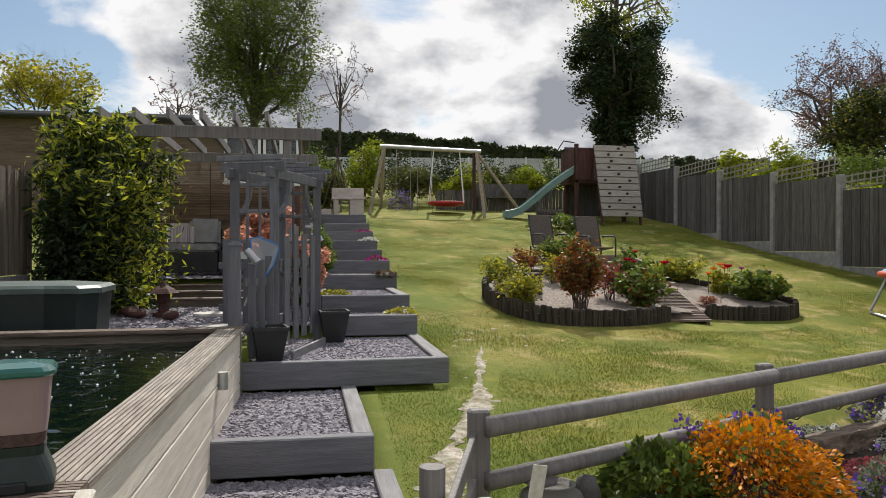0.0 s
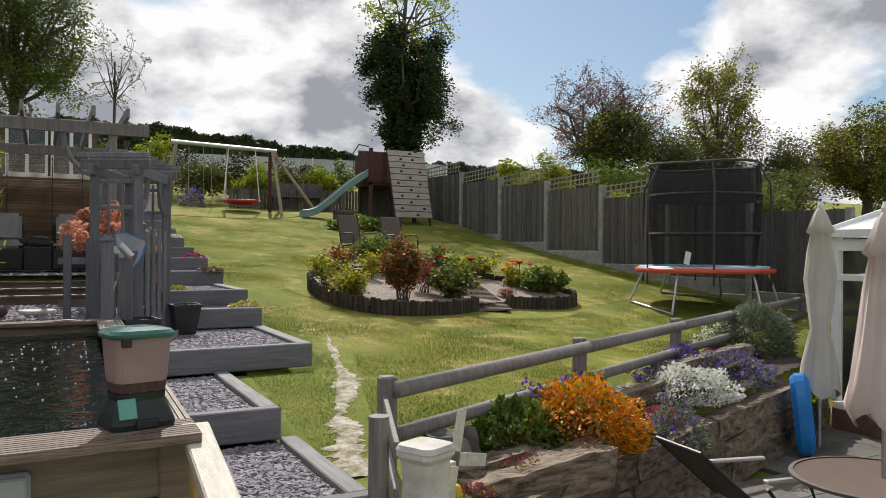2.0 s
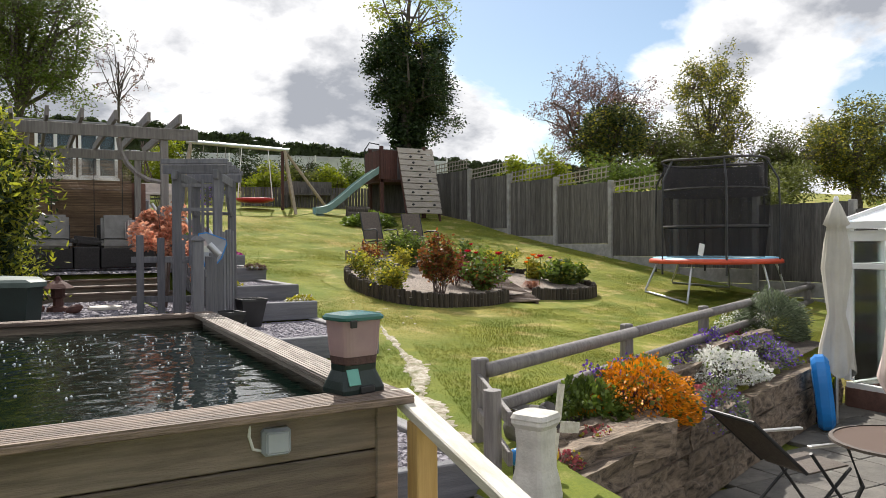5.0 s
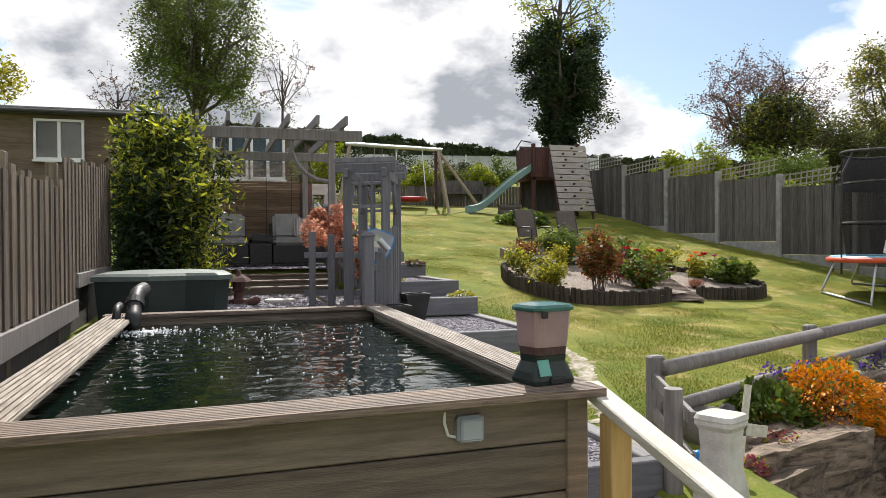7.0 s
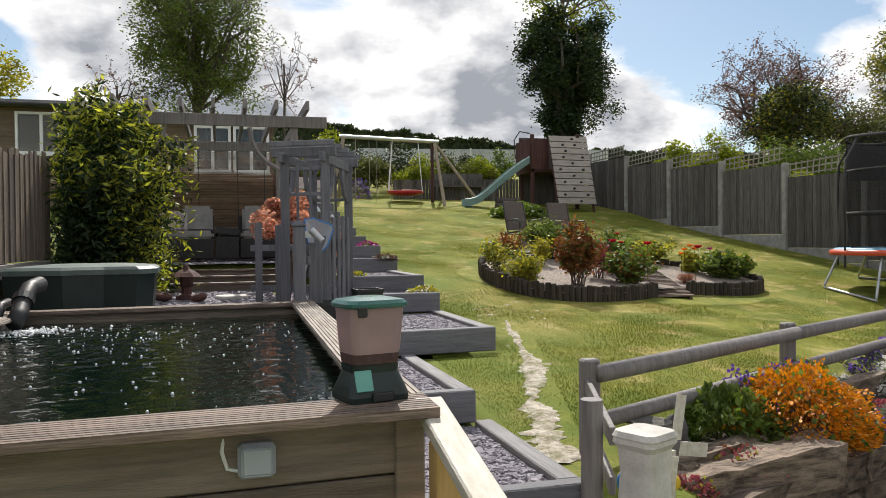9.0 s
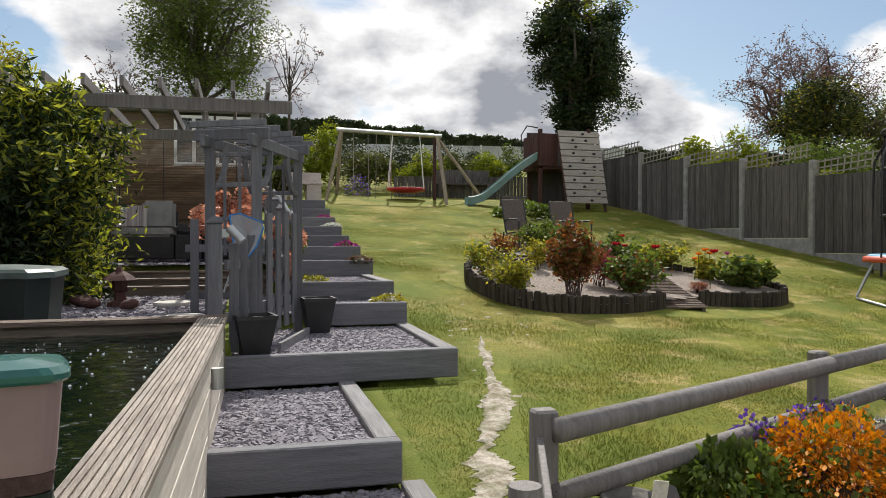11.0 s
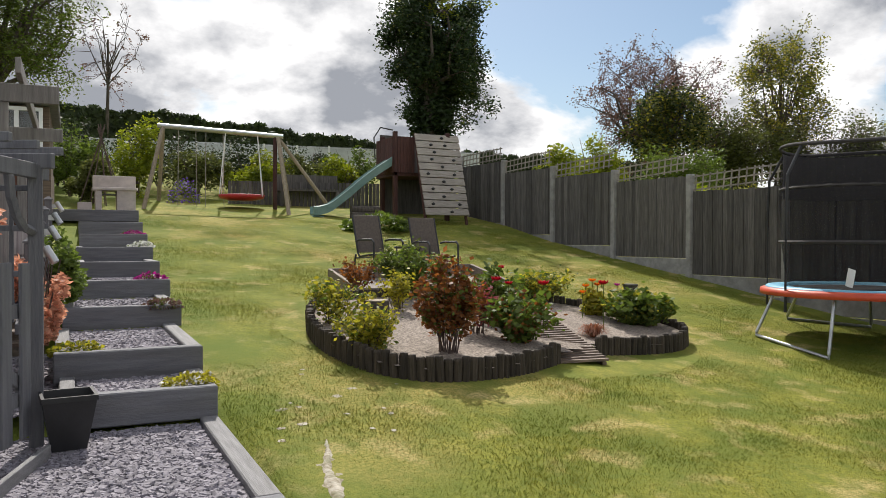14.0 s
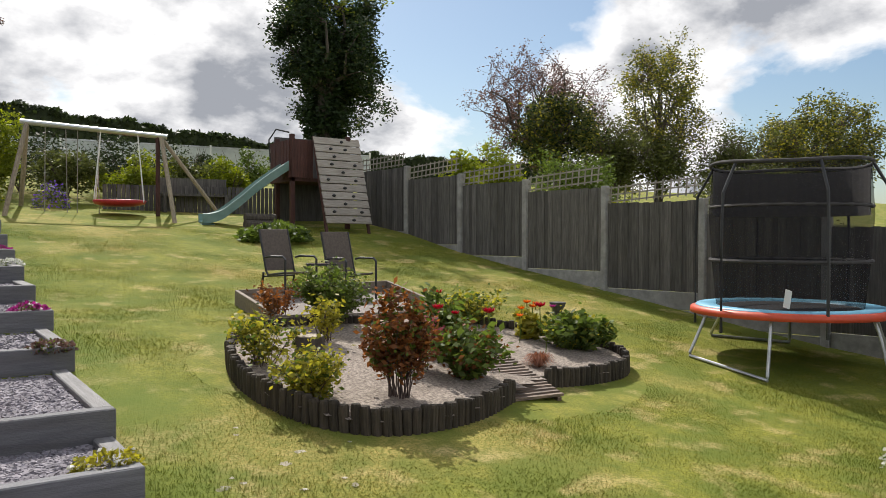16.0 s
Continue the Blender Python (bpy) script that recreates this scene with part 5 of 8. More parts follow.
# ---- island bed ----
def log_edge(name, pts, label, h=0.2, closed=False):
    """Half-round upright logs side by side along a line."""
    s = thing(name, label, "bed edging", kind="structure")
    me_set = []
    for q in range(3):
        bm = bmesh.new()
        lathe(bm, [(0.040, -0.16), (0.042, h - 0.02), (0.034, h), (0.0, h + 0.004)], 8, cap=False)
        bm.normal_update()
        me = bpy.data.meshes.new("log")
        bm.to_mesh(me); bm.free()
        me.materials.append(M_LOG)
        me_set.append(me)
    g = random.Random(5)
    carry = 0.0
    for (xa, ya), (xb, yb) in zip(pts, pts[1:]):
        L = math.hypot(xb - xa, yb - ya)
        d = carry
        while d < L:
            x, y = mixf(xa, xb, d / L), mixf(ya, yb, d / L)
            ob = new("log", me_set[g.randrange(3)])
            ob.parent = s
            ob.matrix_basis = pose(x, y, lawn_z(x, y) + g.uniform(-0.015, 0.015), g.uniform(-3, 3), g.uniform(-3, 3), g.uniform(0, 360))
            d += 0.078
        carry = d - L
    return s


def smooth_line(pts, n=6):
    """Catmull-Rom through points."""
    out = []
    p = [pts[0], *pts, pts[-1]]
    for k in range(1, len(p) - 2):
        for j in range(n):
            t = j / n
            out.append(tuple(0.5 * (2 * b + (c - a) * t + (2 * a - 5 * b + 4 * c - d) * t * t + (-a + 3 * b - 3 * c + d) * t ** 3) for a, b, c, d in zip(p[k - 1], p[k], p[k + 1], p[k + 2])))
    out.append(pts[-1])
    return out


BED_LEFT = smooth_line([(5.25, 7.25), (4.62, 6.9), (4.0, 6.72), (3.52, 6.80), (3.18, 7.2), (3.04, 7.9), (3.17, 8.7), (3.5, 9.35), (4.1, 9.75), (5.2, 9.9)])
BED_RIGHT = smooth_line([(6.0, 7.58), (6.6, 7.6), (7.3, 7.78), (7.72, 8.18), (7.68, 8.75), (7.2, 9.4), (6.6, 9.9), (5.9, 10.1)])
log_edge("log_edging", BED_LEFT, "dark half-log edging round the island rose bed")
log_edge("log_edging", BED_RIGHT, "dark half-log edging round the island rose bed")
patch("bed_soil", BED_LEFT + BED_RIGHT[::-1], lambda x, y: lawn_z(x, y) + 0.10, M_SOIL, "dry pale stony soil of the island bed", "soil", 0.11)


def build_ramp():
    s = thing("plank_ramp", "weathered grey ribbed plank ramp into the island bed", "ramp")
    a, b = Vector((5.56, 7.2, 0)), Vector((5.72, 8.6, 0))
    z0, z1 = lawn_z(5.5, 7.15) + 0.03, lawn_z(5.2, 8.6) + 0.17
    n = 22
    for k in range(n):
        t = (k + 0.5) / n
        c = a.lerp(b, t)
        d = (b - a).normalized()
        sd = Vector((d.y, -d.x, 0)) * 0.27
        part("slat", plankm((*(c - sd).xy, mixf(z0, z1, t)), (*(c + sd).xy, mixf(z0, z1, t)), 0.060, 0.025, 0), M_DECK_X, s)
    for e in (-1, 1):
        d = (b - a).normalized()
        sd = Vector((d.y, -d.x, 0)) * 0.22 * e
        part("bearer", plankm((*(a + sd).xy, z0 - 0.04), (*(b + sd).xy, z1 - 0.04), 0.04, 0.05, 0), M_DECK_X, s)


build_ramp()


def build_seat_patch():
    s = thing("gravel_frame", "timber-edged gravel rectangle behind the rose bed", "bed edging", kind="structure")
    c = [(4.28, 11.6), (4.15, 9.95), (6.75, 10.2), (6.85, 12.15)]
    for (xa, ya), (xb, yb) in zip(c, c[1:] + c[:1]):
        part("edge_board", plankm((xa, ya, lawn_z(xa, ya) + 0.09), (xb, yb, lawn_z(xb, yb) + 0.09), 0.05, 0.2, 0.004), M_POND_X, s)
    patch("gravel_patch", c, lambda x, y: lawn_z(x, y), mat("pale_gravel", (0.36, 0.32, 0.29), (0.2, 0.175, 0.155), 45, 0.95, 1.0, 80), "pale pinkish gravel", "gravel", 0.12, 0.03)


build_seat_patch()


def sling_chair(at, rz, label, scale=1.0):
    s = thing("garden_chair", label, "chair", at, rz, group="sling chairs")
    for sx in (-0.27, 0.27):
        part("arm_leg_frame", tube(bmesh.new(), [(sx, -0.27, 0), (sx, -0.27, 0.58), (sx, -0.22, 0.62), (sx, 0.1, 0.62), (sx, 0.2, 0.6)], 0.016), M_BLACKMETAL, s, "black tubular arm")
        part("back_leg", tube(bmesh.new(), [(sx, 0.3, 0), (sx, 0.22, 0.4)], 0.016), M_BLACKMETAL, s)
        part("back_tube", tube(bmesh.new(), [(sx * 0.9, -0.22, 0.40), (sx * 0.9, 0.15, 0.36), (sx * 0.9, 0.2, 0.42), (sx * 0.9, 0.36, 1.0)], 0.015), M_BLACKMETAL, s)
    bm = bmesh.new()
    plank(bm, (0, -0.22, 0.40), (0, 0.17, 0.365), 0.46, 0.02, 0.004)
    part("seat", bm, M_BROWNFAB, s)
    part("backrest", plankm((0, 0.2, 0.42), (0, 0.36, 1.0), 0.46, 0.018, 0.004, up=(0, -1, 0.2)), M_BROWNFAB, s)
    part("crossbar", rodm((-0.27, 0.22, 0.34), (0.27, 0.22, 0.34), 0.012), M_BLACKMETAL, s)
    return s


sling_chair((5.2, 12.05, lawn_z(5.2, 12.0) - 0.04), 14, "dark sling garden chair with black metal frame on the gravel")
sling_chair((6.05, 11.85, lawn_z(6.05, 11.85) - 0.04), 10, "dark sling garden chair with black metal frame on the gravel")


def build_side_table():
    x, y = 5.65, 11.95
    s = thing("side_table", "small glass-topped black metal table between the chairs", "table", (x, y, lawn_z(x, y)), -22)
    part("tabletop", boxm((-0.2, -0.2, 0.47), (0.2, 0.2, 0.485), bevel=0.003), M_TABLEGLASS, s, "glass top")
    part("rim", box(box(box(box(bmesh.new(), (-0.21, -0.21, 0.46), (0.21, -0.19, 0.49)), (-0.21, 0.19, 0.46), (0.21, 0.21, 0.49)), (-0.21, -0.19, 0.46), (-0.19, 0.19, 0.49)), (0.19, -0.19, 0.46), (0.21, 0.19, 0.49)), M_BLACKMETAL, s)
    for a in (-0.18, 0.18):
        for b in (-0.18, 0.18):
            part("leg", rodm((a, b, 0), (a * 0.95, b * 0.95, 0.46), 0.01), M_BLACKMETAL, s)


build_side_table()


def build_sundial():
    x, y = 8.35, 9.95
    s = thing("stone_urn", "dark stone pedestal urn on the lawn behind the bed", "urn", (x, y, lawn_z(x, y)))
    s.scale = (0.68, 0.68, 0.62)
    part("foot", lathe(bmesh.new(), [(0.13, 0), (0.13, 0.06), (0.09, 0.09), (0.075, 0.25), (0.10, 0.33)], 16), M_DARKSTONE, s)
    part("bowl", lathe(bmesh.new(), [(0.10, 0.331), (0.15, 0.42), (0.155, 0.46), (0.17, 0.48), (0.17, 0.51), (0.12, 0.515)], 16), M_DARKSTONE, s)


build_sundial()


def on_bed(x, y):
    return (x, y, lawn_z(x, y) + 0.11)


# at, reach, height, stems, bare share, leaf sets (material, leaves a stem, size, name, label), seed, label
BED_PLANTS = (
    (4.05, 7.23, 0.30, 0.92, 34, 0.38, ((M_LEAF_RED, 62, 0.062, "foliage", ""), (M_LEAF_MID, 16, 0.06, "leaf", "green leaves")), 41, "leggy bronze-red rose bush with bare lower stems"),
    (3.33, 7.33, 0.34, 0.46, 26, 0.12, ((M_LEAF_YEL, 60, 0.05, "foliage", ""), (M_LEAF_MID, 16, 0.05, "leaf", "green leaves")), 42, "low yellow-green rose bush"),
    (3.34, 8.30, 0.30, 0.50, 18, 0.3, ((M_LEAF_YEL, 46, 0.05, "foliage", ""), (M_LEAF_MID, 20, 0.05, "leaf", "green leaves")), 43, "sparse yellow-green rose bush at the bed edge"),
    (4.28, 9.08, 0.22, 0.46, 12, 0.25, ((M_LEAF_YEL, 46, 0.055, "foliage", ""),), 44, "yellow-green rose bush behind a stump"),
    (4.78, 9.90, 0.46, 0.70, 40, 0.2, ((M_LEAF_MID, 80, 0.06, "foliage", ""), (M_LEAF_OLIVE, 20, 0.06, "leaf", "olive leaves")), 45, "rounded green shrub at the back of the bed"),
    (5.09, 7.70, 0.40, 0.52, 34, 0.05, ((M_LEAF_MID, 60, 0.085, "foliage", ""), (M_LEAF_RED, 26, 0.055, "young_leaf", "reddish young leaves")), 46, "green peony with dark red blooms and bronze shoots"),
    (5.38, 8.62, 0.30, 0.66, 18, 0.1, ((M_LEAF_MID, 60, 0.085, "foliage", ""),), 47, "tall green peony with crimson blooms"),
    (6.74, 9.87, 0.50, 0.42, 30, 0.1, ((M_LEAF_YEL, 46, 0.06, "foliage", ""), (M_LEAF_MID, 30, 0.06, "leaf", "green leaves")), 48, "low yellow-green shrub behind the ramp"),
    (7.35, 8.55, 0.46, 0.42, 40, 0.05, ((M_LEAF_MID, 76, 0.085, "foliage", ""), (M_LEAF_YEL, 16, 0.06, "leaf", "paler leaves")), 49, "spreading green perennial with few buds"),
    (7.03, 9.05, 0.18, 0.36, 16, 0.0, ((M_LEAF_YEL, 26, 0.10, "foliage", ""),), 50, "clump of yellow-green tulip leaves"),
    (4.20, 10.09, 0.32, 0.46, 16, 0.3, ((M_LEAF_RED, 40, 0.05, "foliage", ""),), 52, "purple-bronze shrub at the bed corner"),
    (4.74, 8.01, 0.22, 0.62, 14, 0.4, ((M_F_PINK, 46, 0.05, "foliage", ""), (M_LEAF_RED, 30, 0.05, "leaf", "bronze leaves")), 53, "dark crimson-leaved rose bush"),
)


def bed_plant(x, y, reach, height, stems, bare, sets, seed, label):
    """Stems that fan out from the root, leafy above the bare part."""
    s = thing("rose_bush", label, "rose bush", on_bed(x, y), 0, "bed plants")
    g = np.random.default_rng(seed)
    bm, lines = bmesh.new(), []
    for k in range(stems):
        a, r = g.uniform(0, 6.283), reach * math.sqrt(g.random())
        h = height * g.uniform(0.6, 1.0) * (1 - 0.35 * (r / reach) ** 2)
        p0 = np.array((0.10 * math.cos(a) * g.random(), 0.10 * math.sin(a) * g.random(), -0.02))
        p1 = np.array((r * 0.45 * math.cos(a), r * 0.45 * math.sin(a), h * 0.55)) + g.normal(size=3) * 0.02
        p2 = np.array((r * math.cos(a + 0.2), r * math.sin(a + 0.2), h))
        tube(bm, [p0, p1, p2], 0.006, 5, 0.002)
        lines.append((p0, p1, p2))
    part("stem", bm, M_TWIG, s)["kind"] = "stuff"
    q = np.array(lines)
    for k, (m, n, size, nm, lb) in enumerate(sets):
        i = g.integers(0, stems, n * stems)
        t = bare + (1.03 - bare) * g.random(n * stems)[:, None] ** 0.8
        c = (1 - t) ** 2 * q[i, 0] + 2 * t * (1 - t) * q[i, 1] + t * t * q[i, 2] + g.normal(size=(n * stems, 3)) * 0.045
        c[:, 2] = np.abs(c[:, 2]) + 0.01
        leaves(nm, c, size, m, s, lb, seed=seed + k, aspect=0.6)


for row in BED_PLANTS:
    bed_plant(*row)


def build_sedge():
    """A mop of fine bronze blades beside the ramp."""
    g = np.random.default_rng(51)
    s = thing("sedge_tuft", "tuft of rusty bronze sedge spilling over the ramp", "ornamental grass", on_bed(6.19, 7.93))
    bm = bmesh.new()
    for k in range(420):
        a, r = g.uniform(0, 6.283), g.uniform(0.08, 0.24)
        d = Vector((math.cos(a), math.sin(a), 0))
        w = Vector((-d.y, d.x, 0)) * 0.003
        top = g.uniform(0.06, 0.15)
        p = [d * 0.02, d * r * 0.55 + Vector((0, 0, top)), d * r + Vector((0, 0, top * g.uniform(0.1, 0.7)))]
        v = [bm.verts.new(x) for x in (p[0] - w, p[0] + w, p[1] + w, p[1] - w, p[2])]
        bm.faces.new(v[:4]); bm.faces.new((v[3], v[2], v[4]))
    part("blade", bm, leaf("rusty_sedge", (0.34, 0.15, 0.085), (0.18, 0.075, 0.045)), s)["kind"] = "stuff"


build_sedge()


def flower_head(at, r, material, label, name="flower", petals=9, tall=0.3):
    """A cup of curved petals on a stalk."""
    s = thing(name, label, "flower", at)
    part("stalk", tube(bmesh.new(), [(0, 0, -tall), (0.01, 0, -tall / 2), (0, 0, 0)], 0.006, 5), M_LEAF_MID, s)
    bm = bmesh.new()
    for ring in range(2):
        for k in range(petals):
            a = 2 * math.pi * (k + 0.5 * ring) / petals
            rr = r * (1 - 0.35 * ring)
            c, sn = math.cos(a), math.sin(a)
            w = rr * 0.42
            q = [(0.1 * rr, 0, 0), (0.6 * rr, -w, 0.25 * rr), (rr * 0.95, 0, 0.75 * rr + 0.2 * rr * ring), (0.6 * rr, w, 0.25 * rr)]
            bm.faces.new([bm.verts.new((x * c - y * sn, x * sn + y * c, z)) for x, y, z in q])
    part("petal", bm, material, s, label)
    return s


for x, y, z, r, m, lb in ((5.44, 8.73, 0.88, 0.075, M_F_RED, "crimson peony bloom"), (5.12, 8.23, 0.8, 0.07, M_F_RED, "crimson peony bloom"), (5.56, 7.97, 0.84, 0.075, M_F_RED, "crimson peony bloom"), (5.03, 7.81, 0.86, 0.05, M_F_RED, "crimson peony bloom"), (7.02, 8.84, 0.66, 0.08, M_F_RED, "crimson peony bloom"), (7.30, 8.92, 0.62, 0.05, M_F_MAGENTA, "magenta peony bloom"), (6.87, 9.01, 0.56, 0.055, M_F_TULIP, "orange tulip"), (7.04, 9.10, 0.64, 0.06, M_F_TULIP, "orange tulip"), (7.08, 9.04, 0.58, 0.06, M_F_TULIP, "orange tulip"), (6.68, 8.81, 0.5, 0.05, M_F_TULIP, "orange tulip"), (7.22, 9.14, 0.6, 0.055, M_F_TULIP, "orange tulip"), (6.55, 8.22, 0.45, 0.04, M_LEAF_YEL, "small yellow tulip")):
    flower_head((x, y, lawn_z(x, y) + 0.1 + z * 0.66), r, m, lb + " on a green stalk", tall=z * 0.62)


def build_stump():
    x, y, z = on_bed(3.71, 8.18)
    s = thing("tree_stump", "short sawn log standing in the bed", "stump", (x, y, z))
    part("trunk", lathe(bmesh.new(), [(0.15, -0.02), (0.135, 0.1), (0.13, 0.27)], 12), M_BARK, s)
    part("cut_face", lathe(bmesh.new(), [(0.122, 0.271), (0.12, 0.278)], 12), M_POST, s, "pale cut face")


build_stump()


# ---- play area ----
def build_swing():
    s = thing("swing_set", "timber swing frame with a metal-capped beam", "swing set")
    A, B = Vector((2.95, 20.55, 4.95)), Vector((5.51, 19.87, 4.77))
    d = (B - A).normalized()
    side = Vector((d.y, -d.x, 0)).normalized()
    part("beam", tube(bmesh.new(), [A - d * 0.15, B + d * 0.15], 0.06, 8), M_METAL, s, "pale metal-topped beam")
    for p, o in ((A, -1), (B, 1)):
        for e in (-1, 1):
            f = p + side * e * 1.0 + d * o * 0.3
            part("leg", tube(bmesh.new(), [p + d * o * 0.02, (f.x, f.y, lawn_z(f.x, f.y) - 0.05)], 0.05, 8), M_POST, s)
    f = B + side * -0.2 + d * 0.9
    part("stay", tube(bmesh.new(), [B, (f.x + 0.5, f.y, lawn_z(f.x, f.y) - 0.05)], 0.045, 8), M_POST, s)
    f = B + d * -0.05
    part("upright", tube(bmesh.new(), [f, (f.x, f.y, lawn_z(f.x, f.y) - 0.05)], 0.05, 8), M_REDBROWN, s)
    n = thing("nest_swing", "red round nest swing hung on ropes", "swing")
    c = A.lerp(B, 0.68); c.z = 3.25
    for e in (-0.42, 0.42):
        for q in (-0.03, 0.03):
            h = A.lerp(B, 0.68) + d * e * 0.9
            part("rope", rodm(h + side * q, c + d * e * 1.2 + side * q * 8 + Vector((0, 0, 0.05)), 0.012, seg=5), M_WHITE, n)
    bm = lathe(bmesh.new(), [(0.0, -0.08), (0.3, -0.07), (0.52, -0.02), (0.56, 0.06), (0.53, 0.07), (0.48, 0.02), (0.0, -0.02)], 20, Matrix.Translation(c), cap=False)
    part("basket", bm, M_RED, n, "red basket seat", smooth=True)
    for t in (0.2, 0.44):
        k = thing("small_swing", "small dark swing seat on ropes", "swing")
        h = A.lerp(B, t)
        z = 2.98
        for e in (-0.2, 0.2):
            part("rope", rodm(h + d * e, (h.x + d.x * e * 1.1, h.y + d.y * e * 1.1, z), 0.009, seg=5), M_TRELLIS, k)
        part("seat", boxm((h.x - 0.25, h.y - 0.1, z - 0.02), (h.x + 0.25, h.y + 0.1, z + 0.02), bevel=0.015), M_MESH, k)


build_swing()


def build_tower():
    s = thing("climbing_tower", "timber climbing tower with a leaning pale slatted climbing wall", "climbing frame")
    tl, tr = Vector((8.40, 18.05, 4.80)), Vector((9.60, 18.1, 4.80))
    bl, br = Vector((8.30, 17.15, 2.80)), Vector((9.50, 17.3, 2.80))
    n = 11
    for k in range(n):
        t0 = (k + 0.06) / n
        t1 = (k + 0.94) / n
        a, b = tl.lerp(bl, (t0 + t1) / 2), tr.lerp(br, (t0 + t1) / 2)
        h = (tl - bl).length * (t1 - t0)
        part("slat", plankm(a, b, 0.03, h, 0.006, up=(bl - tl)), M_CLIMB, s)
    g = random.Random(2)
    for k in range(n):
        for e in ((0.22, 0.75) if k % 2 else (0.48,)):
            p = tl.lerp(bl, (k + 0.5) / n).lerp(tr.lerp(br, (k + 0.5) / n), e + g.uniform(-0.12, 0.12)) + Vector((0, -0.03, 0))
            bm = bmesh.new()
            bmesh.ops.create_icosphere(bm, subdivisions=1, radius=0.045, matrix=Matrix.Translation(p) @ Matrix.Diagonal((1.2, 0.6, 0.8, 1)))
            part("climbing_hold", bm, M_BLACK, s)
    for e in (0.03, 0.97):
        part("back_rail", plankm(tl.lerp(tr, e) + Vector((0, 0.05, 0)), bl.lerp(br, e) + Vector((0, 0.05, -0.25)), 0.06, 0.06), M_REDBROWN, s)
    for x, y in ((8.0, 18.3), (9.3, 18.1), (8.1, 19.4), (9.4, 19.3)):
        part("post", boxm((x - 0.05, y - 0.05, 2.4), (x + 0.05, y + 0.05, 4.85), bevel=0.006), M_REDBROWN, s)
    part("platform", boxm((7.95, 18.25, 3.78), (9.45, 19.45, 3.86)), M_REDBROWN, s)
    for k in range(7):
        part("side_board", boxm((7.93, 18.3 + k * 0.16, 3.86), (7.95, 18.44 + k * 0.16, 4.72)), M_REDBROWN, s)
        part("front_board", boxm((7.95 + k * 0.075, 18.2, 3.86), (8.02 + k * 0.075, 18.22, 4.72)), M_REDBROWN, s)
    part("hoop", tube(bmesh.new(), [(7.6, 18.6, 4.2), (7.55, 18.55, 4.7), (7.7, 18.5, 4.95), (8.0, 18.45, 4.9)], 0.018), M_BLACKMETAL, s)
    # dark panel added behind the tower in place of the shade there
    part("shade_wall", boxm((8.05, 19.42, 2.5), (9.4, 19.46, 4.9)), M_FENCE, s)
    sl = thing("slide", "faded green wavy plastic slide", "slide")
    pts = [(7.95, 18.55, 4.05), (7.6, 18.57, 3.82), (7.2, 18.6, 3.52), (6.95, 18.62, 3.30), (6.7, 18.65, 3.10), (6.45, 18.67, 2.92), (6.2, 18.69, 2.84), (6.05, 18.7, 2.83)]
    prof = [(-0.25, 0.17), (-0.22, 0.19), (-0.20, 0.05), (-0.15, 0.0), (0.15, 0.0), (0.20, 0.05), (0.22, 0.19), (0.25, 0.17), (0.24, -0.03), (-0.24, -0.03)]
    bm = bmesh.new()
    rings = [[bm.verts.new((p[0] + u * 0.1, p[1] + u, p[2] + v)) for u, v in prof] for p in smooth_line(pts, 4)]
    for a, b in zip(rings, rings[1:]):
        for k in range(len(prof)):
            j = (k + 1) % len(prof)
            bm.faces.new((a[k], b[k], b[j], a[j]))
    bm.faces.new(rings[0]); bm.faces.new(rings[-1][::-1])
    part("chute", bm, M_SLIDE, sl, smooth=False)
    part("end_foot", boxm((6.02, 18.5, lawn_z(6, 18.6) - 0.05), (6.3, 18.88, 2.8), bevel=0.02), M_SLIDE, sl)


build_tower()


def build_barbecue():
    s = thing("brick_barbecue", "dusty white masonry barbecue at the top of the steps", "barbecue", (1.75, 18.6, 2.74), 0)
    s.scale = (0.82, 0.82, 0.82)
    part("base_left", boxm((-0.45, -0.3, 0), (-0.3, 0.3, 0.62), bevel=0.01), M_BBQWHITE, s)
    part("base_right", boxm((0.05, -0.3, 0), (0.5, 0.3, 0.62), bevel=0.01), M_BBQWHITE, s)
    part("worktop", boxm((-0.52, -0.36, 0.62), (0.55, 0.34, 0.70), bevel=0.015), M_BBQWHITE, s)
    part("upstand", boxm((-0.5, 0.1, 0.70), (0.53, 0.3, 1.02), bevel=0.015), M_BBQWHITE, s)
    part("grill", boxm((-0.28, -0.28, 0.5), (0.04, 0.25, 0.53)), M_BLACKMETAL, s)
    b = part("storage_box", boxm((1.05, 18.4, 2.74), (1.32, 18.8, 3.0), bevel=0.01), M_BBQWHITE)
    tagged(b, "small pale box beside the barbecue", "box")


build_barbecue()


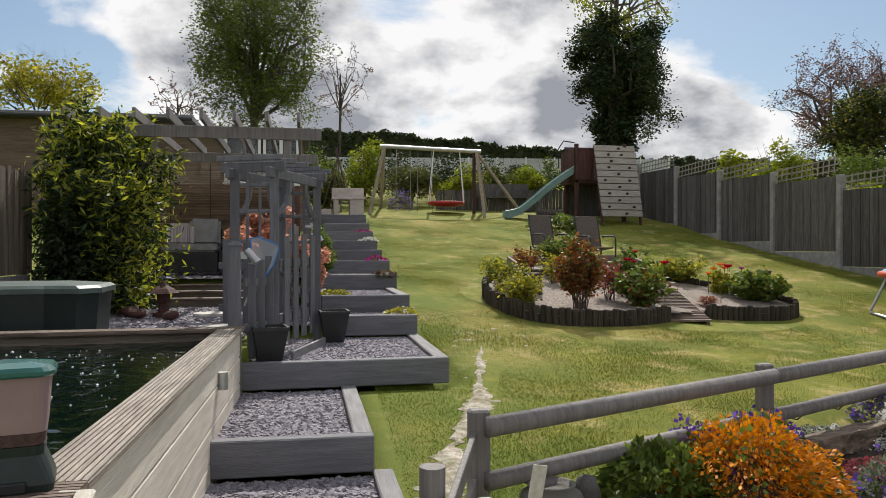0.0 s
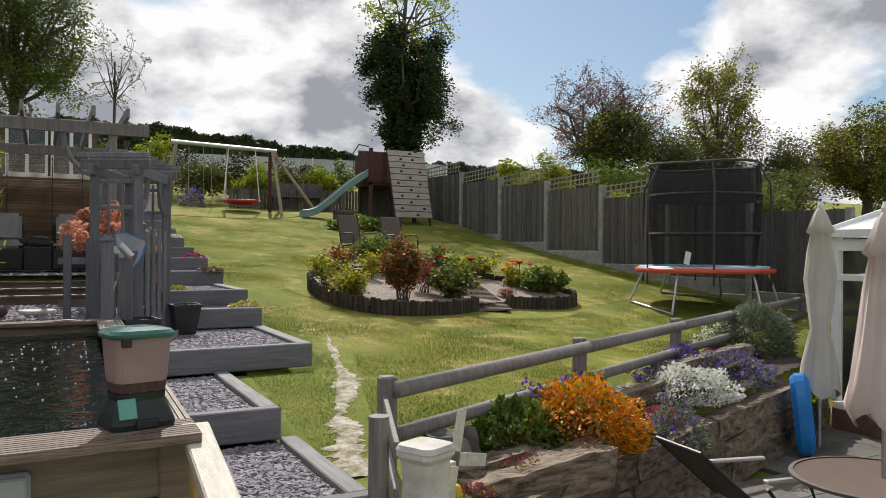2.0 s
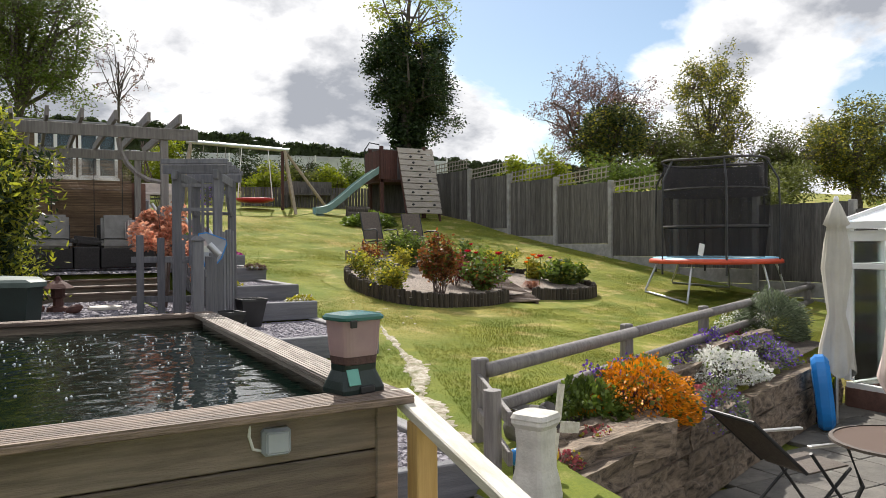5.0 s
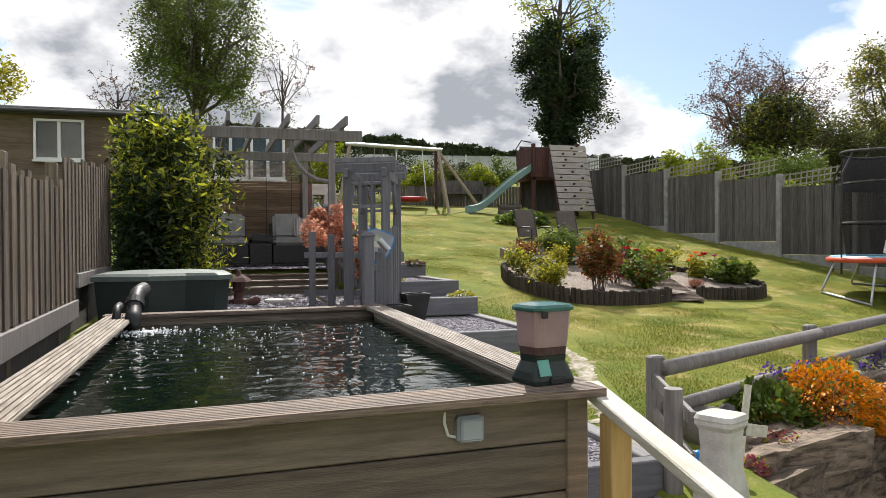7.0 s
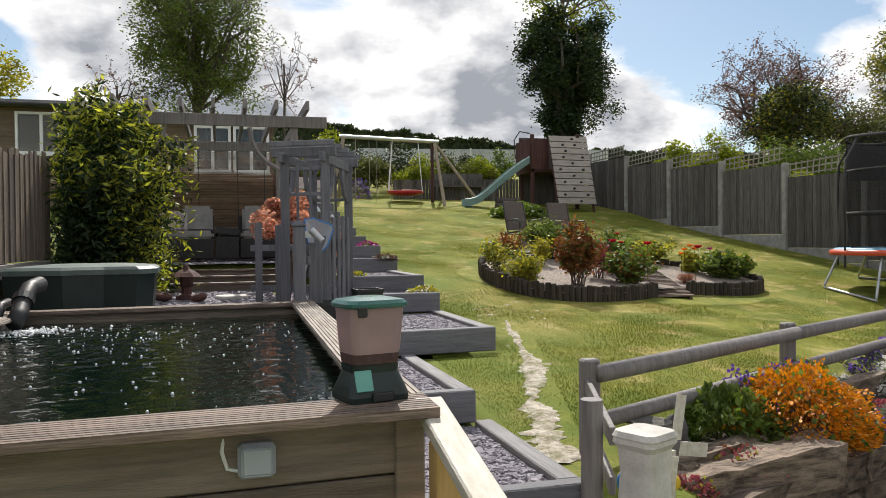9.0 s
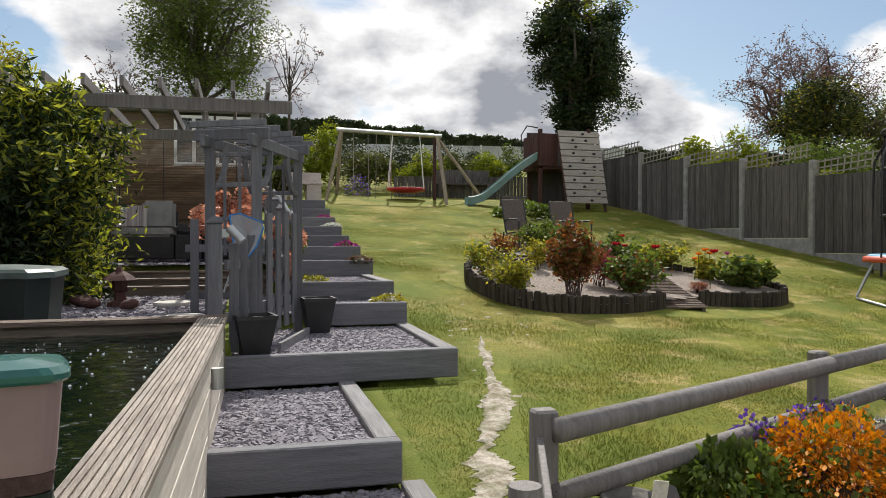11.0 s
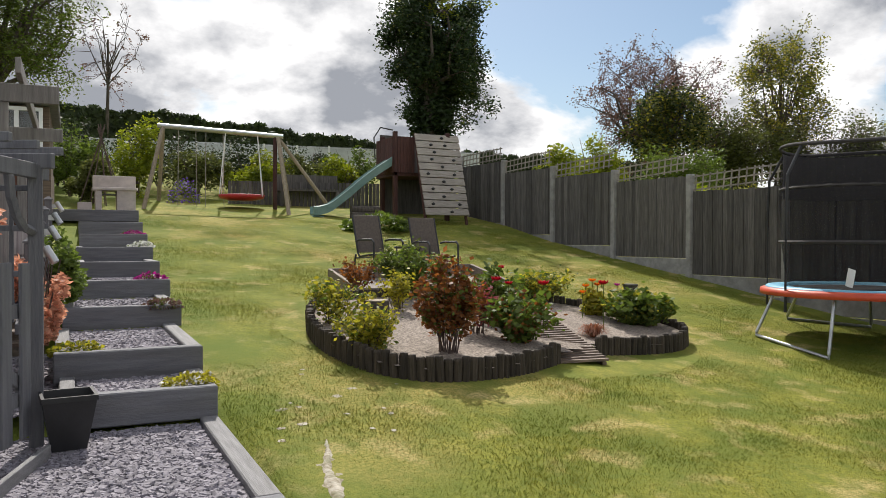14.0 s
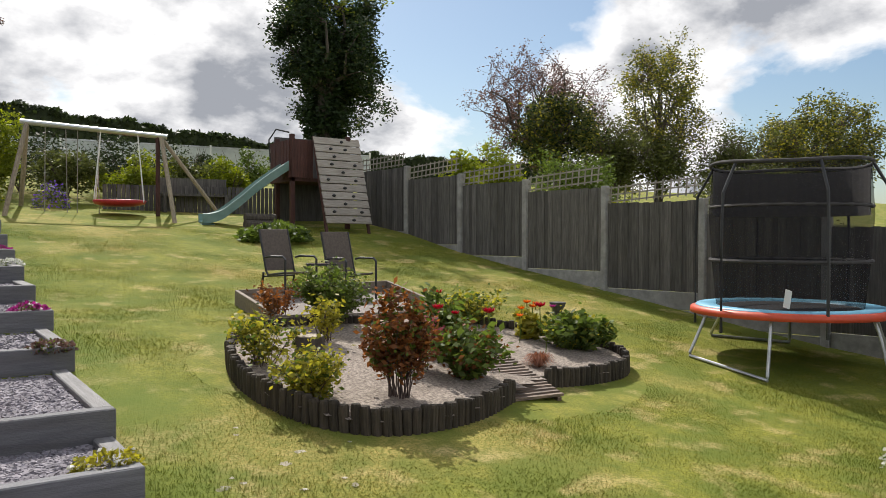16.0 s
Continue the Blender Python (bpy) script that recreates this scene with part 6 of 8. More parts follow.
# ---- trampoline ----
def build_trampoline():
    cx, cy, R, zp = 10.05, 7.5, 1.17, 1.61
    s = thing("trampoline", "round trampoline with blue and orange-red pads and dark net", "trampoline")
    c = Matrix.Translation((cx, cy, 0))
    part("mat", lathe(bmesh.new(), [(0.0, zp + 0.02), (R - 0.28, zp + 0.025)], 28, c, cap=False), M_MESH, s, "black jumping mat")
    n = 48
    for inner, outer, m, lb, z0, z1, nm in ((R - 0.30, R - 0.03, M_TBLUE, "light blue pad", zp + 0.05, zp + 0.055, "pad"), (R - 0.04, R + 0.02, M_TRED, "orange-red skirt", zp - 0.055, zp + 0.035, "skirt")):
        if nm == "pad":
            part(nm, lathe(bmesh.new(), [(inner, z0 - 0.025), (inner + 0.03, z0), (outer - 0.03, z1), (outer, z1 - 0.03), (outer - 0.04, z0 - 0.06), (inner, z0 - 0.04)], n, c, cap=False), m, s, lb, smooth=True)
        else:
            part(nm, lathe(bmesh.new(), [(inner, z1), (outer, z1 - 0.02), (outer + 0.01, z0), (outer - 0.01, z0)], n, c, cap=False), m, s, lb, smooth=True)
    for k in range(3):
        foot = []
        for e in (-1, 1):
            a = radians(120 * k + 56 + e * 26)
            x, y = cx + (R - 0.10) * math.cos(a), cy + (R - 0.10) * math.sin(a)
            x2, y2 = cx + (R + 0.12) * math.cos(a), cy + (R + 0.12) * math.sin(a)
            foot.append([(x, y, zp - 0.04), (x + (x2 - x) * 0.3, y + (y2 - y) * 0.3, zp - 0.2), (x2, y2, lawn_z(x2, y2) + 0.06)])
        low = [(p[-1][0], p[-1][1], lawn_z(p[-1][0], p[-1][1]) + 0.02) for p in foot]
        part("leg", tube(bmesh.new(), foot[0] + low + foot[1][::-1], 0.021), M_METAL, s, "bent galvanised leg")
    top = 3.42
    poles = []
    for k in range(6):
        a = radians(60 * k - 8)
        x0, y0 = cx + R * math.cos(a), cy + R * math.sin(a)
        pts = [(x0, y0, zp - 0.25), (x0, y0, zp + 1.0), (x0 - 0.02 * math.cos(a), y0 - 0.02 * math.sin(a), zp + 1.45), (x0 - 0.22 * math.cos(a), y0 - 0.22 * math.sin(a), top)]
        poles.append(pts)
        part("pole", tube(bmesh.new(), pts, 0.019), M_BLACKMETAL, s, "black foam-covered pole")
    ring = [(cx + (R - 0.22) * math.cos(radians(t)), cy + (R - 0.22) * math.sin(radians(t)), top + 0.02 + 0.02 * math.sin(radians(3 * t))) for t in range(0, 361, 12)]
    part("top_ring", tube(bmesh.new(), ring, 0.024), M_MESH, s, "grey padded top ring")
    net = bpy.data.materials.new("sheer_black_net")
    net.use_nodes = True
    nn, ll = nodes_of(net.node_tree)
    o, t, d, mx = nn.new("ShaderNodeOutputMaterial"), nn.new("ShaderNodeBsdfTransparent"), nn.new("ShaderNodeBsdfDiffuse"), nn.new("ShaderNodeMixShader")
    d.inputs[0].default_value = (0.03, 0.028, 0.03, 1); mx.inputs[0].default_value = 0.48
    ll.new(t.outputs[0], mx.inputs[1]); ll.new(d.outputs[0], mx.inputs[2]); ll.new(mx.outputs[0], o.inputs[0])
    bm = lathe(bmesh.new(), [(R - 0.30, zp + 0.03), (R - 0.24, zp + 0.6), (R - 0.2, zp + 1.2), (R - 0.24, top)], 36, c, cap=False)
    part("safety_net", bm, net, s, "sheer black safety net")
    for z in (zp + 0.62, zp + 1.3):
        rr = R - 0.22
        part("net_band", tube(bmesh.new(), [(cx + rr * math.cos(radians(a)), cy + rr * math.sin(radians(a)), z) for a in range(0, 361, 15)], 0.025, 6), M_MESH, s, "dark net band")
    arc = [radians(a) for a in range(-100, 101, 8)]
    vs = [(cx + (R - 0.25) * math.cos(a + 0.5), cy + (R - 0.25) * math.sin(a + 0.5), z) for z in (top - 0.62, top - 0.02) for a in arc]
    n = len(arc)
    raw("net_panel", vs, [(k, k + 1, n + k + 1, n + k) for k in range(n - 1)], M_MESH, s, "dark cloth band at the top of the net")
    part("label_tag", boxm((-0.06, -0.006, 0), (0.06, 0.006, 0.21), pose(cx - 0.99, cy - 0.58, zp + 0.1, 0, 14, 0)), M_WHITE, s, "white paper tag")


build_trampoline()


def build_canes():
    s = thing("cane_wigwam", "wigwam of brown canes tied at the top beside the barbecue", "cane wigwam", (1.55, 19.9, lawn_z(1.55, 19.9)))
    for k in range(9):
        a = 2 * math.pi * k / 9
        part("cane", rodm((0.5 * math.cos(a), 0.35 * math.sin(a), 0), (-0.08 * math.cos(a), -0.06 * math.sin(a), 1.75 + 0.05 * (k % 3)), 0.012, seg=5), M_TWIG, s)
    b = thing("garden_bench", "dark weathered bench against the low fence", "bench", (6.6, 20.9, lawn_z(6.6, 20.9)), -6)
    part("seat", boxm((-0.8, -0.2, 0.4), (0.8, 0.2, 0.45)), M_FENCE, b)
    part("backrest", boxm((-0.8, 0.18, 0.5), (0.8, 0.21, 0.85)), M_FENCE, b)
    for x in (-0.72, 0.72):
        part("leg", boxm((x - 0.04, -0.2, 0), (x + 0.04, 0.2, 0.4)), M_FENCE, b)
    t = thing("log_pile", "low pile of dark logs beside the slide", "log pile", (7.15, 18.0, lawn_z(7.15, 18.0)))
    for k, (x, y, z) in enumerate(((0, 0, 0.09), (0.05, 0.2, 0.09), (0.02, 0.1, 0.24))):
        part("log", rodm((x - 0.35, y, z), (x + 0.35, y + 0.04, z), 0.09, seg=10), M_BARK, t)


build_canes()


# ---- rail and rockery ----
def build_rail():
    s = thing("rail_fence", "grey-brown round-rail timber fence round the rockery", "rail fence")
    pts = [Vector((1.52, 1.83, 0)), Vector((3.88, 2.96, 0)), Vector((6.02, 3.99, 0)), Vector((8.5, 5.18, 0)), Vector((11.6, 6.7, 0))]
    ztop = [1.12, 1.13, 1.14, 1.15, 1.15]
    for p, z in zip(pts, ztop):
        part("post", boxm((p.x - 0.055, p.y - 0.045, 0.3), (p.x + 0.055, p.y + 0.045, z + 0.03), bevel=0.012), M_RAIL, s)
    for k in range(len(pts) - 1):
        a, b = pts[k], pts[k + 1]
        o = Vector((0.03, -0.07, 0))
        part("rail", tube(bmesh.new(), [(*(a + o).xy, ztop[k] - 0.05), (*(b + o).xy, ztop[k + 1] - 0.05)], 0.055, 12), M_RAIL, s, smooth=True)
        part("rail", tube(bmesh.new(), [(*(a + o).xy, ztop[k] - 0.33), (*(b + o).xy, ztop[k + 1] - 0.33)], 0.05, 12), M_RAIL, s, smooth=True)
        sag = [(*(a + o).lerp(b + o, t / 8).xy, mixf(ztop[k], ztop[k + 1], t / 8) - 0.31 - 0.09 * (t % 2)) for t in range(9)]
        part("light_string", tube(bmesh.new(), sag, 0.006, 5), M_BLACK, s, "thin black cable")
    q = Vector((1.15, 1.07, 0))
    part("post", rodm((q.x, q.y, 0.2), (q.x, q.y, 1.08), 0.055, seg=14), M_RAIL, s)
    a = pts[0]
    for z in (0.98, 0.74):
        part("rail", plankm((*(a + Vector((-0.02, 0, 0))).xy, z + 0.02), (*(q + Vector((0.05, -0.12, 0))).xy, z - 0.06), 0.03, 0.09), M_RAIL, s)


build_rail()


def build_wall():
    s = thing("retaining_wall", "rough stacked old railway-sleeper retaining wall of the rockery", "retaining wall", kind="structure")
    g = random.Random(8)

    def beam(a, b, h, d, seed):
        """A split old timber: a lattice of points with a torn grain."""
        a, b = Vector(a), Vector(b)
        ax = (b - a).normalized()
        sd = Vector((ax.y, -ax.x, 0))
        n, bm = 20, bmesh.new()
        prof = [(-d / 2, -h / 2), (-d / 2, 0), (-d / 2, h / 2), (0, h / 2), (d / 2, h / 2), (d / 2, 0.1 * h), (d / 2, -h / 2), (0, -h / 2)]
        rings = []
        for i in range(n + 1):
            p = a.lerp(b, i / n)
            ring = []
            for j, (u, v) in enumerate(prof):
                w = 0.04 * noise.noise(Vector((i * 0.35, j * 3.1, seed))) + 0.022 * noise.noise(Vector((i * 1.7, j * 7.7, seed)))
                ring.append(bm.verts.new(p + sd * (u + w) + Vector((0, 0, v + w))))
            rings.append(ring)
        for r1, r2 in zip(rings, rings[1:]):
            for j in range(len(prof)):
                q = (j + 1) % len(prof)
                bm.faces.new((r1[j], r1[q], r2[q], r2[j]))
        bm.faces.new(rings[0][::-1]); bm.faces.new(rings[-1])
        return bm
    for k in range(3):
        z = PATIO_Z + 0.11 + k * 0.222
        for x0, x1 in ((1.5 - 0.05 * k, 3.3 + 0.1 * k), (3.34 + 0.1 * k, 5.2 - 0.1 * k), (5.24 - 0.1 * k, 7.5), (7.54, 8.3)):
            part("old_sleeper", beam((x0, wall_line(x0) + 0.02 * k, z), (x1, wall_line(x1) + 0.02 * k, z), 0.215, 0.26, x0 * 3 + k), M_OLDWOOD, s)
    part("old_sleeper", beam((1.84, 1.48, 0.40), (3.09, 1.65, 0.47), 0.26, 0.30, 17.3), M_OLDWOOD, s, "massive split timber with paler blotches")
    for x0, x1, off, z in ((3.5, 5.3, 0.55, 0.62), (5.2, 7.2, 0.6, 0.74), (1.9, 2.8, 0.3, 0.52)):
        part("old_sleeper", beam((x0, wall_line(x0) + off, z), (x1, wall_line(x1) + off, z), 0.15, 0.16, x0 * 5), M_OLDWOOD, s)
    soil = patch("rockery_soil", [(1.5, 1.15), (8.3, 3.95), (8.3, 5.05), (1.5, 1.75)], rock_z, M_DARKSOIL, "dark planted soil of the rockery", "soil", 0.05, 0.02)


build_wall()


def on_rock(x, y):
    return (x, y, rock_z(x, y) + 0.01)


def rock_plant(x, y, radii, n, m, seed, label, extra=(), size=0.04, aspect=0.6, lift=0.0):
    p = on_rock(x, y)
    return bush("rockery_plant", label, "plant", (p[0], p[1], p[2] + lift), radii, n, size, m, seed, False, aspect, extra, 16, "rockery plants")


rock_plant(3.22, 2.05, (0.56, 0.42, 0.33), 8000, M_F_ORANGE, 71, "mound of bright orange wallflowers spilling over the sleepers", ((M_LEAF_MID, 900, 0.04, "leaf", "green leaves"),), 0.035)
rock_plant(5.15, 2.9, (0.54, 0.38, 0.21), 3800, M_F_WHITE, 72, "cushion of white candytuft blossom", ((M_LEAF_MID, 600, 0.035, "leaf", "green leaves"),), 0.035, 0.9)
rock_plant(6.1, 3.3, (0.6, 0.38, 0.24), 1400, M_LEAF_GREY, 73, "trailing plant with small blue-purple flowers", ((M_F_PURPLE, 900, 0.03, "bloom", "blue-purple flowers"),), 0.04)
rock_plant(3.6, 2.62, (0.40, 0.22, 0.24), 1500, M_F_PURPLE, 74, "purple aubrieta under the rail", ((M_LEAF_MID, 300, 0.035, "leaf", "green leaves"),), 0.03, 0.9)
rock_plant(3.05, 2.42, (0.32, 0.2, 0.24), 1100, M_F_PURPLE, 75, "purple aubrieta beside the orange wallflowers", ((M_LEAF_MID, 250, 0.035, "leaf", "green leaves"),), 0.03, 0.9)
rock_plant(4.35, 2.95, (0.32, 0.2, 0.10), 700, M_F_WHITE, 76, "low white flowering cushion under the rail", ((M_LEAF_GREY, 400, 0.03, "leaf", "grey-green leaves"),), 0.03, 0.9)
rock_plant(5.3, 3.45, (0.4, 0.2, 0.14), 800, M_LEAF_GREY, 77, "grey-green plant with purple flowers", ((M_F_PURPLE, 500, 0.03, "bloom", "purple flowers"),), 0.04)
rock_plant(2.65, 2.05, (0.45, 0.32, 0.24), 2800, M_LEAF_MID, 78, "dark green leafy rockery plant", (), 0.06)
rock_plant(2.4, 1.62, (0.4, 0.2, 0.1), 900, M_F_PINK, 79, "low reddish-pink sedum on the rockery edge", ((M_LEAF_YEL, 250, 0.03, "leaf", "lime leaves"),), 0.03, 0.8)
rock_plant(1.85, 1.38, (0.22, 0.14, 0.08), 500, M_F_PINK, 80, "low reddish-pink sedum beside the pedestal", ((M_LEAF_YEL, 120, 0.03, "leaf", "lime leaves"),), 0.03, 0.8)
rock_plant(4.35, 2.45, (0.25, 0.16, 0.07), 500, M_F_PINK, 81, "low rust-red sedum between orange and white flowers", (), 0.03, 0.8)
rock_plant(8.0, 4.6, (0.6, 0.45, 0.46), 7000, M_LEAF_GREY, 82, "upright grey-green rosemary bush", (), 0.09, 0.16)
rock_plant(7.7, 4.85, (0.6, 0.2, 0.28), 1000, M_F_WHITE, 83, "white flowering shrub behind the rosemary", ((M_LEAF_MID, 600, 0.04, "leaf", "green leaves"),), 0.035, 0.9)
rock_plant(7.0, 4.35, (0.16, 0.14, 0.14), 300, M_F_MAGENTA, 84, "small magenta flower clump", ((M_LEAF_MID, 120, 0.04, "leaf", "green leaves"),), 0.035, 0.9)
rock_plant(5.9, 3.8, (0.45, 0.22, 0.22), 1300, M_F_PURPLE, 85, "purple flowers under the rail", ((M_LEAF_MID, 300, 0.035, "leaf", "green leaves"),), 0.03, 0.9)
rock_plant(4.15, 2.05, (0.34, 0.2, 0.3), 1500, M_LEAF_GREY, 86, "trailing grey-green plant with blue flowers over the wall", ((M_F_PURPLE, 250, 0.028, "bloom", "blue flowers"),), 0.035, 0.5, -0.18)


def build_ornaments():
    p = on_rock(1.9, 1.78)
    s = thing("round_pot", "weathered round stone pot under the rail", "pot", (p[0], p[1], p[2] - 0.02))
    part("pot_body", lathe(bmesh.new(), [(0.10, 0), (0.17, 0.08), (0.19, 0.17), (0.16, 0.26), (0.11, 0.29), (0.13, 0.31), (0.11, 0.31), (0.09, 0.28)], 20), M_STONE, s, smooth=True)
    d = thing("dark_figure", "small dark stone garden ornament under the rail", "ornament", (2.12, 1.85, rock_z(2.12, 1.85)))
    part("ornament_body", lathe(bmesh.new(), [(0.10, 0), (0.12, 0.08), (0.07, 0.17), (0.075, 0.22), (0.05, 0.29), (0.0, 0.31)], 12, cap=False), M_DARKSTONE, d, smooth=True)
    x, y = 1.32, 0.86
    s = thing("pedestal", "white cast-stone column pedestal beside the steps", "pedestal", (x, y, 0.22), 25)
    o = lambda w: rounded_rect(w, w, w * 0.18, 2)
    part("shaft", loft(bmesh.new(), [(o(0.26), 0), (o(0.27), 0.05), (o(0.24), 0.14), (o(0.26), 0.25), (o(0.235), 0.34), (o(0.20), 0.42), (o(0.185), 0.55), (o(0.20), 0.66)]), M_STONEWHITE, s)
    part("capital", loft(bmesh.new(), [(o(0.20), 0.66), (o(0.24), 0.69), (o(0.235), 0.71), (o(0.245), 0.72), (o(0.22), 0.745)]), M_STONEWHITE, s)
    w = thing("wooden_windmill", "small weathered white wooden garden windmill", "windmill", (1.52, 0.98, 0.42), 20)
    part("post", boxm((-0.025, -0.025, 0), (0.025, 0.025, 0.40)), M_PALEWOOD, w)
    for k in range(4):
        part("sail", boxm((-0.035, -0.035, 0.04), (0.035, -0.028, 0.26), pose(0, -0.01, 0.42, 0, 90 * k + 12, 0)), M_PALEWOOD, w)
    for x2, y2, c, r in ((1.62, 1.08, M_F_YELLOW, 0.03), (1.38, 1.16, M_BLUE, 0.045), (1.40, 1.22, M_NEWWOOD, 0.03)):
        bm = bmesh.new()
        bmesh.ops.create_icosphere(bm, subdivisions=2, radius=r, matrix=Matrix.Translation((x2, y2, 0.62)) @ Matrix.Diagonal((1, 1, 1.3, 1)))
        tagged(part("small_ornament", bm, c, None, smooth=True), "small bright garden ornament beside the pedestal", "ornament")
        tagged(part("ornament_stake", rodm((x2, y2, 0.3), (x2, y2, 0.6), 0.006, seg=5), M_BLACKMETAL), "thin stake holding an ornament", "stake")


M_F_YELLOW = mat("yellow_plastic", (0.7, 0.5, 0.02), (0.6, 0.4, 0.02), 3, 0.5)
build_ornaments()


# ---- patio ----
def build_patio():
    s = thing("patio", "pale paved patio below the rockery", "patio", kind="structure")
    g = random.Random(4)
    me = {}
    for i in range(12):
        for j in range(15):
            x, y = 1.3 + i * 0.6, -5.2 + j * 0.6
            if y + 0.3 > wall_line(x + 0.3) or (x > 8.3 and y > -3):
                continue
            part("slab", boxm((x + 0.006, y + 0.006, PATIO_Z - 0.05), (x + 0.594, y + 0.594, PATIO_Z + g.uniform(-0.004, 0.004)), bevel=0.006), M_PATIO, s)
    tagged(part("landing", boxm((-3.0, -6, 0.0), (1.28, -0.6, 0.26), bevel=0.01), M_PATIO), "paved landing at the foot of the steps", "landing", kind="structure")


build_patio()


def parasol(at, height, w0, material, label, tie=False):
    """A folded parasol: pleated cloth gathered round the pole."""
    s = thing("folded_parasol", label, "parasol", at)
    part("pole", rodm((0, 0, 0), (0, 0, height + 0.02), 0.022, seg=10), M_METAL, s)
    bm = bmesh.new()
    n = 32
    rows = [(0.03, height), (0.06, height - 0.05), (0.13, height - 0.27), (0.09, height - 0.30), (0.12, height - 0.5), (0.15, height - 0.8)]
    if tie:
        rows += [(0.09, height - 1.35), (0.17, height - 1.75), (0.2, height - 2.05)]
    else:
        rows += [(0.19, height - 1.1), (0.225, height - 1.28), (0.19, height - 1.37)]
    rings = []
    for q, (r, z) in enumerate(rows):
        ring = []
        for k in range(n):
            a = 2 * math.pi * k / n
            f = 1 + (0.16 if q > 1 else 0.03) * math.cos(8 * a + 0.4 * q) + 0.05 * noise.noise(Vector((math.cos(a) * 2, math.sin(a) * 2, z * 3 + at[0])))
            dz = 0.06 * math.cos(4 * a) if q >= len(rows) - 2 else 0
            ring.append(bm.verts.new((r * w0 * f * math.cos(a), r * w0 * f * math.sin(a), z + dz)))
        rings.append(ring)
    for a, b in zip(rings, rings[1:]):
        for k in range(n):
            bm.faces.new((a[k], a[(k + 1) % n], b[(k + 1) % n], b[k]))
    part("canopy", bm, material, s, smooth=True)
    part("finial", lathe(bmesh.new(), [(0.03, height + 0.0), (0.035, height + 0.03), (0.02, height + 0.07)], 10), M_WHITE, s)
    return s


parasol((4.52, 0.52, 0.46), 1.75, 1.0, M_PARASOL, "folded faded pink parasol standing in the patio table")
parasol((7.3, 3.1, PATIO_Z), 2.68, 1.0, M_PARASOL2, "folded cream parasol tied round its pole", True)


def build_patio_table():
    s = thing("patio_table", "round brown glass patio table with a dark rim", "table", (4.46, 0.54, PATIO_Z))
    part("tabletop", lathe(bmesh.new(), [(0.50, 0.700), (0.50, 0.712)], 40), M_TABLEGLASS, s, "brown tinted glass top")
    part("rim", lathe(bmesh.new(), [(0.50, 0.69), (0.53, 0.695), (0.53, 0.715), (0.50, 0.72)], 40, cap=False), M_BROWNFAB, s, "dark rim")
    for k in range(4):
        a = radians(45 + 90 * k)
        part("leg", tube(bmesh.new(), [(0.42 * math.cos(a), 0.42 * math.sin(a), 0.69), (0.3 * math.cos(a), 0.3 * math.sin(a), 0.35), (0.45 * math.cos(a), 0.45 * math.sin(a), 0)], 0.018), M_BLACKMETAL, s)


build_patio_table()


def folding_chair(at, rz, recline, label, alu=False):
    s = thing("patio_chair", label, "chair", at, rz, group="patio chairs")
    fm = M_ALU if alu else M_BLACKMETAL
    t = radians(recline)
    up = lambda h: (0, 0.22 + h * math.sin(t), 0.42 + h * math.cos(t))
    for sx in (-0.25, 0.25):
        part("frame_leg", tube(bmesh.new(), [(sx, -0.28, 0), (sx, 0.2, 0.58)], 0.014), M_BLACKMETAL, s)
        part("frame_leg", tube(bmesh.new(), [(sx, 0.32, 0), (sx, -0.22, 0.42)], 0.014), M_BLACKMETAL, s)
        part("armrest", plankm((sx * 1.08, -0.26, 0.62), (sx * 1.08, 0.24, 0.64), 0.045, 0.022), fm, s, "bright armrest" if alu else "")
        p = up(0.68)
        part("back_tube", tube(bmesh.new(), [(sx * 0.92, 0.22, 0.42), (sx * 0.92, p[1], p[2])], 0.015), M_BLACKMETAL, s)
    part("seat", plankm((0, -0.24, 0.43), (0, 0.2, 0.41), 0.44, 0.014), M_BROWNFAB, s)
    part("backrest", plankm(up(0.02), up(0.68), 0.45, 0.014, 0.003, up=(0, -1, 0.1)), M_BROWNFAB, s)
    p = up(0.69)
    part("top_bar", rodm((-0.24, p[1], p[2]), (0.24, p[1], p[2]), 0.016), M_BLACKMETAL, s)
    return s


folding_chair((4.2, 1.22, PATIO_Z), 84, 50, "reclined brown sling folding chair with bright arms", True)
folding_chair((3.95, -0.25, PATIO_Z), 150, 12, "upright brown sling patio chair at the table")
folding_chair((5.05, -0.2, PATIO_Z), 225, 14, "brown sling patio chair beyond the table")


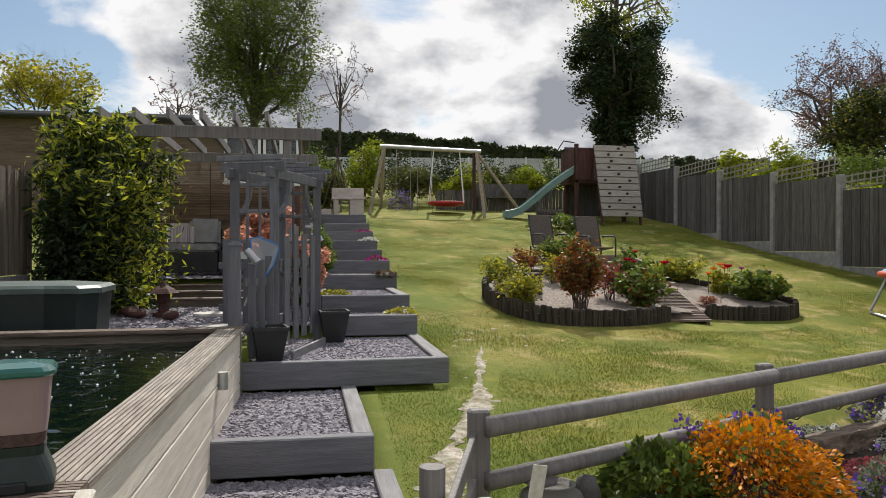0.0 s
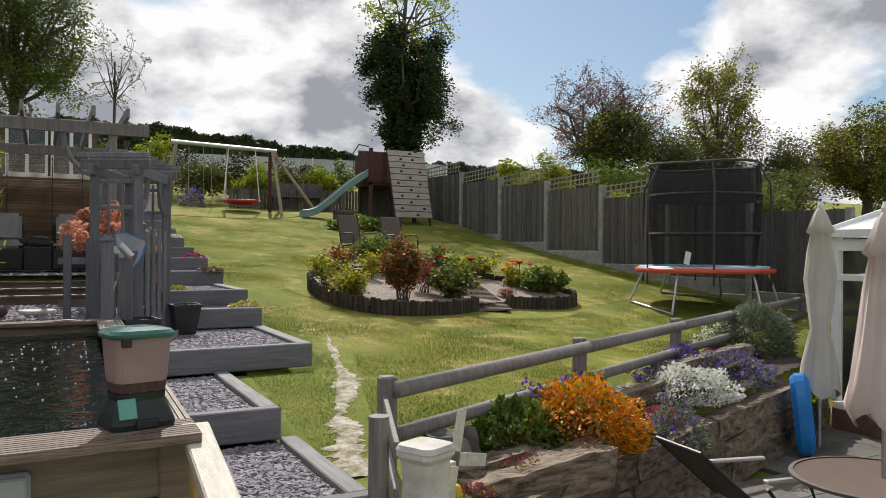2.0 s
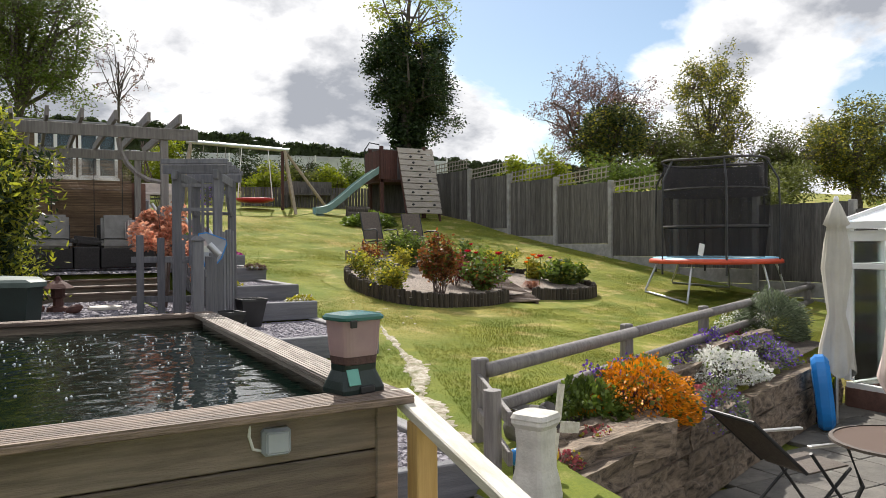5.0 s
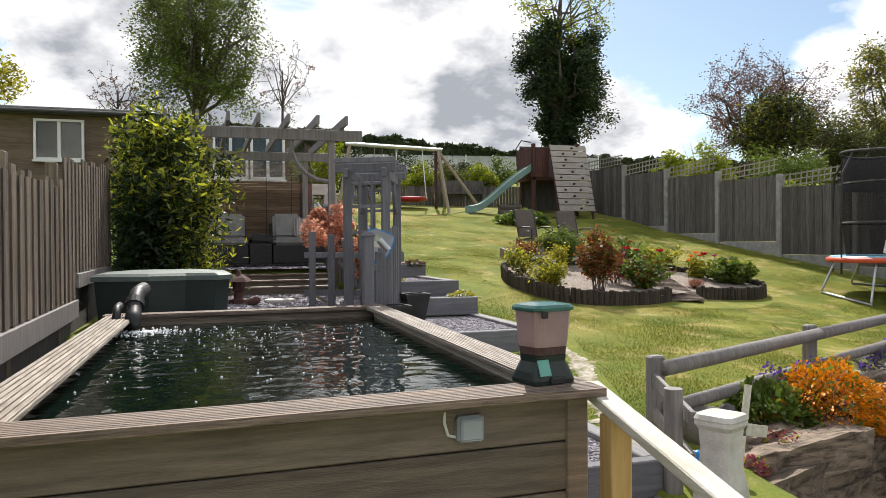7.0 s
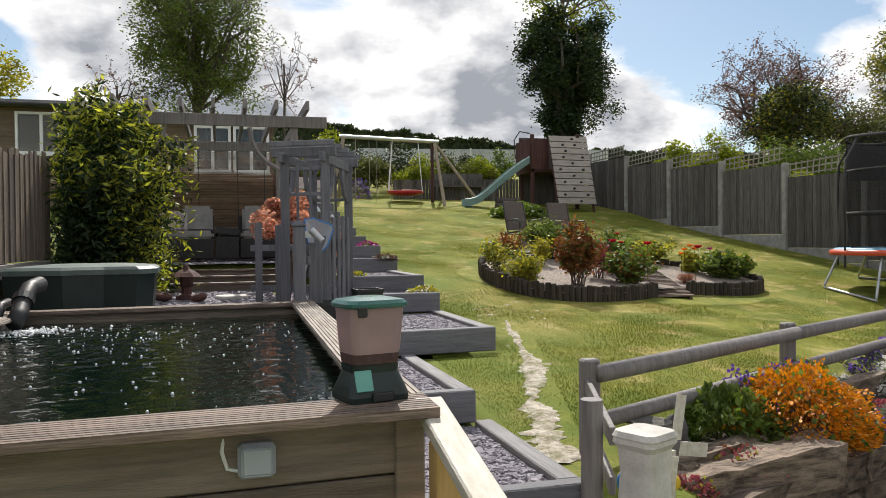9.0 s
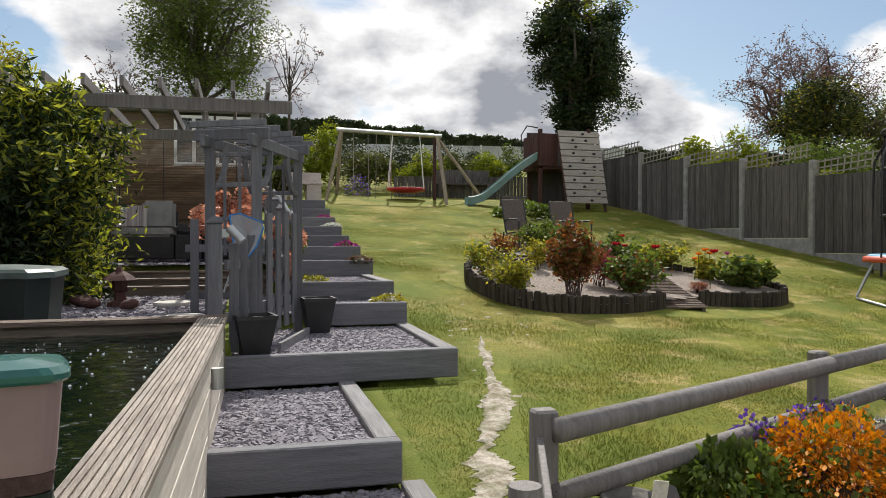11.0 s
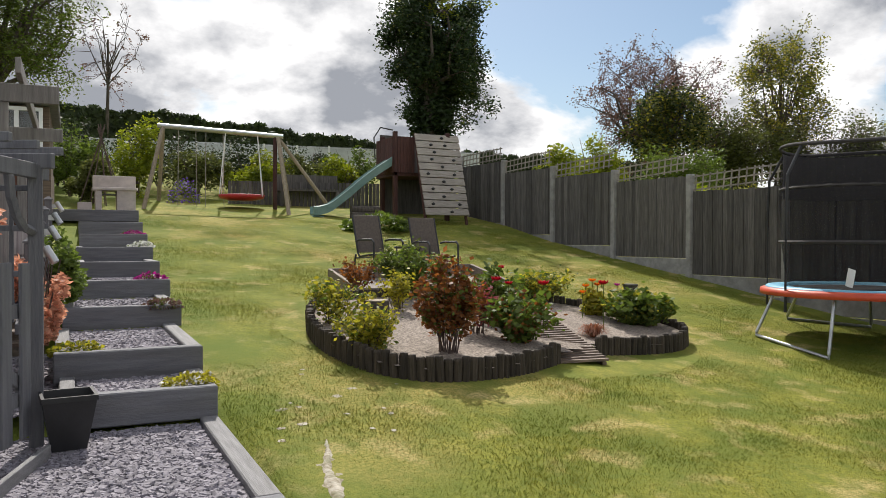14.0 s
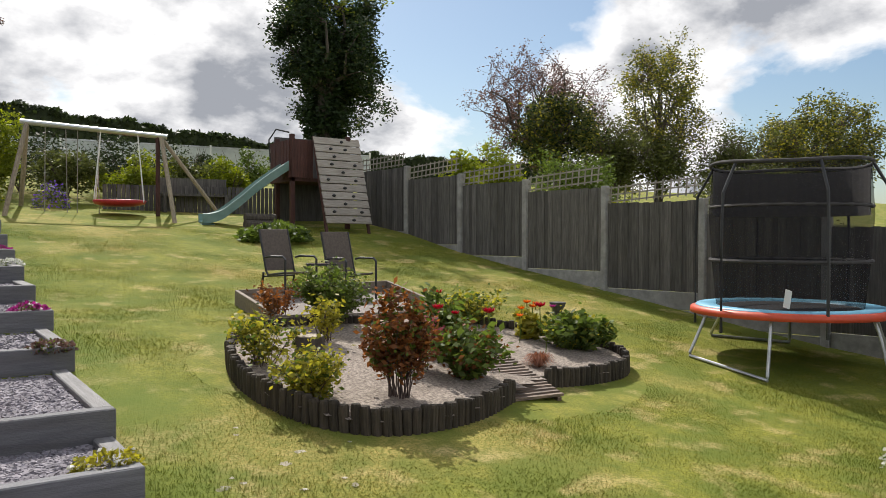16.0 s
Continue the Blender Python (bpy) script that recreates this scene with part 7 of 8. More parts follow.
def build_conservatory():
    s = thing("conservatory", "white conservatory with glazed doors and a pale polycarbonate roof", "conservatory")
    X, YL, YR, eave = 8.35, 3.65, -3.6, 2.12
    facets = [((X + 3.0, YL), (X, YL)), ((X, YL), (X, 2.8)), ((X, 2.8), (X, YR))]
    poly = [(X, YL), (X + 1.3, YL + 1.0), (X + 5, YL + 1.0), (X + 5, YR), (X, YR)]
    for (xa, ya), (xb, yb) in facets:
        a, b = Vector((xa, ya, 0)), Vector((xb, yb, 0))
        L = (b - a).length
        n = max(1, round(L / 0.85))
        nn = Vector((b.y - a.y, a.x - b.x, 0)).normalized()
        part("dwarf_wall", plankm((*a.xy, -0.12), (*b.xy, -0.12), 0.12, 0.25), M_BRICK, s, "dark brick plinth")
        for z, h in ((0.02, 0.1), (eave - 0.1, 0.14), (1.62, 0.07)):
            part("frame_rail", plankm((*a.xy, z), (*b.xy, z), 0.09, h), M_WHITE, s)
        for k in range(n + 1):
            q = a.lerp(b, k / n)
            part("mullion", plankm((*q.xy, 0.1), (*q.xy, eave), 0.09, 0.1, up=nn), M_WHITE, s)
        for k in range(n):
            p0, p1 = a.lerp(b, (k + 0.07) / n), a.lerp(b, (k + 0.93) / n)
            g = part("pane", plankm((*p0.xy, 0.83), (*p1.xy, 0.83), 0.012, 1.5), M_GLASS, s)
            g.visible_shadow = False
            g = part("pane", plankm((*p0.xy, 1.84), (*p1.xy, 1.84), 0.012, 0.36), M_GLASS, s)
            g.visible_shadow = False
    part("handle", boxm((X - 0.09, 2.68, 0.75), (X - 0.05, 2.72, 0.95), bevel=0.008), M_WHITE, s)
    part("gutter", box(box(bmesh.new(), (X - 0.14, YR, eave), (X - 0.02, YL + 0.05, eave + 0.09)), (X, YL + 0.0, eave), (X + 0.01, YL + 0.01, eave + 0.09)), M_WHITE, s)
    part("gutter", plankm((X - 0.08, YL + 0.06, eave + 0.045), (X + 3, YL + 0.06, eave + 0.045), 0.12, 0.09), M_WHITE, s)
    bm = bmesh.new()
    out = [(X - 0.1, YR, eave + 0.09), (X - 0.1, YL, eave + 0.09), (X + 0.0, YL + 0.1, eave + 0.09), (X + 5, YL + 0.1, eave + 0.09)]
    r0, r1 = (X + 2.6, 1.4, 3.5), (X + 2.6, YR, 3.5)
    r2 = (X + 5, 1.4, 3.5)
    vs = [bm.verts.new(p) for p in (*out, r0, r1, r2)]
    bm.faces.new((vs[0], vs[1], vs[4], vs[5])); bm.faces.new((vs[1], vs[2], vs[4])); bm.faces.new((vs[2], vs[3], vs[6], vs[4]))
    bmesh.ops.solidify(bm, geom=bm.faces[:], thickness=0.03)
    part("roof", bm, mat("opal_polycarbonate", (0.82, 0.83, 0.84), (0.74, 0.75, 0.77), 2, 0.4, trans=0.6), s, "opal polycarbonate roof")
    for p in (vs and [(out[1], r0), (out[2], r0)]):
        part("roof_bar", plankm(Vector(p[0]) + Vector((0, 0, 0.02)), Vector(p[1]) + Vector((0, 0, 0.02)), 0.07, 0.05), M_WHITE, s)
    for y in np.arange(YR + 0.6, YL - 0.3, 0.75):
        top = (X + 2.6, min(y, 1.4), 3.51)
        if y < 1.4:
            part("roof_bar", plankm((X - 0.1, y, eave + 0.12), top, 0.05, 0.04), M_WHITE, s)
    part("floor_slab", boxm((X + 0.07, YR, -0.3), (X + 5, YL - 0.07, -0.15)), M_PATIO, s)
    part("back_wall", boxm((X + 3.2, YR, 0), (X + 3.3, YL, 3.2)), M_STONEWHITE, s)
    t = thing("toy_table", "low wooden play table with a pastel panel inside the conservatory", "table", (X + 0.9, 2.2, -0.15))
    part("tabletop", boxm((-0.3, -0.5, 0.45), (0.3, 0.5, 0.49)), M_NEWWOOD, t)
    for a in (-0.26, 0.26):
        for b in (-0.45, 0.45):
            part("leg", boxm((a - 0.02, b - 0.02, 0), (a + 0.02, b + 0.02, 0.45)), M_NEWWOOD, t)
    c = thing("toy_box", "pastel striped toy box inside the conservatory", "box", (X + 0.6, 1.5, -0.15))
    part("box_body", boxm((-0.2, -0.3, 0), (0.2, 0.3, 0.6), bevel=0.01), M_TOY, c)
    r = thing("wooden_shelf", "wooden shelf unit inside the conservatory", "shelf", (X + 1.6, 1.9, -0.15))
    for z in (0.0, 0.4, 0.8):
        part("shelf_board", boxm((-0.2, -0.5, z), (0.2, 0.5, z + 0.03)), M_NEWWOOD, r)
    for y in (-0.5, 0.47):
        part("side_panel", boxm((-0.2, y, 0.03), (0.2, y + 0.03, 0.95)), M_NEWWOOD, r)


build_conservatory()


def build_blue_toy():
    s = thing("sand_toy", "bright blue plastic shell-shaped toy leaning beside a planter", "toy", (6.75, 3.0, PATIO_Z), 60)
    out = []
    for k in range(28):
        a = 2 * math.pi * k / 28
        r = 0.27 * (1 + 0.22 * math.cos(2 * a))
        out.append((r * math.sin(a) * 0.9, r * math.cos(a) * 1.35))
    bm = loft(bmesh.new(), [([(x * 0.85, y * 0.9) for x, y in out], 0), ([(x, y) for x, y in out], 0.05), ([(x, y) for x, y in out], 0.14), ([(x * 0.8, y * 0.86) for x, y in out], 0.19)])
    bmesh.ops.transform(bm, matrix=pose(0, 0, 0.44, 84, 0, -20), verts=bm.verts)
    part("shell", bm, M_BLUE, s)
    p = tapered_planter((7.25, 3.35, PATIO_Z), 20, 0.45, 0.42, "dark square planter with green leaves at the patio edge")
    bush("leafy_plant", "bright green leafy plant in a dark planter", "plant", (7.25, 3.35, PATIO_Z + 0.38), (0.22, 0.22, 0.15), 260, 0.10, M_LEAF_LIME, 91, False)


build_blue_toy()


# ---- trees, hedges and distance ----
def tree(name, label, at, base_r, crowns, top, spread, bare=0, seed=1, twig=0.9, loose=0.3):
    """A trunk that forks into limbs within spread of the axis, up to top metres, with leaf crowns of
    (material, leaves, leaf size, centre, radii, clumps, part name)."""
    s = thing(name, label, "tree", at)
    rng = random.Random(seed)
    bm = bmesh.new()
    fork = top * 0.42
    tube(bm, [(0, 0, -0.4), (rng.uniform(-0.1, 0.1), 0.05, fork * 0.5), (rng.uniform(-0.15, 0.15), 0, fork)], base_r, 9, base_r * 0.7)
    for k in range(7):
        a = k * 0.9 + rng.uniform(-0.3, 0.3)
        r = spread * rng.uniform(0.25, 0.7)
        z0 = fork * rng.uniform(0.7, 1.0)
        branching(bm, (0, 0, z0), (r * math.cos(a), r * math.sin(a), mixf(z0, top, rng.uniform(0.3, 0.55))), base_r * 0.2, 2, rng, 0.5, 4, 5)
    part("trunk", bm, M_BARK, s)
    if bare:
        bm = bmesh.new()
        for k in range(bare * 2):
            a = rng.uniform(0, 6.28)
            r = spread * rng.uniform(0.1, 0.85)
            z0 = top * rng.uniform(0.5, 0.95) * (1 - 0.18 * (r / spread) ** 2)
            e = Vector((r * math.cos(a), r * math.sin(a), z0))
            out = Vector((math.cos(a) * r / spread + rng.uniform(-0.6, 0.6), math.sin(a) * r / spread + rng.uniform(-0.6, 0.6), rng.uniform(0.1, 0.9))).normalized()
            branching(bm, e - out * spread * 0.25, e + out * spread * 0.2 * twig, base_r * 0.045, 3, rng, 0.95, 4, 4)
        part("bare_branch", bm, M_TWIG, s, "bare twiggy branches")
    for k, (m, n, size, c, radii, clumps, nm) in enumerate(crowns):
        leaves(nm, blob(n, c, radii, seed * 7 + k, clumps, 0.3, loose), size, m, s, seed=seed + k)
    return s


def at_ground(x, y):
    return (x, y, lawn_z(x, y))


def limb_tree(name, label, at, base_r, centre, radii, limbs, twigs, sets, seed, fork=0.35, sub=2, twig_r=0.014, bark=None, shell=0.45, rough=0.42):
    """A trunk, limbs reaching into an uneven crown, twigs off the limbs, and leaves along each twig.
    sets: (material, leaves a twig, leaf size, scatter, part name, label)."""
    s = thing(name, label, "tree", at)
    g = np.random.default_rng(seed)
    c, rad = np.asarray(centre, float), np.asarray(radii, float)
    low = max(0.3, c[2] - rad[2])
    z0 = low + (c[2] - low) * fork
    bm = bmesh.new()
    tube(bm, [(0, 0, -0.4), (g.uniform(-0.08, 0.08), g.uniform(-0.08, 0.08), z0 * 0.55), (0, 0, z0), (c[0] * 0.6, c[1] * 0.6, c[2] + 0.2 * rad[2])], base_r, 8, base_r * 0.45)
    along = [np.array((c[0] * 0.6 * t, c[1] * 0.6 * t, z0 + (c[2] + 0.2 * rad[2] - z0) * t)) for t in np.linspace(0, 1, 6)]
    for k in range(limbs):
        a, e = k * 2.4 + g.uniform(-0.4, 0.4), g.uniform(-0.25, 0.95)
        d = np.array((math.cos(a) * math.cos(e), math.sin(a) * math.cos(e), math.sin(e)))
        b = along[g.integers(0, 4)]
        end = c + d * rad * g.uniform(0.5, 0.75)
        m1 = b + (end - b) * 0.4 + np.array((0, 0, -0.05 * rad[2])) + g.normal(size=3) * 0.06 * rad
        m2 = b + (end - b) * 0.75 + g.normal(size=3) * 0.06 * rad
        tube(bm, [b, m1, m2, end], base_r * 0.36, 5, base_r * 0.08)
        along += [b + (m1 - b) * t for t in (0.5, 1)] + [m1 + (m2 - m1) * t for t in (0.5, 1)] + [end]
    part("trunk", bm, bark or M_BARK, s)
    al = np.array(along)
    bm = bmesh.new()
    segs = []
    for k in range(twigs):
        d = g.normal(size=3); d /= np.linalg.norm(d)
        lump = 0.82 + rough * noise.noise(Vector(d) * 2.1 + Vector((seed, 0, 0)))
        q = c + d * rad * (shell + (1 - shell) * g.random() ** 0.6) * lump
        p = al[np.argmin(((al - q) ** 2).sum(axis=1))]
        mid = (p + q) / 2 + g.normal(size=3) * 0.10 * np.linalg.norm(q - p)
        tube(bm, [p, mid, q], twig_r, 4, twig_r * 0.4)
        segs.append((p, mid, q))
        for _ in range(sub):
            f = mid + (q - mid) * g.uniform(0.1, 0.9)
            e = q + g.normal(size=3) * 0.30 * np.linalg.norm(q - mid) + (q - mid) * 0.15
            tube(bm, [f, (f + e) / 2 + g.normal(size=3) * 0.02, e], twig_r * 0.55, 3, twig_r * 0.25)
            segs.append((f, (f + e) / 2, e))
    part("branch", bm, bark or M_TWIG, s)["kind"] = "stuff"
    sg = np.array(segs)
    for k, (m, n, size, scatter, nm, lb) in enumerate(sets):
        i = g.integers(0, len(sg), n * twigs)
        t = g.random(n * twigs)[:, None] ** 0.7
        q = sg[i, 1] + (sg[i, 2] - sg[i, 1]) * t * 1.04 + g.normal(size=(n * twigs, 3)) * scatter
        leaves(nm, q, size, m, s, lb, seed=seed + k)
    return s


# ivy-clad tree behind the climbing tower
ivy = limb_tree("ivy_tree", "tall tree thick with dark ivy under lime spring leaves", at_ground(10.6, 22.0), 0.3, (0.15, 0, 4.6), (1.85, 1.6, 2.15), 12, 105,
                [(M_LEAF_DARK, 380, 0.115, 0.17, "ivy", ""), (M_LEAF_OLIVE, 26, 0.10, 0.2, "sunlit_leaf", "")], 101, 0.3, 1, shell=0.3, rough=0.85)
leaves("ivy_skirt", blob(9000, (0.05, 0, 2.2), (1.0, 0.95, 2.3), 15, 40, 0.3, 0.3), 0.16, M_LEAF_DARK, ivy, seed=16)
limb_tree("spring_tree", "slender lime-leaved branches rising out of the ivy", at_ground(10.75, 22.3), 0.14, (0.25, 0, 7.0), (2.2, 1.6, 2.2), 12, 110,
          [(M_LEAF_LIME, 26, 0.12, 0.12, "spring_leaf", "")], 111, 0.5, 2, 0.016)
limb_tree("birch_tree", "airy green birch with drooping leaves behind the pergola", at_ground(-1.5, 32.3), 0.3, (0.1, 0, 5.5), (3.5, 3.0, 4.6), 22, 330,
          [(M_LEAF_MID, 80, 0.13, 0.24, "crown", ""), (M_LEAF_OLIVE, 44, 0.13, 0.28, "outer_leaf", "")], 102, 0.3, 2, 0.018, shell=0.3)
for bx, by, top, w, sd in ((2.2, 32.8, 4.1, 1.7, 103), (-4.6, 31.8, 2.9, 1.4, 113)):
    limb_tree("budding_tree", "small half-bare tree with new buds beside the birch", at_ground(bx, by), 0.08, (0, 0, top), (w, w * 0.8, top * 0.52), 12, 70,
              [(M_LEAF_BROWN, 7, 0.11, 0.06, "bud", "")], sd, 0.4, 3, 0.013)
# row beyond the right-hand fence
limb_tree("bronze_tree", "half-bare domed tree with purple-bronze buds beyond the fence", at_ground(24.5, 28.3), 0.28, (0, 0, 4.3), (4.0, 3.2, 3.3), 20, 340,
          [(M_LEAF_BROWN, 46, 0.11, 0.14, "bud", "")], 104, 0.2, 3, 0.016)
limb_tree("ivy_stump_tree", "ivy-covered lower tree with olive leaves beyond the fence", at_ground(23.6, 26.4), 0.3, (0.1, 0, 3.2), (2.2, 1.9, 2.0), 10, 110,
          [(M_LEAF_OLIVE, 70, 0.15, 0.22, "crown", ""), (M_LEAF_YEL, 22, 0.14, 0.25, "outer_leaf", ""), (M_LEAF_DARK, 40, 0.16, 0.3, "ivy", "")], 105, 0.2, 1)
limb_tree("young_tree", "slender young tree with fresh yellow-green leaves", at_ground(31.0, 27.0), 0.16, (0, 0, 4.9), (2.6, 2.2, 4.3), 18, 190,
          [(M_LEAF_YEL, 40, 0.14, 0.18, "crown", ""), (M_LEAF_OLIVE, 50, 0.15, 0.22, "inner_leaf", "")], 106, 0.15, 2, 0.02)
limb_tree("broad_tree", "broad olive-green tree beyond the far fence", at_ground(35.5, 21.7), 0.35, (0, 0, 3.3), (3.6, 3.2, 2.6), 18, 240,
          [(M_LEAF_OLIVE, 80, 0.16, 0.22, "crown", ""), (M_LEAF_YEL, 36, 0.15, 0.22, "outer_leaf", "")], 107, 0.2, 2, 0.02)
limb_tree("scrub_tree", "tangled olive scrub between the taller trees", at_ground(28.2, 27.5), 0.16, (0, 0, 2.6), (2.6, 2.0, 2.4), 12, 130,
          [(M_LEAF_OLIVE, 44, 0.15, 0.24, "crown", "")], 117, 0.2, 2, 0.016)
limb_tree("scrub_tree", "tangled olive scrub between the taller trees", at_ground(33.4, 24.6), 0.16, (0, 0, 2.5), (2.4, 2.0, 2.2), 12, 130,
          [(M_LEAF_OLIVE, 40, 0.15, 0.24, "crown", "")], 118, 0.2, 2, 0.016)
for x, y, w in ((31.8, 23.2, 1.9), (29.0, 25.4, 2.0), (27.5, 26.6, 1.6), (38.0, 17.5, 2.2)):
    tree("scrub_tree", "thin budding scrub tree beyond the fence", at_ground(x, y), 0.12, [(M_LEAF_OLIVE, 4000, 0.18, (0, 0, 2.2), (w, w * 0.9, 1.7), 36, "crown")], 3.8, w, 8, 108 + int(x))
tree("pale_tree", "pale budding tree far behind the cabin", at_ground(-12.0, 38.0), 0.2, [(M_LEAF_YEL, 4500, 0.22, (0, 0, 3.6), (3.0, 2.4, 2.0), 36, "crown")], 5.2, 2.6, 10, 109)
for k, (bx, by, rx, rz_, m) in enumerate(((16.6, 22.0, 1.5, 1.45, M_LEAF_LIME), (12.2, 17.6, 0.9, 1.05, M_LEAF_LIME), (14.6, 15.0, 1.2, 0.8, M_LEAF_LIME), (13.4, 11.2, 1.0, 0.8, M_LEAF_LIME), (18.5, 14.0, 1.8, 1.3, M_LEAF_OLIVE), (20.5, 22.0, 2.2, 1.5, M_LEAF_MID), (24.0, 17.5, 2.4, 1.5, M_LEAF_OLIVE), (20.0, 9.0, 1.8, 1.2, M_LEAF_MID))):
    bush("hedgerow_shrub", "leafy shrub showing over the fence", "shrub", at_ground(bx, by), (rx, rx * 0.8, rz_), 4200, 0.13, m, 120 + k, clumps=24)
# bank of shrubs behind the swings
BANK = ((0.9, 22.2, 1.2, 1.0, M_LEAF_MID), (2.5, 22.3, 0.9, 1.1, M_LEAF_LIME), (4.0, 22.6, 1.1, 0.85, M_LEAF_OLIVE), (5.5, 22.4, 0.9, 0.8, M_LEAF_LIME), (6.8, 22.5, 1.0, 0.85, M_LEAF_OLIVE), (7.9, 22.2, 0.9, 0.75, M_LEAF_LIME), (8.7, 23.2, 1.1, 1.0, M_LEAF_MID), (3.2, 24.4, 1.8, 1.0, M_LEAF_HEDGE), (5.6, 24.6, 1.8, 0.95, M_LEAF_HEDGE), (7.6, 24.6, 1.4, 1.0, M_LEAF_HEDGE), (0.6, 24.4, 1.6, 1.1, M_LEAF_HEDGE), (0.0, 19.9, 0.6, 0.8, M_LEAF_OLIVE), (1.4, 20.6, 0.6, 0.65, M_LEAF_OLIVE), (-1.0, 21.5, 1.0, 1.0, M_LEAF_MID))
for k, (bx, by, rx, rz_, m) in enumerate(BANK):
    bush("bank_shrub", "sunlit garden shrub on the bank behind the swings", "shrub", at_ground(bx, by), (rx, rx * 0.7, rz_), 4200, 0.10, m, 140 + k, clumps=22)
bush("bluebell_clump", "clump of blue flowers below the swing", "flowers", at_ground(3.5, 21.2), (0.4, 0.3, 0.4), 500, 0.07, M_LEAF_MID, 160, False, 0.3, ((M_F_PURPLE, 350, 0.05, "bloom", "blue flowers"),))
bush("hosta_clump", "leafy clump with white flowers behind the chairs", "plant", at_ground(6.9, 16.6), (0.75, 0.5, 0.24), 800, 0.16, M_LEAF_MID, 161, False, 0.6, ((M_F_WHITE, 130, 0.06, "bloom", "white flowers"),))
for k, (px, py, pz, m, lb) in enumerate(((1.78, 10.6, 1.78, M_F_MAGENTA, "magenta flowers spilling over a step"), (1.9, 15.0, 2.32, M_F_MAGENTA, "magenta flowers in a small pot on the steps"), (1.95, 14.1, 2.14, M_F_WHITE, "white flowers on the steps"), (1.68, 6.45, 1.26, M_LEAF_YEL, "low plant with white flowers on a step"), (1.75, 8.95, 1.6, M_LEAF_BROWN, "small dry sedum on a step"), (0.98, 7.25, 1.42, M_LEAF_YEL, "dry grass tuft on a step"))):
    bush("step_plant", lb, "plant", (px, py, pz - 0.03), (0.2, 0.13, 0.07), 380, 0.035, m, 170 + k, False, 0.8, ((M_F_WHITE, 50, 0.03, "bloom", "white flowers"),) if k == 3 else ((M_LEAF_MID, 120, 0.03, "leaf", "green leaves"),))


def hedge_top(x):
    return max(7.85, min(9.1, 9.1 - 0.075 * (x - 5))) + 0.10 * math.sin(x * 1.3) + 0.07 * math.sin(x * 3.7) + 0.05 * math.sin(x * 7.1)


def build_far_hedge():
    g = np.random.default_rng(9)
    n = 30000
    x = -16 + 66 * g.random(n)
    y = 46 + g.normal(0, 0.25, n)
    z = np.array([hedge_top(a) for a in x]) - 1.5 * g.random(n) ** 1.5
    s = thing("far_hedge", "long dark clipped hedge along the hill crest", "hedge")
    ob = leaves("foliage", np.stack([x, y, z], 1), 0.34, M_LEAF_HEDGE, s, flat=1.0, seed=12)
    ob["kind"] = "stuff"
    xs = np.arange(-16, 50.1, 0.5)
    v = [(a, yy, zz) for a in xs for yy, zz in ((45.7, 5.5), (45.7, hedge_top(a) - 0.12), (46.6, hedge_top(a) - 0.12), (46.6, 5.5))]
    f = [(k * 4 + j, k * 4 + j + 1, k * 4 + 5 + j, k * 4 + 4 + j) for k in range(len(xs) - 1) for j in range(3)]
    raw("dense_core", v, f, M_LEAF_HEDGE, s)
    d = thing("low_fence", "dark low board fence behind the swings", "fence", kind="structure")
    for k in range(60):
        xx = 4.6 + k * 0.1
        part("board", boxm((xx, 21.4 - 0.02 * k, 2.9), (xx + 0.09, 21.42 - 0.02 * k, 3.75)), M_FENCE, d)
    s = thing("greenhouse", "long low glasshouse with pale ribs behind the shrubs", "greenhouse")
    a, b = Vector((1.5, 31.5, 5.0)), Vector((16.0, 29.0, 5.0))
    part("wall", plankm((*a.xy, 5.35), (*b.xy, 5.25), 0.1, 0.9), mat("dusty_glasshouse", (0.55, 0.58, 0.58), (0.42, 0.45, 0.46), 3, 0.3), s)
    for k in range(13):
        q = a.lerp(b, k / 12)
        part("rib", boxm((q.x - 0.03, q.y - 0.08, 4.6), (q.x + 0.03, q.y - 0.055, 5.85)), M_WHITE, s)
    part("ridge", plankm((*a.xy, 5.83), (*b.xy, 5.73), 0.12, 0.06), M_METAL, s)


build_far_hedge()


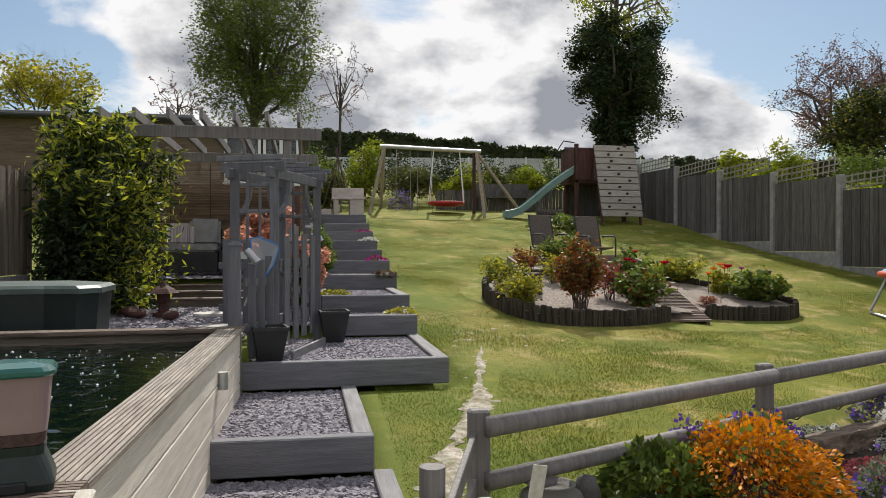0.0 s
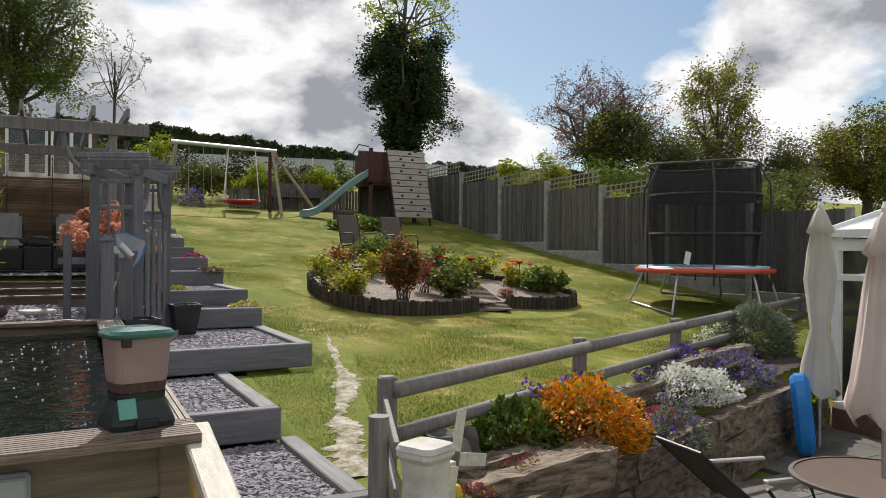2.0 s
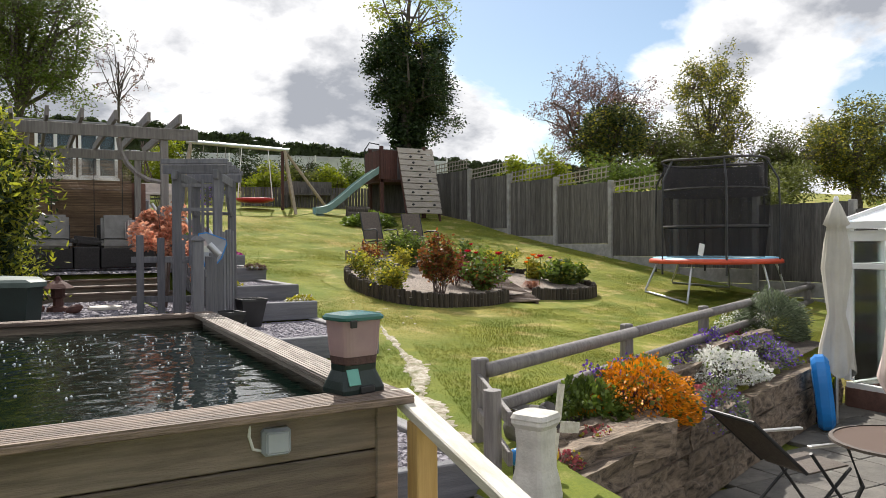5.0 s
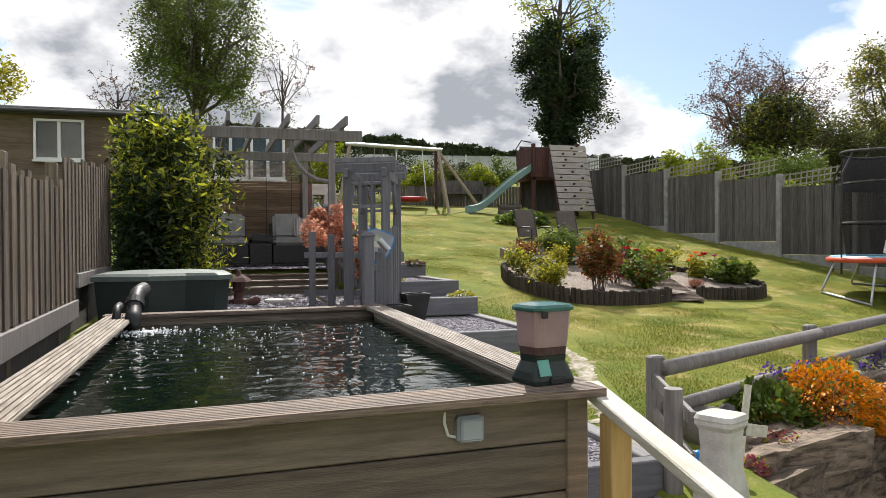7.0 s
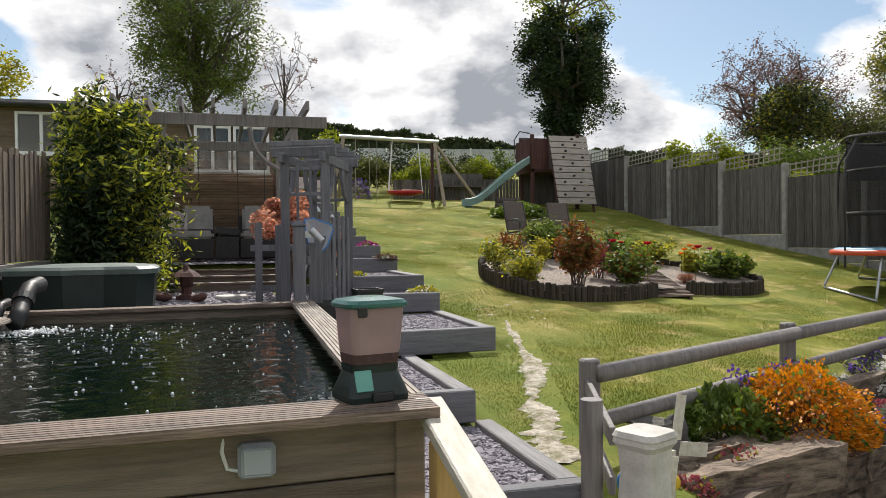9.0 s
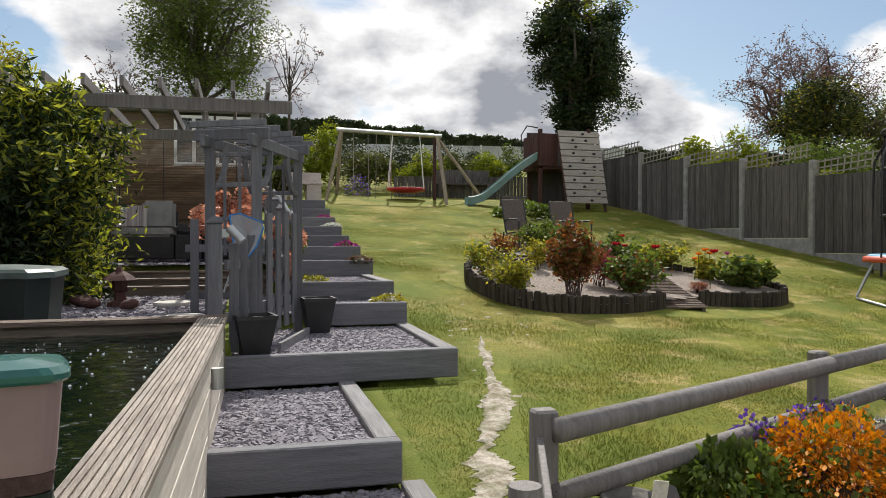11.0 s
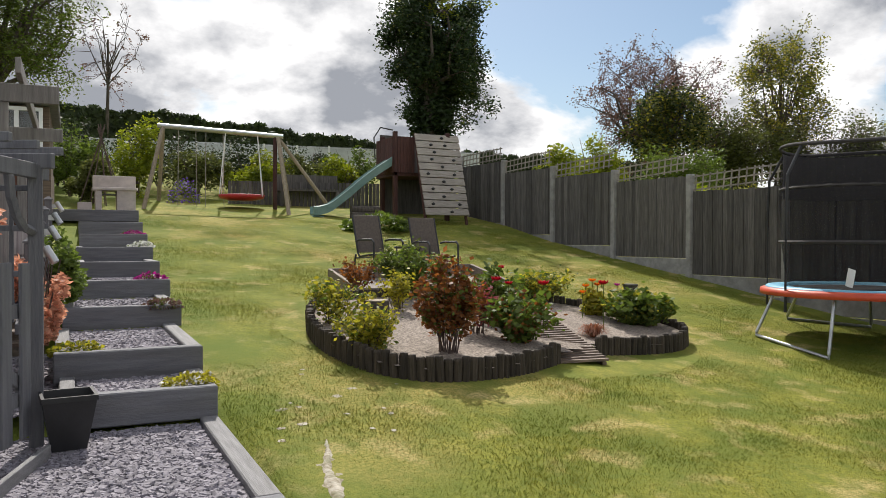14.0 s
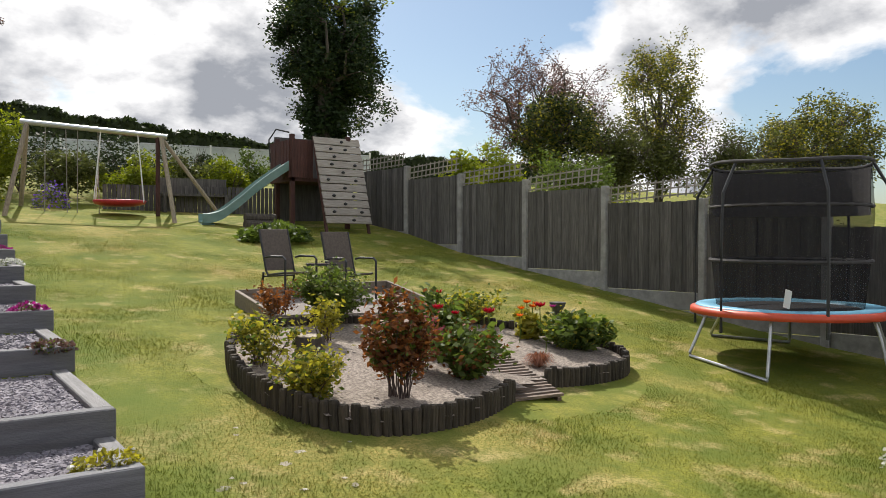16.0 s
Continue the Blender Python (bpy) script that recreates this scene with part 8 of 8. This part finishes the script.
def build_worn_path():
    """Bare chalky ground worn into the lawn beside the steps."""
    line = smooth_line([(1.32, 1.75), (1.42, 2.3), (1.62, 3.0), (1.95, 3.7), (2.1, 4.4), (2.25, 5.0), (2.4, 5.6)], 8)
    wid = [0.17, 0.17, 0.09, 0.11, 0.03, 0.05, 0.01]
    m = mat("chalky_earth", (0.56, 0.51, 0.43), (0.24, 0.20, 0.13), 16, 0.95, 1.0, 50, blotch=0.8, blotch_col=(0.13, 0.14, 0.04), blotch_scale=6)
    v, f = [], []
    n = 260
    for k in range(n):
        u = k / (n - 1) * (len(line) - 1)
        i = min(int(u), len(line) - 2)
        x, y = (mixf(line[i][c], line[i + 1][c], u - i) for c in (0, 1))
        w = profile_at([(i2 * 8, q) for i2, q in enumerate(wid)], u)
        edge = lambda s: max(0.004, w * (0.75 + 0.75 * noise.noise(Vector((y * 4.5, s, 0))) + 0.5 * noise.noise(Vector((y * 17, s, 3))) + 0.25 * noise.noise(Vector((y * 55, s, 5)))))
        a, b = x - edge(1.5), x + edge(7.5)
        for t in (0, 0.33, 0.67, 1):
            q = mixf(a, b, t)
            v.append((q, y, lawn_z(q, y) + (0.004 if t in (0, 1) else 0.016 + 0.008 * noise.noise(Vector((q * 9, y * 9, 0))))))
    f = [(r * 4 + c, r * 4 + c + 1, r * 4 + c + 5, r * 4 + c + 4) for r in range(n - 1) for c in range(3)]
    g = np.random.default_rng(41)
    for k in range(22):
        if k < 14:
            cx, cy, r = 2.75 + g.normal() * 0.3, 6.3 + g.normal() * 0.45, g.uniform(0.012, 0.04)
        else:
            cx, cy, r = 2.2 + g.normal() * 0.14, 4.9 + g.normal() * 0.7, g.uniform(0.01, 0.04)
        o = len(v)
        v.append((cx, cy, lawn_z(cx, cy) + 0.008))
        for j in range(14):
            a = j / 14 * 6.2832
            q = r * (0.9 + 0.7 * noise.noise(Vector((math.cos(a) * 1.6 + k, math.sin(a) * 1.6, k * 3.1))))
            px, py = cx + 1.2 * q * math.cos(a), cy + q * math.sin(a)
            v.append((px, py, lawn_z(px, py) + 0.002))
        f += [(o, o + 1 + j, o + 1 + (j + 1) % 14) for j in range(14)]
    tagged(raw("worn_earth", v, f, m, smooth=True), "bare chalky track worn into the lawn", "worn ground", kind="structure")


build_worn_path()


# ---- grass blades on the near lawn ----
def build_grass():
    g = np.random.default_rng(77)
    n = 620000
    x, y = g.uniform(1.0, 11.0, n), 1.2 + 17.0 * g.random(n) ** 1.7
    near_steps = np.where(y < 4.3, 1.2, 1.9)
    keep = (x > near_steps) & (y > 1.95 + (x - 1.5) * 0.49)
    bed = (((x - 5.3) / 2.5) ** 2 + ((y - 8.5) / 1.75) ** 2 < 1.0) | ((x > 4.25) & (x < 6.8) & (y > 9.9) & (y < 11.9))
    line = 1.32 + (y - 1.75) * 0.29
    worn = (np.abs(x - line - 0.08) < 0.11) & (y < 5.2) & (g.random(n) > 0.12)
    keep &= ~bed & ~worn
    x, y = x[keep], y[keep]
    z = np.array([lawn_z(a, b) for a, b in zip(x, y)])
    m = len(x)
    h = g.uniform(0.006, 0.020, m) * (1 + 0.5 * np.sin(x * 2.1) * np.sin(y * 1.7))
    a = g.uniform(0, 6.28, m)
    w = 0.0034
    lean = g.normal(0, 0.014, (m, 2))
    p0 = np.stack([x - w * np.cos(a), y - w * np.sin(a), z - 0.004], 1)
    p1 = np.stack([x + w * np.cos(a), y + w * np.sin(a), z - 0.004], 1)
    p2 = np.stack([x + lean[:, 0], y + lean[:, 1], z + h], 1)
    v = np.stack([p0, p1, p2], 1).reshape(-1, 3)
    me = bpy.data.meshes.new("grass")
    me.vertices.add(3 * m); me.vertices.foreach_set("co", v.ravel())
    me.loops.add(3 * m); me.loops.foreach_set("vertex_index", np.arange(3 * m, dtype=np.int32))
    me.polygons.add(m); me.polygons.foreach_set("loop_start", np.arange(0, 3 * m, 3, dtype=np.int32))
    me.update()
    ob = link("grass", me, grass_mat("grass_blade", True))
    tagged(ob, "short mown grass blades on the lawn", "grass", kind="stuff")


build_grass()
